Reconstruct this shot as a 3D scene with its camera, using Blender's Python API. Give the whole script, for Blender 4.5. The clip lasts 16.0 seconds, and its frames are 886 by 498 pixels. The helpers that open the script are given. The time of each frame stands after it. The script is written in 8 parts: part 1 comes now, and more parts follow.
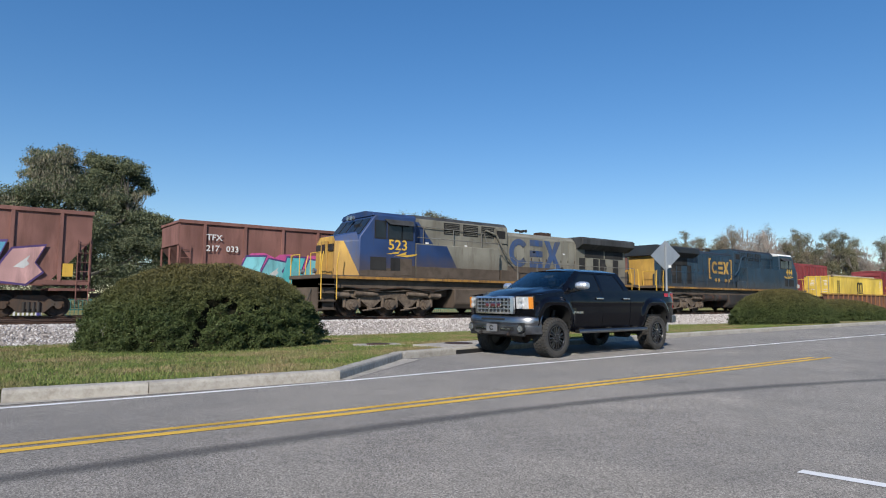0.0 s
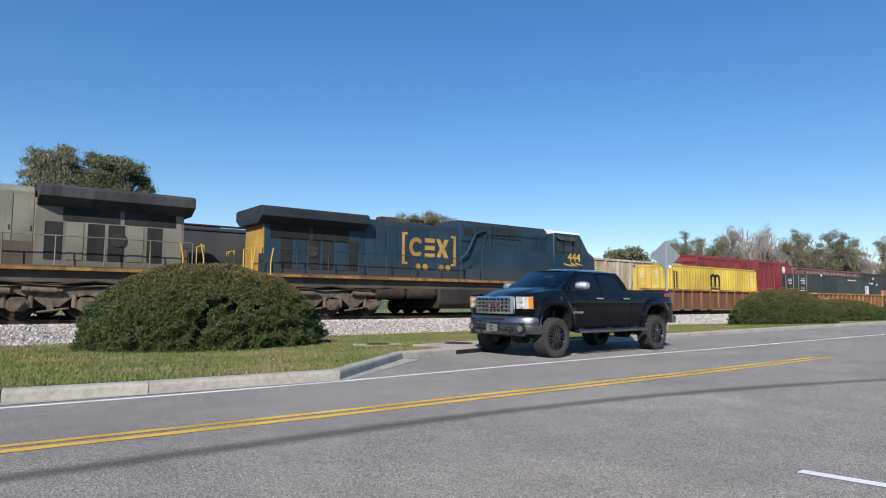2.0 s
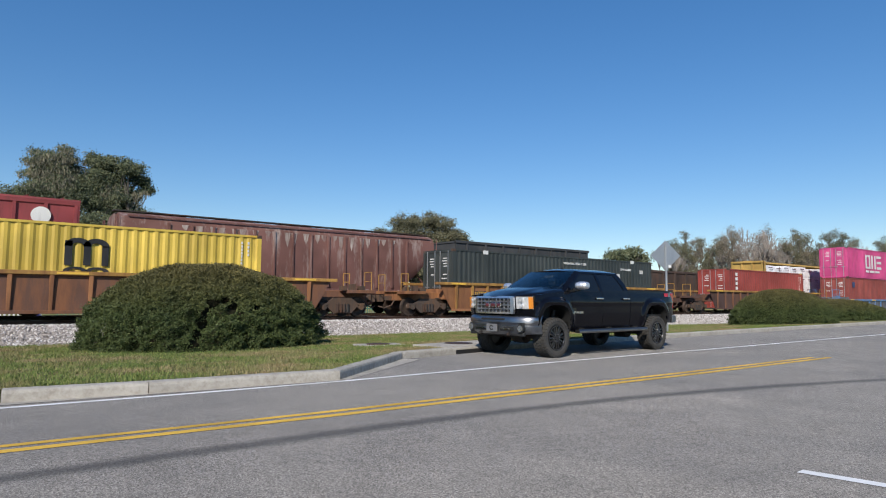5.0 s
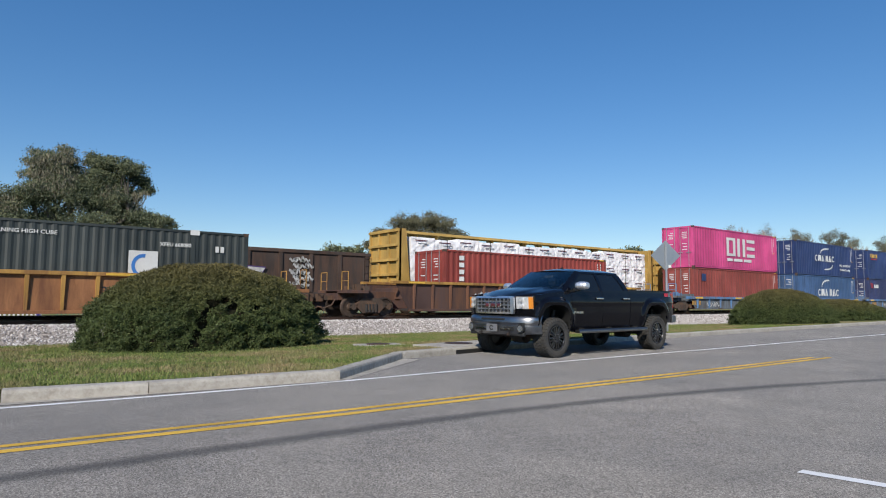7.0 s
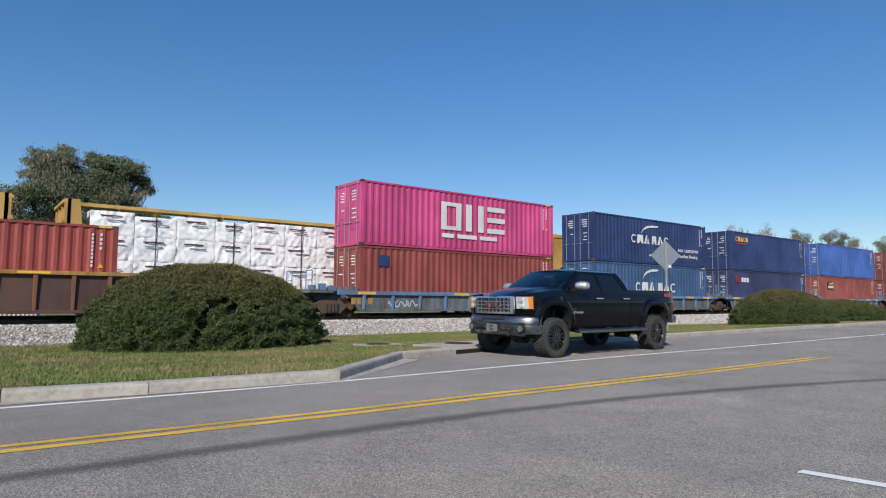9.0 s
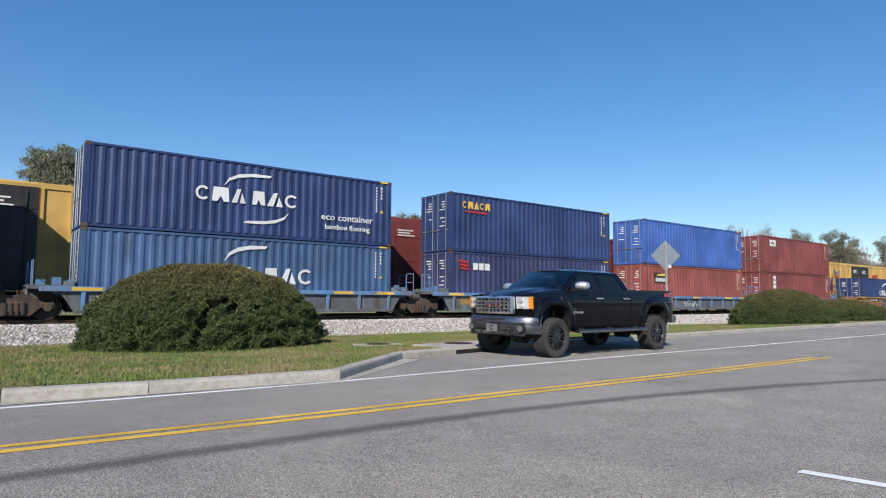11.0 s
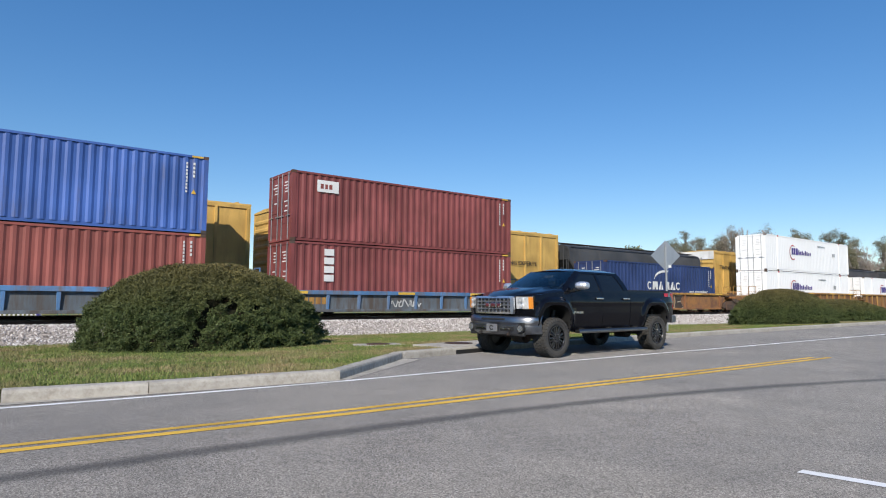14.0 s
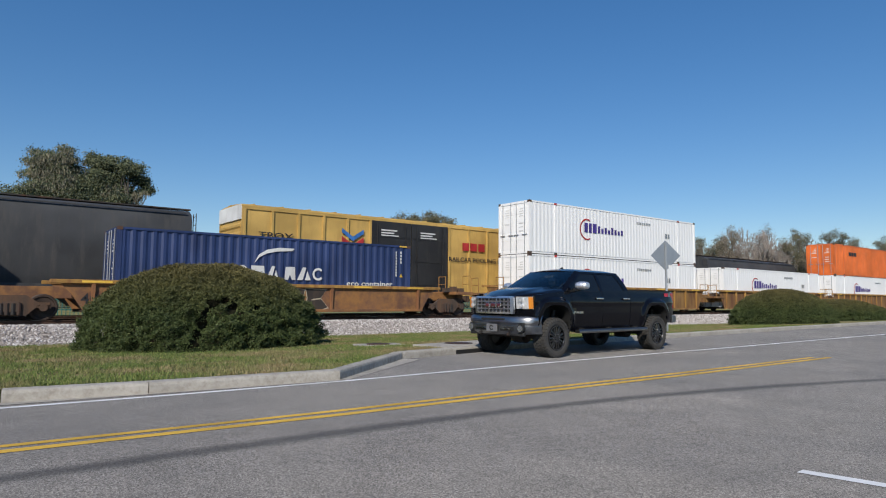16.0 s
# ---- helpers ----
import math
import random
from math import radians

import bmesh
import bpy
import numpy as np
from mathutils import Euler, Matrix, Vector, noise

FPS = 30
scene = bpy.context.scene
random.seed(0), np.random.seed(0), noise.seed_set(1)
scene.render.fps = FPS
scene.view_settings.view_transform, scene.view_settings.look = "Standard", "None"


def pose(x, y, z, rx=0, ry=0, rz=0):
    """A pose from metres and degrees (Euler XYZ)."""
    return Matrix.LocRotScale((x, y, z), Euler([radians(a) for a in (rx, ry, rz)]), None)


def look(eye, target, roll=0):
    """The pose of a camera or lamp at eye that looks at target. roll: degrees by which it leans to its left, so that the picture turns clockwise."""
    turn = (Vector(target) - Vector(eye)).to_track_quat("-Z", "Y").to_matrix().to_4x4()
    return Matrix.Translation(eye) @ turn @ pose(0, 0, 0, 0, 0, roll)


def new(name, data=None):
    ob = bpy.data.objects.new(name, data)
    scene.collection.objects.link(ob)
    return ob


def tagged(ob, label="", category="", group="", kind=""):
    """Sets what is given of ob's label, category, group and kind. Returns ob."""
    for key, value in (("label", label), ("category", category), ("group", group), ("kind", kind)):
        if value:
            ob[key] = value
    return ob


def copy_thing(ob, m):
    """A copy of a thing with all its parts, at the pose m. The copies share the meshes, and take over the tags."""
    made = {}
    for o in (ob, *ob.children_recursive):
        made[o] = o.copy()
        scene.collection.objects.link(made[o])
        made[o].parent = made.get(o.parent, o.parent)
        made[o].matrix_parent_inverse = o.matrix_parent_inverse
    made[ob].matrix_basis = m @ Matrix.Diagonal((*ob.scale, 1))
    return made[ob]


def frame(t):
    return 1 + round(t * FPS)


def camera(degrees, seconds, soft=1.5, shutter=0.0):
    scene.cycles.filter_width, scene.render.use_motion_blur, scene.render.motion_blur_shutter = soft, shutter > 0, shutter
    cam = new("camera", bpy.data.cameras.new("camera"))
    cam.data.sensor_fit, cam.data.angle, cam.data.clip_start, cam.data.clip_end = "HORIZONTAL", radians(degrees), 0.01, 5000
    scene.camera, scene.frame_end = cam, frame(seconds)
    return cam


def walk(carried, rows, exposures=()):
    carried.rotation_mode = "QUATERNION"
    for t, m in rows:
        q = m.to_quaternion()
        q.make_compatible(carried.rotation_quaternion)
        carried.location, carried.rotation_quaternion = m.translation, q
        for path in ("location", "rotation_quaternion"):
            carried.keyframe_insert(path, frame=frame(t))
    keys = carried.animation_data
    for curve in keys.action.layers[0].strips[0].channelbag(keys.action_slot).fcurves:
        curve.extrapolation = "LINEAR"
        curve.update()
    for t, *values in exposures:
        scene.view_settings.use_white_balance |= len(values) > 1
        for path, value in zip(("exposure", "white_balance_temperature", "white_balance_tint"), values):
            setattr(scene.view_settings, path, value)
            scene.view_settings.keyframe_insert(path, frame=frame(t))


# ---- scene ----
# ---------- camera: it stands still beside the road ----------
cam = camera(70.45, 16.0, soft=1.1)
EYE = Vector((0.0, 0.0, 1.2))
YAW, PITCH, ROLL = 0.6519, 0.0797, 0.4634
AIM = EYE + Vector((math.sin(YAW) * math.cos(PITCH), math.cos(YAW) * math.cos(PITCH), math.sin(PITCH)))
STOPS = [(0.0, -0.03), (0.5, 0.03), (1.5, 0.1), (3.0, 0.03), (4.0, -0.03), (6.5, -0.1), (7.5, -0.12), (9.0, -0.13), (11.5, 0.13), (12.5, 0.1), (15.0, -0.05), (16.0, -0.28)]
walk(cam, [(0.0, look(EYE, AIM, ROLL)), (16.0, look(EYE, AIM, ROLL))], STOPS)

# ---------- sky, sun and exposure ----------
TO_SUN = Vector((-0.78, -0.62, 0.68)).normalized()
world = bpy.data.worlds.new("sky")
scene.world = world
world.use_nodes = True
sky = world.node_tree.nodes.new("ShaderNodeTexSky")
sky.sky_type, sky.sun_disc = "NISHITA", False
sky.sun_elevation = math.asin(TO_SUN.z)
sky.sun_rotation = math.atan2(TO_SUN.x, TO_SUN.y)
sky.altitude, sky.air_density, sky.dust_density, sky.ozone_density = 0, 1.0, 0.0, 4.0
world.node_tree.nodes["Background"].inputs[1].default_value = 0.15
deep = world.node_tree.nodes.new("ShaderNodeHueSaturation")
deep.inputs["Saturation"].default_value = 1.38
deep.inputs["Hue"].default_value = 0.507
deep.inputs["Value"].default_value = 1.18
soften = world.node_tree.nodes.new("ShaderNodeGamma")
soften.inputs["Gamma"].default_value = 0.79
world.node_tree.links.new(sky.outputs[0], soften.inputs["Color"])
world.node_tree.links.new(soften.outputs[0], deep.inputs["Color"])
world.node_tree.links.new(deep.outputs[0], world.node_tree.nodes["Background"].inputs[0])
sun = new("sun", bpy.data.lights.new("sun", "SUN"))
sun.data.energy, sun.data.angle, sun.data.color = 5.0, radians(0.53), (1.0, 0.925, 0.82)
sun.matrix_world = look(TO_SUN * 100, (0, 0, 0))

RAIL = 0.40            # height of the rail heads
NEAR_Y, FAR_Y = 25.05, 29.6
NEAR_V, FAR_V = 13.143, 20.12
MOVING = []            # things that roll: (object, pose at 0 s, speed)
WHEELS = []            # wheelsets: (object, radius, speed)


# ---------- mesh building ----------
class Shape:
    """Vertices and faces of one part."""

    def __init__(self):
        self.v, self.f = [], []

    def add(self, verts, faces):
        n = len(self.v)
        self.v += [tuple(p) for p in verts]
        self.f += [tuple(n + i for i in f) for f in faces]
        return self

    def box(self, x0, x1, y0, y1, z0, z1):
        return self.add([(x0, y0, z0), (x1, y0, z0), (x1, y1, z0), (x0, y1, z0), (x0, y0, z1), (x1, y0, z1), (x1, y1, z1), (x0, y1, z1)],
                        [(3, 2, 1, 0), (4, 5, 6, 7), (0, 1, 5, 4), (1, 2, 6, 5), (2, 3, 7, 6), (3, 0, 4, 7)])

    def loft(self, a, b, caps=True):
        """Between two rings of equal length."""
        n = len(a)
        self.add(list(a) + list(b), [(i, (i + 1) % n, n + (i + 1) % n, n + i) for i in range(n)]
                 + ([tuple(range(n))[::-1], tuple(range(n, 2 * n))] if caps else []))
        return self

    def along_x(self, prof, x0, x1):
        return self.loft([(x0, y, z) for y, z in prof], [(x1, y, z) for y, z in prof])

    def along_y(self, prof, y0, y1):
        return self.loft([(x, y0, z) for x, z in prof], [(x, y1, z) for x, z in prof])

    def rod(self, a, b, r, n=8, r2=None):
        a, b = Vector(a), Vector(b)
        w = (b - a).normalized()
        u = w.orthogonal().normalized()
        t = w.cross(u)
        r2 = r if r2 is None else r2
        ring = [(math.cos(k * 2 * math.pi / n), math.sin(k * 2 * math.pi / n)) for k in range(n)]
        return self.loft([a + (u * c + t * s) * r for c, s in ring], [b + (u * c + t * s) * r2 for c, s in ring])

    def pipe(self, pts, r, n=6):
        for a, b in zip(pts, pts[1:]):
            self.rod(a, b, r, n)
        return self

    def spin_y(self, prof, y_mid, cx, cz, n=20, caps=True):
        """A turned body round an axle along y; prof: (y, radius)."""
        rings = [[(cx + r * math.cos(k * 2 * math.pi / n), y_mid + y, cz + r * math.sin(k * 2 * math.pi / n)) for k in range(n)] for y, r in prof]
        faces = [(i * n + k, i * n + (k + 1) % n, (i + 1) * n + (k + 1) % n, (i + 1) * n + k) for i in range(len(prof) - 1) for k in range(n)]
        if caps:
            faces += [tuple(range(n)), tuple(range((len(prof) - 1) * n, len(prof) * n))]
        return self.add([p for ring in rings for p in ring], faces)

    def mesh(self, name):
        me = bpy.data.meshes.new(name)
        me.from_pydata(self.v, [], self.f)
        bm = bmesh.new()
        bm.from_mesh(me)
        if len(self.f) < 6000:
            bmesh.ops.recalc_face_normals(bm, faces=bm.faces)
        bm.to_mesh(me)
        bm.free()
        return me


def part(name, shape, material, parent=None, label="", bevel=0.0, smooth=False):
    """One mesh object under a thing or part."""
    me = shape.mesh(name) if isinstance(shape, Shape) else shape
    ob = new(name, me)
    if isinstance(shape, Shape):
        me.materials.append(material)
        if smooth:
            me.shade_smooth()
            me.set_sharp_from_angle(angle=radians(35))
    if bevel:
        m = ob.modifiers.new("edge", "BEVEL")
        m.width, m.segments, m.limit_method = bevel, 2, "ANGLE"
    if parent:
        ob.parent = parent
    if label:
        tagged(ob, label)
    return ob


def thing(name, label, category, m=None, group="", kind=""):
    ob = new(name)
    ob.empty_display_size = 0.2
    if m:
        ob.matrix_basis = m
    return tagged(ob, label, category, group, kind)


def lettering(text, size, m, material, parent, name="lettering", wide=1.0, label="", bold=0.012):
    """Built-in font as a thin mesh; its plane is the pose's xy plane."""
    cu = bpy.data.curves.new("lettering", "FONT")
    cu.body, cu.size, cu.extrude, cu.offset, cu.resolution_u = text, size, 0.004, size * bold, 2
    tmp = bpy.data.objects.new("tmp", cu)
    scene.collection.objects.link(tmp)
    me = bpy.data.meshes.new_from_object(tmp.evaluated_get(bpy.context.evaluated_depsgraph_get()))
    bpy.data.objects.remove(tmp)
    bpy.data.curves.remove(cu)
    me.transform(m @ Matrix.Diagonal((wide, 1, 1, 1)))
    me.materials.clear()
    me.materials.append(material)
    ob = new(name, me)
    ob.parent = parent
    if label:
        tagged(ob, label)
    return ob


def on_side(x, y, z):
    """A plane facing the road, for lettering."""
    return pose(x, y, z, 90, 0, 0)


# ---------- materials ----------
def links(mt):
    return mt.node_tree.nodes, mt.node_tree.links.new


def paint(name, col, rough=0.5, metal=0.0, worn=None, amount=0.35, scale=2.5, streak=True, bump=0.15, fine=40.0, coat=0.0, fade=0.25):
    """A painted or bare surface: base colour, broad fading, streaked wear in a second colour, fine grain and relief."""
    mt = bpy.data.materials.new(name)
    mt.use_nodes = True
    n, link = links(mt)
    b = n["Principled BSDF"]
    co, info = n.new("ShaderNodeTexCoord"), n.new("ShaderNodeObjectInfo")
    shift = n.new("ShaderNodeVectorMath")
    shift.operation = "ADD"
    mul = n.new("ShaderNodeMath")
    mul.operation, mul.inputs[1].default_value = "MULTIPLY", 37.0
    link(info.outputs["Random"], mul.inputs[0])
    link(co.outputs["Object"], shift.inputs[0])
    link(mul.outputs[0], shift.inputs[1])
    mp = n.new("ShaderNodeMapping")
    mp.inputs["Scale"].default_value = (1, 1, 0.18) if streak else (1, 1, 1)
    link(shift.outputs[0], mp.inputs[0])
    big, small = n.new("ShaderNodeTexNoise"), n.new("ShaderNodeTexNoise")
    big.inputs["Scale"].default_value, big.inputs["Detail"].default_value = scale, 6
    big.inputs["Roughness"].default_value = 0.68
    small.inputs["Scale"].default_value, small.inputs["Detail"].default_value = fine, 3
    link(mp.outputs[0], big.inputs["Vector"])
    link(shift.outputs[0], small.inputs["Vector"])
    wide = n.new("ShaderNodeTexNoise")
    wide.inputs["Scale"].default_value = scale * 0.22
    link(shift.outputs[0], wide.inputs["Vector"])
    r1 = n.new("ShaderNodeValToRGB")
    lo, hi = [c * (1 - fade) for c in col], [min(1, c * (1 + fade * 0.8) + 0.01) for c in col]
    r1.color_ramp.elements[0].position, r1.color_ramp.elements[0].color = 0.33, (*lo, 1)
    r1.color_ramp.elements[1].position, r1.color_ramp.elements[1].color = 0.67, (*hi, 1)
    link(wide.outputs[0], r1.inputs[0])
    ramp = n.new("ShaderNodeValToRGB")
    ramp.color_ramp.elements[0].position, ramp.color_ramp.elements[1].position = 0.62 - amount * 0.45, 0.78 - amount * 0.3
    link(big.outputs[0], ramp.inputs[0])
    mix = n.new("ShaderNodeMix")
    mix.data_type = "RGBA"
    worn = worn or [c * 0.55 for c in col]
    mix.inputs["B"].default_value = (*worn, 1)
    link(r1.outputs[0], mix.inputs["A"])
    sc = n.new("ShaderNodeMath")
    sc.operation, sc.inputs[1].default_value = "MULTIPLY", min(1.0, 0.45 + amount)
    link(ramp.outputs[0], sc.inputs[0])
    link(sc.outputs[0], mix.inputs["Factor"])
    grain = n.new("ShaderNodeMix")
    grain.data_type, grain.blend_type = "RGBA", "MULTIPLY"
    gr = n.new("ShaderNodeValToRGB")
    gr.color_ramp.elements[0].color, gr.color_ramp.elements[1].color = (0.72, 0.72, 0.72, 1), (1.12, 1.12, 1.12, 1)
    link(small.outputs[0], gr.inputs[0])
    grain.inputs["Factor"].default_value = 0.7
    link(mix.outputs["Result"], grain.inputs["A"])
    link(gr.outputs[0], grain.inputs["B"])
    link(grain.outputs["Result"], b.inputs["Base Color"])
    rr = n.new("ShaderNodeMapRange")
    rr.inputs[3].default_value, rr.inputs[4].default_value = max(0.03, rough - 0.12), min(1, rough + 0.18)
    link(big.outputs[0], rr.inputs[0])
    link(rr.outputs[0], b.inputs["Roughness"])
    b.inputs["Metallic"].default_value = metal
    b.inputs["Coat Weight"].default_value = coat
    b.inputs["Coat Roughness"].default_value = 0.08
    if bump:
        bp = n.new("ShaderNodeBump")
        bp.inputs["Strength"].default_value, bp.inputs["Distance"].default_value = bump, 0.01
        link(small.outputs[0], bp.inputs["Height"])
        link(bp.outputs[0], b.inputs["Normal"])
    return mt


RUST = (0.12, 0.045, 0.02)
GRIME = (0.035, 0.03, 0.026)
M = {}
M["steel_dark"] = paint("dark_steel", (0.035, 0.031, 0.028), 0.75, 0.2, RUST, 0.3)
M["bogie"] = paint("grimy_cast_steel", (0.06, 0.045, 0.035), 0.85, 0.0, (0.13, 0.07, 0.04), 0.5)
M["wheel"] = paint("rolled_steel", (0.09, 0.06, 0.045), 0.6, 0.5, (0.03, 0.025, 0.02), 0.4)
M["rail"] = paint("rusty_rail", (0.11, 0.06, 0.04), 0.6, 0.4, (0.05, 0.03, 0.02), 0.4)
M["railtop"] = paint("polished_rail_head", (0.5, 0.48, 0.45), 0.25, 1.0, (0.3, 0.25, 0.2), 0.2)
M["tie"] = paint("creosoted_timber", (0.06, 0.045, 0.035), 0.9, 0, (0.12, 0.1, 0.085), 0.5)
M["white"] = paint("white_paint", (0.78, 0.78, 0.76), 0.5, 0, (0.45, 0.42, 0.38), 0.2)
M["letter"] = paint("white_lettering", (0.72, 0.72, 0.7), 0.6, 0, (0.5, 0.48, 0.45), 0.2, fade=0.1)
M["yellow"] = paint("yellow_paint", (0.68, 0.42, 0.045), 0.55, 0, (0.3, 0.17, 0.03), 0.25)
M["letter_yellow"] = paint("yellow_lettering", (0.75, 0.46, 0.06), 0.55, 0, (0.45, 0.28, 0.06), 0.2)
M["black"] = paint("black_paint", (0.014, 0.014, 0.015), 0.55, 0, (0.05, 0.045, 0.04), 0.25)
M["glass"] = paint("cab_glass", (0.015, 0.018, 0.022), 0.06, 0, (0.03, 0.03, 0.03), 0.1, bump=0)
M["galv"] = paint("galvanised_steel", (0.45, 0.46, 0.47), 0.45, 0.7, (0.3, 0.31, 0.32), 0.3)


def ground_mat(name, build):
    mt = bpy.data.materials.new(name)
    mt.use_nodes = True
    n, link = links(mt)
    build(n, link, n["Principled BSDF"], n.new("ShaderNodeTexCoord"))
    return mt


def noise_node(n, link, co, scale, detail=4, rough=0.6):
    t = n.new("ShaderNodeTexNoise")
    t.inputs["Scale"].default_value, t.inputs["Detail"].default_value, t.inputs["Roughness"].default_value = scale, detail, rough
    link(co, t.inputs["Vector"])
    return t.outputs[0]


def ramp_node(n, link, fac, stops):
    r = n.new("ShaderNodeValToRGB")
    while len(r.color_ramp.elements) < len(stops):
        r.color_ramp.elements.new(0.5)
    for e, (p, c) in zip(r.color_ramp.elements, stops):
        e.position, e.color = p, (*c, 1) if len(c) == 3 else c
    link(fac, r.inputs[0])
    return r.outputs[0]


def mix_node(n, link, fac, a, b, blend="MIX"):
    m = n.new("ShaderNodeMix")
    m.data_type, m.blend_type = "RGBA", blend
    for key, val in (("Factor", fac), ("A", a), ("B", b)):
        if isinstance(val, (int, float)):
            m.inputs[key].default_value = val
        elif isinstance(val, tuple):
            m.inputs[key].default_value = (*val, 1)
        else:
            link(val, m.inputs[key])
    return m.outputs["Result"]


def math_node(n, link, op, a, b=0.0):
    m = n.new("ShaderNodeMath")
    m.operation = op
    for i, v in enumerate((a, b)):
        if isinstance(v, (int, float)):
            m.inputs[i].default_value = v
        else:
            link(v, m.inputs[i])
    return m.outputs[0]


def bump_node(n, link, b, h, strength, dist):
    bp = n.new("ShaderNodeBump")
    bp.inputs["Strength"].default_value, bp.inputs["Distance"].default_value = strength, dist
    link(h, bp.inputs["Height"])
    link(bp.outputs[0], b.inputs["Normal"])


def asphalt(n, link, b, co):
    p = co.outputs["Object"]
    sep = n.new("ShaderNodeSeparateXYZ")
    link(p, sep.inputs[0])
    vor = n.new("ShaderNodeTexVoronoi")
    vor.inputs["Scale"].default_value = 140
    link(p, vor.inputs["Vector"])
    stones = ramp_node(n, link, vor.outputs["Color"], [(0.05, (0.05, 0.0475, 0.0445)), (0.5, (0.165, 0.157, 0.146)), (1.0, (0.38, 0.366, 0.345))])
    broad = ramp_node(n, link, noise_node(n, link, p, 0.35, 5), [(0.3, (0.78, 0.78, 0.8)), (0.7, (1.12, 1.1, 1.08))])
    col = mix_node(n, link, 1.0, stones, broad, "MULTIPLY")
    patch = ramp_node(n, link, noise_node(n, link, p, 1.7, 6, 0.7), [(0.35, (0.86, 0.86, 0.86)), (0.7, (1.08, 1.08, 1.08))])
    col = mix_node(n, link, 1.0, col, patch, "MULTIPLY")
    # long rubber mark that swings away from the centre line
    bend = math_node(n, link, "MAXIMUM", math_node(n, link, "SUBTRACT", sep.outputs[0], 2.6), 0.0)
    bend = math_node(n, link, "MULTIPLY", math_node(n, link, "MULTIPLY", bend, bend), -0.0205)
    mid = math_node(n, link, "ADD", bend, 4.69)
    wob = math_node(n, link, "MULTIPLY", math_node(n, link, "SUBTRACT", noise_node(n, link, p, 3.0, 4), 0.5), 0.09)
    off = math_node(n, link, "ABSOLUTE", math_node(n, link, "ADD", math_node(n, link, "SUBTRACT", sep.outputs[1], mid), wob))
    mark = n.new("ShaderNodeMapRange")
    mark.inputs[1].default_value, mark.inputs[2].default_value, mark.inputs[3].default_value, mark.inputs[4].default_value = 0.04, 0.18, 0.66, 0.0
    link(off, mark.inputs[0])
    col = mix_node(n, link, mark.outputs[0], col, (0.025, 0.025, 0.026))
    link(col, b.inputs["Base Color"])
    b.inputs["Roughness"].default_value = 0.82
    b.inputs["Diffuse Roughness"].default_value = 1.0
    bump_node(n, link, b, vor.outputs["Distance"], 0.3, 0.01)


def turf(n, link, b, co):
    p = co.outputs["Object"]
    base = ramp_node(n, link, noise_node(n, link, p, 0.55, 6, 0.65), [(0.36, (0.066, 0.095, 0.02)), (0.48, (0.13, 0.135, 0.042)), (0.6, (0.23, 0.185, 0.095)), (0.7, (0.18, 0.125, 0.066))])
    fine = ramp_node(n, link, noise_node(n, link, p, 26, 4, 0.7), [(0.3, (0.55, 0.55, 0.5)), (0.7, (1.3, 1.3, 1.2))])
    link(mix_node(n, link, 1.0, base, fine, "MULTIPLY"), b.inputs["Base Color"])
    b.inputs["Roughness"].default_value = 0.95
    b.inputs["Diffuse Roughness"].default_value = 1.0
    bump_node(n, link, b, noise_node(n, link, p, 60, 4), 0.8, 0.03)


def gravel(n, link, b, co):
    p = co.outputs["Object"]
    vor = n.new("ShaderNodeTexVoronoi")
    vor.inputs["Scale"].default_value = 17
    link(p, vor.inputs["Vector"])
    col = ramp_node(n, link, vor.outputs["Color"], [(0.0, (0.13, 0.113, 0.103)), (0.45, (0.31, 0.283, 0.267)), (1.0, (0.52, 0.49, 0.47))])
    broad = ramp_node(n, link, noise_node(n, link, p, 0.8, 5), [(0.3, (0.75, 0.72, 0.68)), (0.7, (1.05, 1.05, 1.05))])
    link(mix_node(n, link, 1.0, col, broad, "MULTIPLY"), b.inputs["Base Color"])
    b.inputs["Roughness"].default_value = 0.9
    b.inputs["Diffuse Roughness"].default_value = 1.0
    bump_node(n, link, b, vor.outputs["Distance"], 0.9, 0.04)


def concrete(n, link, b, co):
    p = co.outputs["Object"]
    base = ramp_node(n, link, noise_node(n, link, p, 1.3, 6, 0.7), [(0.3, (0.32, 0.295, 0.255)), (0.7, (0.5, 0.465, 0.41))])
    spots = ramp_node(n, link, noise_node(n, link, p, 9, 5, 0.75), [(0.3, (0.62, 0.6, 0.56)), (0.55, (1.0, 1.0, 1.0))])
    link(mix_node(n, link, 0.85, base, spots, "MULTIPLY"), b.inputs["Base Color"])
    b.inputs["Roughness"].default_value = 0.9
    bump_node(n, link, b, noise_node(n, link, p, 90, 3), 0.4, 0.006)


def stone(n, link, b, co):
    geo = n.new("ShaderNodeNewGeometry")
    col = ramp_node(n, link, geo.outputs["Random Per Island"], [(0.0, (0.16, 0.14, 0.128)), (0.4, (0.4, 0.365, 0.345)), (1.0, (0.7, 0.665, 0.64))])
    link(col, b.inputs["Base Color"])
    b.inputs["Roughness"].default_value = 0.85


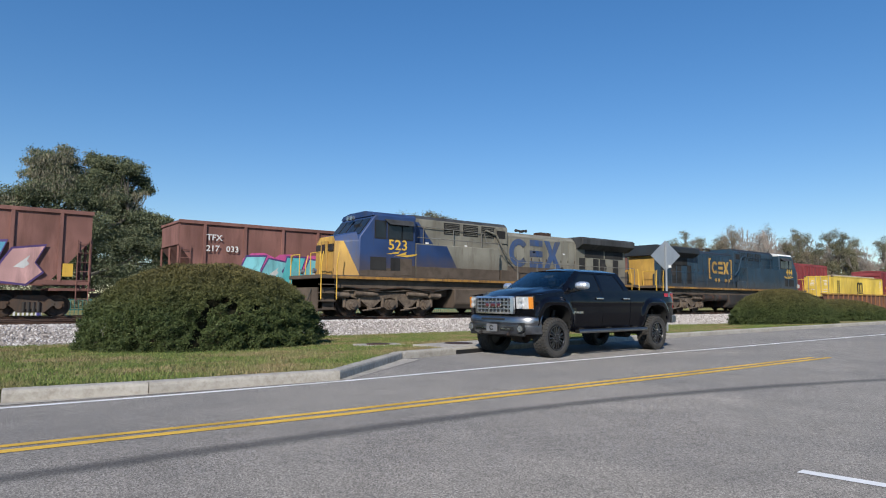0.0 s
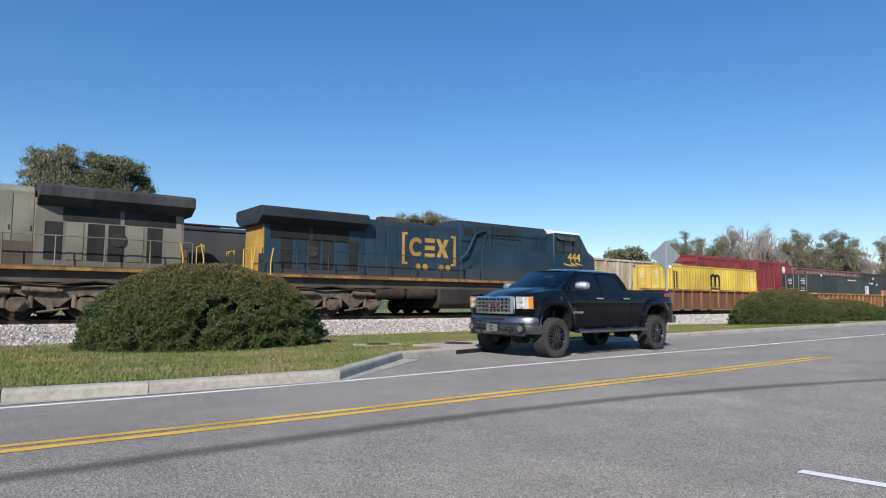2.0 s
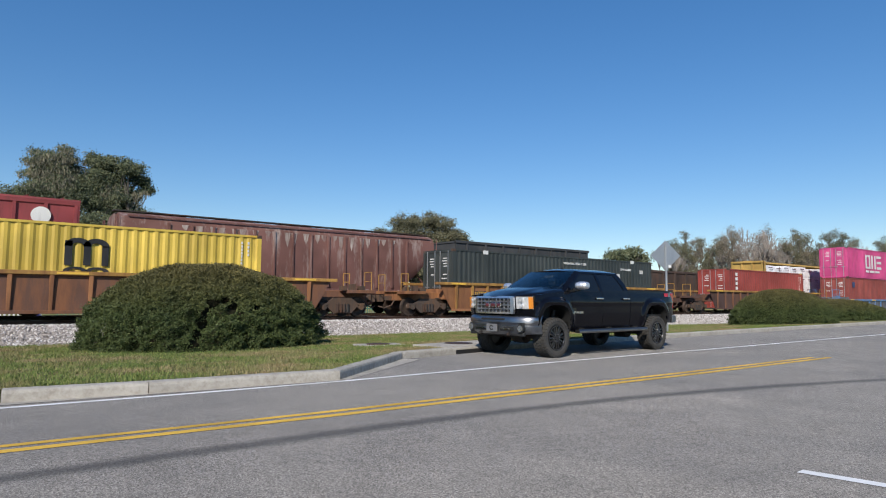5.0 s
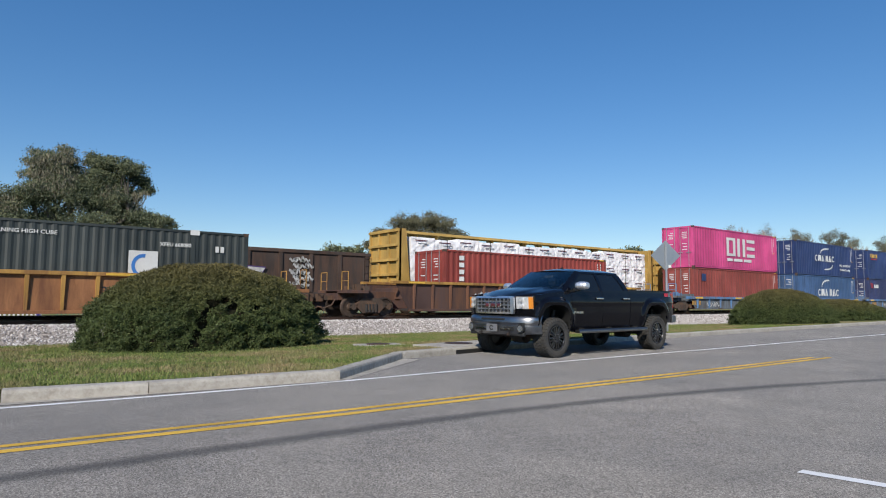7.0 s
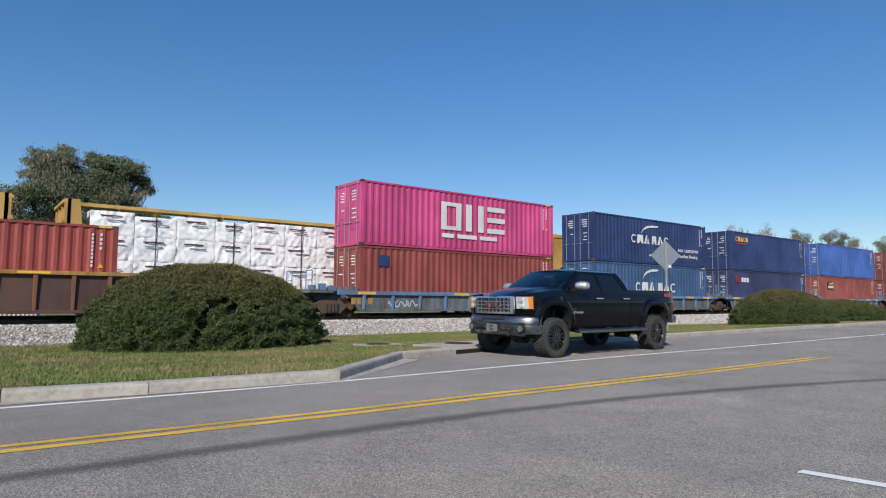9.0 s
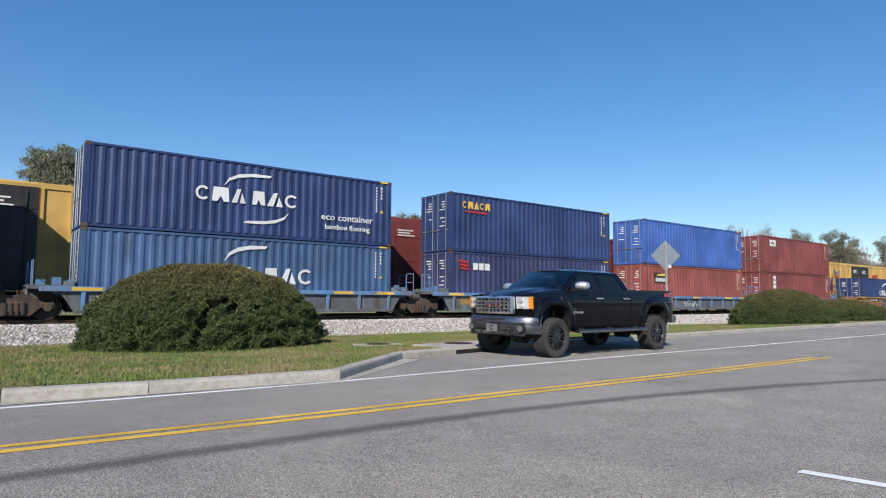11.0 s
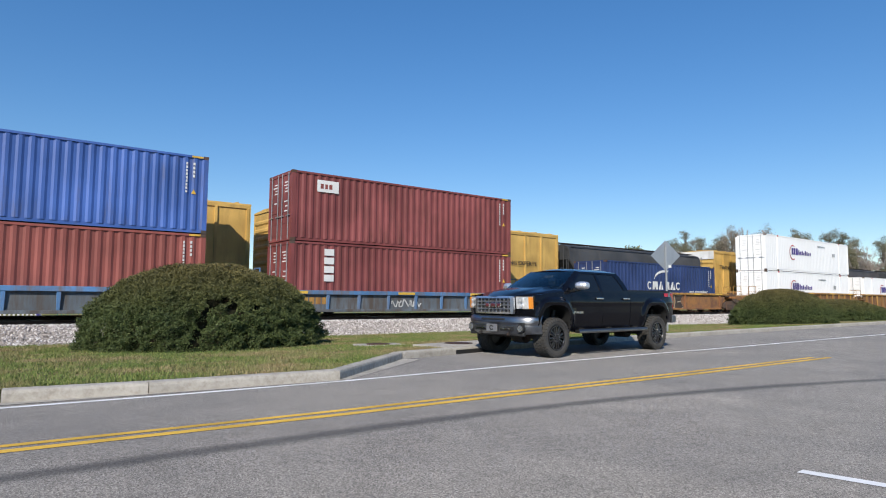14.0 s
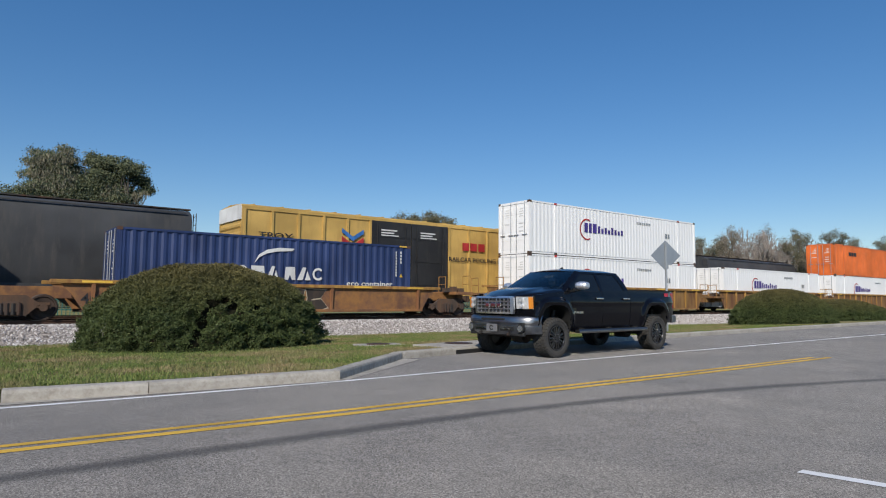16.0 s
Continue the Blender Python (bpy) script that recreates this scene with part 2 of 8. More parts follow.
def leaf_mat(name, dark, mid, light, rough=0.6):
    def build(n, link, b, co):
        geo = n.new("ShaderNodeNewGeometry")
        col = ramp_node(n, link, geo.outputs["Random Per Island"], [(0.0, dark), (0.55, mid), (1.0, light)])
        br = ramp_node(n, link, noise_node(n, link, co.outputs["Object"], 0.9, 4), [(0.3, (0.7, 0.72, 0.7)), (0.7, (1.2, 1.15, 1.0))])
        link(mix_node(n, link, 1.0, col, br, "MULTIPLY"), b.inputs["Base Color"])
        b.inputs["Roughness"].default_value = rough
        b.inputs["Specular IOR Level"].default_value = 0.3
    return ground_mat(name, build)


M["asphalt"] = ground_mat("worn_asphalt", asphalt)
M["turf"] = ground_mat("winter_turf", turf)
M["gravel"] = ground_mat("ballast_gravel", gravel)
M["concrete"] = ground_mat("weathered_concrete", concrete)
M["stone"] = ground_mat("ballast_stone", stone)
def hedge_leaf(n, link, b, co):
    geo = n.new("ShaderNodeNewGeometry")
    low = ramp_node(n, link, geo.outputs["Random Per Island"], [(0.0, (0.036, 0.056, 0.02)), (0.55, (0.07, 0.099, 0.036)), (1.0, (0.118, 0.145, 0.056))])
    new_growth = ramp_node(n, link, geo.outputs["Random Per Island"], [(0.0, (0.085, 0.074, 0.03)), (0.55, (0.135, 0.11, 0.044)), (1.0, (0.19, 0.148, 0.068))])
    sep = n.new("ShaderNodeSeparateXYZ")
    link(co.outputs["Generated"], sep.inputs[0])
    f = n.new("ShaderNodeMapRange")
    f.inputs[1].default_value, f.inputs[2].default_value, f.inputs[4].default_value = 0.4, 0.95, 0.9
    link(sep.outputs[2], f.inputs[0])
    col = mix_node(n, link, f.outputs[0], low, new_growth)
    br = ramp_node(n, link, noise_node(n, link, co.outputs["Object"], 2.2, 5), [(0.3, (0.62, 0.66, 0.62)), (0.7, (1.25, 1.2, 1.05))])
    link(mix_node(n, link, 1.0, col, br, "MULTIPLY"), b.inputs["Base Color"])
    b.inputs["Roughness"].default_value = 0.6
    b.inputs["Specular IOR Level"].default_value = 0.25


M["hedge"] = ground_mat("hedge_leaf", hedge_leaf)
# near-black with twig-brown blotches: the shade inside the bush is put into this colour
M["hedge_shade"] = paint("hedge_inner_shade", (0.012, 0.016, 0.007), 1.0, 0, (0.05, 0.038, 0.028), 0.4, streak=False, scale=14, bump=0.8)
M["hedge_shade"].node_tree.nodes["Principled BSDF"].inputs["Specular IOR Level"].default_value = 0.0
M["oak"] = leaf_mat("live_oak_leaf", (0.08, 0.1, 0.06), (0.145, 0.17, 0.1), (0.23, 0.25, 0.165))
M["pine"] = leaf_mat("pine_leaf", (0.085, 0.086, 0.055), (0.155, 0.15, 0.095), (0.24, 0.225, 0.15))
M["russet"] = leaf_mat("russet_leaf", (0.13, 0.11, 0.085), (0.21, 0.175, 0.13), (0.3, 0.25, 0.19))
M["moss"] = leaf_mat("hanging_moss", (0.16, 0.15, 0.115), (0.26, 0.245, 0.19), (0.36, 0.34, 0.27), 0.9)
M["bark"] = paint("bark", (0.12, 0.1, 0.08), 0.95, 0, (0.22, 0.2, 0.17), 0.4, scale=3, bump=0.6, fine=18)
M["twig"] = paint("bare_twig", (0.27, 0.235, 0.205), 0.95, 0, (0.3, 0.26, 0.23), 0.4)
def blades(n, link, b, co):
    geo = n.new("ShaderNodeNewGeometry")
    p = co.outputs["Object"]
    green = ramp_node(n, link, geo.outputs["Random Per Island"], [(0.0, (0.06, 0.115, 0.016)), (0.6, (0.125, 0.185, 0.034)), (1.0, (0.24, 0.27, 0.075))])
    straw = ramp_node(n, link, geo.outputs["Random Per Island"], [(0.0, (0.16, 0.108, 0.052)), (0.6, (0.28, 0.2, 0.105)), (1.0, (0.45, 0.34, 0.2))])
    f = ramp_node(n, link, noise_node(n, link, p, 0.42, 7, 0.72), [(0.47, (0.06, 0.06, 0.06)), (0.6, (0.9, 0.9, 0.9))])
    link(mix_node(n, link, f, green, straw), b.inputs["Base Color"])
    b.inputs["Roughness"].default_value = 0.8


M["grass"] = ground_mat("grass_blade", blades)
M["line_white"] = paint("road_line_white", (0.86, 0.85, 0.82), 0.75, 0, (0.5, 0.49, 0.46), 0.12, scale=6, streak=False)
M["line_yellow"] = paint("road_line_yellow", (0.78, 0.47, 0.055), 0.75, 0, (0.45, 0.3, 0.1), 0.14, scale=6, streak=False)

# ---------- ground, road, kerbs ----------
KERB = [(-300, 22.0), (-40, 10.0), (-8, 9.05), (0.4, 8.66), (1.9, 8.47), (4.5, 8.37), (7.05, 10.53), (9.74, 11.05), (18.75, 11.85), (29.1, 12.55), (40, 13.1), (80, 15.5), (300, 28)]
WHITE = [(-300, 21.0), (-40, 9.5), (-8, 8.5), (0.39, 8.26), (2.08, 8.2), (4.49, 8.2), (8.09, 8.39), (12.4, 8.52), (16.0, 8.56), (21.8, 8.74), (27.4, 8.86), (45, 9.7), (80, 12.0), (300, 22)]
YELLOW = [(-300, 16), (-40, 6.9), (-8, 5.86), (0.28, 5.58), (1.9, 5.52), (3.0, 5.485), (4.8, 5.475), (6.2, 5.445), (8.7, 5.42), (10.4, 5.43), (13.9, 5.455)]


def at(line, x):
    for (a, b), (c, d) in zip(line, line[1:]):
        if x <= c:
            return b + (d - b) * (x - a) / (c - a)
    return line[-1][1]


def road_z(x, y):
    w = at(WHITE, x)
    return 0.10 * min(1, max(0, (w - y) / 2.6))


def verge_z(x, y):
    k = at(KERB, x)
    if y < 21.6:
        return 0.14 - 0.36 * max(0, y - k) / max(2.0, 21.6 - k)
    if y < 33.5:
        return -0.22
    return -0.22 + min(1, (y - 33.5) / 12) * 0.25


def sheet(xs, rows, name, material, z):
    s = Shape()
    for x in xs:
        for y in rows(x):
            s.v.append((x, y, z(x, y)))
    m = len(rows(xs[0]))
    for i in range(len(xs) - 1):
        for j in range(m - 1):
            s.f.append((i * m + j, (i + 1) * m + j, (i + 1) * m + j + 1, i * m + j + 1))
    return part(name, s, material, smooth=True)


XS = sorted(set([-2000, -900, -300, -120, -60, -40, -25, -15, -8] + [-5 + i * 0.9 for i in range(60)] + [0.4, 1.9, 4.5, 7.05, 9.74, 55, 70, 80, 110, 160, 300, 800, 2000]))
ground = sheet(XS, lambda x: [-2000, -300, -60] + [at(KERB, x) - 0.6, at(KERB, x) + 0.05, at(KERB, x) + 0.13, at(KERB, x) + 0.3] + [at(KERB, x) + (21.6 - at(KERB, x)) * k / 8 for k in range(1, 8)]
               + [max(21.6, at(KERB, x) + 5), 33.5 + max(0, at(KERB, x) - 20), 45 + max(0, at(KERB, x) - 20), 90, 200, 600, 2000], "ground", M["turf"],
               lambda x, y: verge_z(x, y) if y > at(KERB, x) + 0.09 else -0.35)
tagged(ground, "short winter grass verge with dry straw patches", "ground", kind="structure")
road = sheet([x for x in XS if abs(x) <= 300], lambda x: [-60, -20, -8, -3, 0, 2, 4, at(WHITE, x) - 2.6, at(WHITE, x) - 1.3, at(WHITE, x), at(KERB, x) + 0.02], "road", M["asphalt"], road_z)
tagged(road, "grey worn asphalt road with coarse stone texture", "road", kind="structure")


def stripe(line, x0, x1, offset, width, name, material, label, step=0.45, lift=0.004):
    s, n = Shape(), max(2, int((x1 - x0) / step))
    for i in range(n + 1):
        x = x0 + (x1 - x0) * i / n
        y = at(line, x) + offset
        for k in (-width / 2, width / 2):
            s.v.append((x, y + k, road_z(x, y + k) + lift))
    for i in range(n):
        s.f.append((2 * i, 2 * i + 2, 2 * i + 3, 2 * i + 1))
    return tagged(part(name, s, material), label, "road marking", kind="structure")


stripe(WHITE, -60, 4, 0, 0.125, "edge_line", M["line_white"], "worn white painted edge line along the road")
stripe(WHITE, 4, 120, 0, 0.125, "edge_line", M["line_white"], "worn white painted edge line along the road")
stripe(YELLOW, -60, 13.5, 0.1, 0.105, "centre_line", M["line_yellow"], "double yellow painted centre line")
stripe(YELLOW, -60, 13.8, -0.1, 0.11, "centre_line", M["line_yellow"], "double yellow painted centre line")
bar = Shape().add([(4.345, 1.908, 0.104), (4.445, 1.913, 0.104), (5.12, -1.5, 0.104), (5.01, -1.5, 0.104)], [(0, 1, 2, 3)])
tagged(part("stop_line", bar, M["line_white"]), "short white painted line across the asphalt", "road marking", kind="structure")


def kerb_run(pts, step, parent):
    """Cast kerb lengths with open joints between them."""
    for a, b in zip(pts, pts[1:]):
        d = (b - a)
        n = max(1, round(d.length / step))
        nrm = Vector((-d.y, d.x)).normalized()
        for i in range(n):
            p, q = a + d * (i / n) + d.normalized() * 0.006, a + d * ((i + 1) / n) - d.normalized() * 0.006
            s = Shape()
            prof = [(0.0, -0.3), (0.0, 0.0), (0.004, 0.1), (0.014, 0.128), (0.04, 0.141), (0.17, 0.146), (0.17, -0.3)]
            s.loft([(*(p + nrm * w), z) for w, z in prof], [(*(q + nrm * w), z) for w, z in prof])
            part("kerb_stone", s, M["concrete"], parent)


kerb = thing("kerb", "pale weathered concrete kerb beside the road", "kerb", kind="structure")
kerb_run([Vector(p) for p in KERB[1:6]], 3.0, kerb)
kerb_run([Vector(p) for p in KERB[5:7]], 3.4, kerb)
kerb_run([Vector(p) for p in KERB[6:12]], 3.2, kerb)
gut = Shape()
for a, b, w0, w1 in ((KERB[3], KERB[5], 0.2, 0.1), (KERB[5], KERB[6], 0.12, 0.34)):
    a, b = Vector(a), Vector(b)
    nr = Vector(((b - a).y, -(b - a).x)).normalized()
    gut.add([(*a, 0.006), (*b, 0.006), (*(b + nr * w1), 0.006), (*(a + nr * w0), 0.006)], [(0, 1, 2, 3)])
tagged(part("gutter", gut, M["concrete"]), "pale concrete gutter strip at the kerb foot", "gutter", kind="structure")

# concrete inlet slab behind the parking bay, and the flat slab in the grass, each with a lid
slab = thing("inlet_slab", "concrete drain slab with a round iron lid", "drain slab", pose(8.9, 11.75, 0.12, 0, 0, 10))
part("slab", Shape().box(-0.5, 2.2, -0.6, 0.4, -0.3, 0.03), M["concrete"], slab, bevel=0.015)
part("lid", Shape().rod((0.6, -0.05, 0.025), (0.6, -0.05, 0.04), 0.34, 24), M["rail"], slab, "rusty iron lid")
# no hole is cut: a thin black strip stands for the inlet's shade
part("inlet_opening", Shape().box(-0.4, 1.6, -0.866, -0.852, -0.125, -0.03), M["black"], slab, "black strip painted as the shade in the kerb's drain opening")
slab2 = thing("utility_slab", "flat concrete slab with an iron lid in the grass", "drain slab", pose(8.1, 13.35, verge_z(8.1, 13.35), 0, 0, -8))
part("slab", Shape().box(-0.45, 0.7, -0.32, 0.32, -0.2, 0.03), M["concrete"], slab2, bevel=0.01)
part("lid", Shape().rod((0.1, 0, 0.03), (0.1, 0, 0.045), 0.3, 24), M["rail"], slab2, "rusty iron lid")

# ---------- railway ----------
bed = Shape()
PROF = [(21.35, -0.26), (21.9, -0.1), (22.75, 0.24), (23.1, 0.28), (23.6, 0.25), (25, 0.24), (27.3, 0.22), (29.6, 0.24), (31.4, 0.25), (33.4, -0.25)]
xs = [-430, -60] + [-12 + 1.5 * i for i in range(60)] + [130, 430]
for x in xs:
    for j, (y, z) in enumerate(PROF):
        w = noise.noise((x * 0.6, y * 0.9, 3.0)) * 0.08
        bed.v.append((x, y + (w * 2.2 if j < 3 else 0), z + w * 0.5))
for i in range(len(xs) - 1):
    for j in range(len(PROF) - 1):
        m = len(PROF)
        bed.f.append((i * m + j, (i + 1) * m + j, (i + 1) * m + j + 1, i * m + j + 1))
tagged(part("ballast_bed", bed, M["gravel"], smooth=True), "grey crushed stone ballast bed under the tracks", "ballast", kind="structure")

rng = np.random.default_rng(5)


def scatter_stones(count, x0, x1, name):
    """Loose ballast on the shoulder facing the road."""
    base = np.array([(1, 0, 0), (-1, 0, 0), (0, 1, 0), (0, -1, 0), (0, 0, 1), (0, 0, -1)], float)
    tri = np.array([(0, 2, 4), (2, 1, 4), (1, 3, 4), (3, 0, 4), (2, 0, 5), (1, 2, 5), (3, 1, 5), (0, 3, 5)])
    ys = np.array([p[0] for p in PROF])
    zs = np.array([p[1] for p in PROF])
    x = rng.uniform(x0, x1, count)
    y = 21.1 + 3.0 * rng.uniform(0, 1, count) ** 0.9
    z = np.interp(y, ys, zs, left=-0.24)
    r = rng.uniform(0.022, 0.05, (count, 1, 1))
    v = base[None] * rng.uniform(0.6, 1.25, (count, 6, 1)) * r
    a = rng.uniform(0, 6.28, count)
    c, s = np.cos(a)[:, None], np.sin(a)[:, None]
    out = np.stack([v[:, :, 0] * c - v[:, :, 2] * s + x[:, None], v[:, :, 1] + y[:, None], v[:, :, 0] * s + v[:, :, 2] * c + z[:, None] + 0.012], -1)
    f = (tri[None] + 6 * np.arange(count)[:, None, None]).reshape(-1, 3)
    me = bpy.data.meshes.new(name)
    me.from_pydata(out.reshape(-1, 3).tolist(), [], f.tolist())
    me.materials.append(M["stone"])
    return tagged(new(name, me), "loose pale grey crushed stones on the track shoulder", "ballast stones", kind="stuff")


scatter_stones(26000, -3, 48, "ballast_stones")

track = thing("track", "railway track of rusty rails on timber sleepers", "railway track", kind="structure", group="railway tracks")
RAILPROF = [(-0.07, -0.17), (0.07, -0.17), (0.07, -0.155), (0.012, -0.14), (0.012, -0.04), (0.036, -0.03), (0.036, -0.004), (0.028, 0), (-0.028, 0), (-0.036, -0.004), (-0.036, -0.03), (-0.012, -0.04), (-0.012, -0.14), (-0.07, -0.155)]
for y in (-0.753, 0.753):
    part("rail", Shape().along_x([(y + a, b) for a, b in RAILPROF], -430, 430), M["rail"], track)
    part("rail_head", Shape().box(-300, 300, y - 0.022, y + 0.022, 0.0, 0.0025), M["railtop"], track, "polished running surface")
sleep = Shape().box(-0.11, 0.11, -1.3, 1.3, -0.33, -0.165).mesh("sleeper")
sleep.materials.append(M["tie"])
for i in range(110):
    t = part("sleeper", sleep, None, track)
    t.matrix_basis = pose(-8 + i * 0.52 + random.uniform(-0.02, 0.02), random.uniform(-0.03, 0.03), random.uniform(-0.008, 0.008), 0, 0, random.uniform(-1, 1))
track.matrix_basis = pose(0, NEAR_Y, RAIL)
copy_thing(track, pose(0, FAR_Y, RAIL))

# ---------- vegetation ----------
def leaf_mesh(name, pts, size, mat, stretch=1.6, up=0.0, droop=0.0, seed=1):
    """Many small folded leaves at the points."""
    g = np.random.default_rng(seed)
    n = len(pts)
    d = g.normal(size=(n, 3))
    d[:, 2] += up
    d /= np.linalg.norm(d, axis=1)[:, None]
    e = np.cross(d, g.normal(size=(n, 3)))
    e /= np.linalg.norm(e, axis=1)[:, None]
    s = size * g.uniform(0.6, 1.35, (n, 1))
    a, b = d * s * stretch, e * s
    if droop:
        a[:, 2] -= droop * s[:, 0]
    v = np.stack([pts - a, pts - b * 0.6, pts + a, pts + b * 0.6], 1).reshape(-1, 3)
    f = np.arange(n * 4).reshape(-1, 4)
    me = bpy.data.meshes.new(name)
    me.from_pydata(v.tolist(), [], f.tolist())
    me.materials.append(mat)
    return me


def bush(label, x, y, rx, ry, h, rz, leaves, seed, hollow=None, size=0.05):
    """A clipped mound: a shell inside painted near-black as shade, dense leaves on an uneven skin, a hollow where the
    shell shows.
    """
    g = np.random.default_rng(seed)
    root = thing("bush", label, "bush", pose(x, y, verge_z(x, y) - 0.05, 0, 0, rz), "clipped bushes on the verge")
    u = g.uniform(-math.pi, math.pi, leaves)
    w = np.arcsin(g.uniform(-0.12, 1, leaves))
    px, py, pz = np.cos(u) * np.cos(w), np.sin(u) * np.cos(w), np.sin(w)
    lump = np.array([noise.noise((a * 3.2 + seed, b * 3.2, c * 3.2)) for a, b, c in zip(px, py, pz)])
    lump2 = np.array([noise.noise((a * 11 + seed, b * 11, c * 11)) for a, b, c in zip(px, py, pz)])
    lump3 = np.array([noise.noise((a * 24 + seed, b * 24, c * 24)) for a, b, c in zip(px, py, pz)])
    r = 1 + 0.045 * lump + (0.1 * lump2 + 0.06 * lump3) * np.clip(1.05 - pz, 0.16, 1) + g.normal(0, 0.012, leaves) - np.abs(g.normal(0, 0.02, leaves))
    sq = 1 - 0.22 * np.clip(-pz + 0.12, 0, 1)
    pts = np.stack([px * rx * r * sq, py * ry * r * sq, np.maximum(0.0, (np.sign(pz) * np.abs(pz) ** 0.85) * h * r)], -1)
    if hollow is not None:
        keep = np.ones(len(pts), bool)
        for hx, hz, hr in hollow:
            c = np.array([hx, -ry * math.sqrt(max(0.0, 1 - (hx / rx) ** 2 - (hz / h) ** 2)), hz])
            keep &= np.linalg.norm((pts - c) / np.array([hr, hr * 1.5, hr]), axis=1) > 1 - 0.9 * lump2
        pts = pts[keep]
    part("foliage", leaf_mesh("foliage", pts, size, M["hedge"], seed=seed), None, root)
    # closed shell behind the leaves, its dark colour stands for the shade in there
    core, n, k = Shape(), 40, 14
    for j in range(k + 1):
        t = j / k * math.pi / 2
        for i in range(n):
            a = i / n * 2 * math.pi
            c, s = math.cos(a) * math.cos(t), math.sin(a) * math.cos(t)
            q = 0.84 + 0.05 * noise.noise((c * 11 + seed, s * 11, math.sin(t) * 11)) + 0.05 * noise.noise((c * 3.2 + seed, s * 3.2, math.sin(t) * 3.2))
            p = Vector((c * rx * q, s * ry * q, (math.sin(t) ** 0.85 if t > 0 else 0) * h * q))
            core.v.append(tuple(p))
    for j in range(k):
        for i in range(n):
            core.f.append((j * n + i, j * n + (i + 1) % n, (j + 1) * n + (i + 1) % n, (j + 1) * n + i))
    part("inner_growth", core, M["hedge_shade"], root, "near-black inner shell with brown blotches, coloured as the shade behind the leaves")
    return root


bush("large rounded clipped evergreen bush with a dark hollow", 5.08, 16.9, 2.95, 2.6, 2.2, -30, 330000, 3, hollow=[(0.36, 0.3, 0.12), (0.44, 0.5, 0.12), (0.5, 0.75, 0.13), (0.56, 1.0, 0.16), (0.66, 1.18, 0.14), (0.9, 1.24, 0.09), (1.08, 1.08, 0.13), (1.3, 0.98, 0.08), (1.6, 1.1, 0.07), (-0.7, 0.75, 0.07), (-0.5, 0.35, 0.08), (0.95, 0.3, 0.07)], size=0.0165)
bush("rounded clipped evergreen bush beside the road", 34.3, 15.5, 2.85, 1.8, 1.86, -25, 150000, 8, size=0.02)
bush("low clipped evergreen bush beside the road", 46.0, 17.2, 3.9, 2.0, 1.45, -20, 100000, 12, size=0.027)


def limb(s, a, b, r0, r1, g, n=6, bends=3):
    pts = [a + (b - a) * (k / bends) + (Vector(g.normal(0, 0.07, 3)) * (b - a).length if 0 < k < bends else Vector()) for k in range(bends + 1)]
    for k in range(bends):
        s.rod(pts[k], pts[k + 1], r0 + (r1 - r0) * k / bends, n, r0 + (r1 - r0) * (k + 1) / bends)
    return pts


def leafy_tree(name, label, x, y, height, clumps, leaf, mat, leaves, seed, trunk=0.45, moss=0, moss_at=(), fluff=0.36, group="trees behind the tracks"):
    """Trunk, limbs to every clump, and leaves gathered in uneven clumps. clumps: (x, y, z, radius, flatness)."""
    g = np.random.default_rng(seed)
    root = thing(name, label, "tree", pose(x, y, verge_z(x, y) - 0.1), group)
    wood = Shape()
    fork = Vector((0, 0, height * 0.28))
    wood.rod((0, 0, 0), fork, trunk, 9, trunk * 0.75)
    pts, hang = [], []
    total = sum(c[3] ** 2 for c in clumps)
    for cx, cy, cz, cr, flat in clumps:
        c = Vector((cx, cy, cz))
        path = limb(wood, fork, c, trunk * 0.42, 0.06, g)
        for _ in range(5):
            limb(wood, path[2], c + Vector(g.normal(0, 0.4, 3)) * cr, 0.07, 0.02, g, 4, 2)
        m = int(leaves * cr * cr / total)
        sub = g.normal(size=(max(6, int(cr * cr * 9)), 3))
        sub = sub / np.linalg.norm(sub, axis=1)[:, None] * g.uniform(0.2, 1.05, (len(sub), 1)) * cr
        sub[:, 2] *= flat
        who = g.integers(0, len(sub), m)
        off = g.normal(0, fluff * math.sqrt(cr), (m, 3))
        off[:, 2] *= 0.6
        pts.append(sub[who] + off + np.array(c))
    pts = np.concatenate(pts)
    part("trunk", wood, M["bark"], root)
    part("crown", leaf_mesh("crown", pts, leaf, mat, seed=seed), None, root)
    if moss:
        low = pts[g.integers(0, len(pts), moss)].copy()
        if moss_at:
            near = np.min([np.linalg.norm((low - np.array(p[:3])) / p[3], axis=1) for p in moss_at], axis=0)
            low = low[near < 1]
        low[:, 2] -= 0.3
        low[:, 1] -= 0.8
        tagged(part("hanging_moss", leaf_mesh("hanging_moss", low, 0.055, M["moss"], 1.3, droop=3.0, seed=seed + 1), None, root, "grey hanging moss"), kind="stuff")
    return root


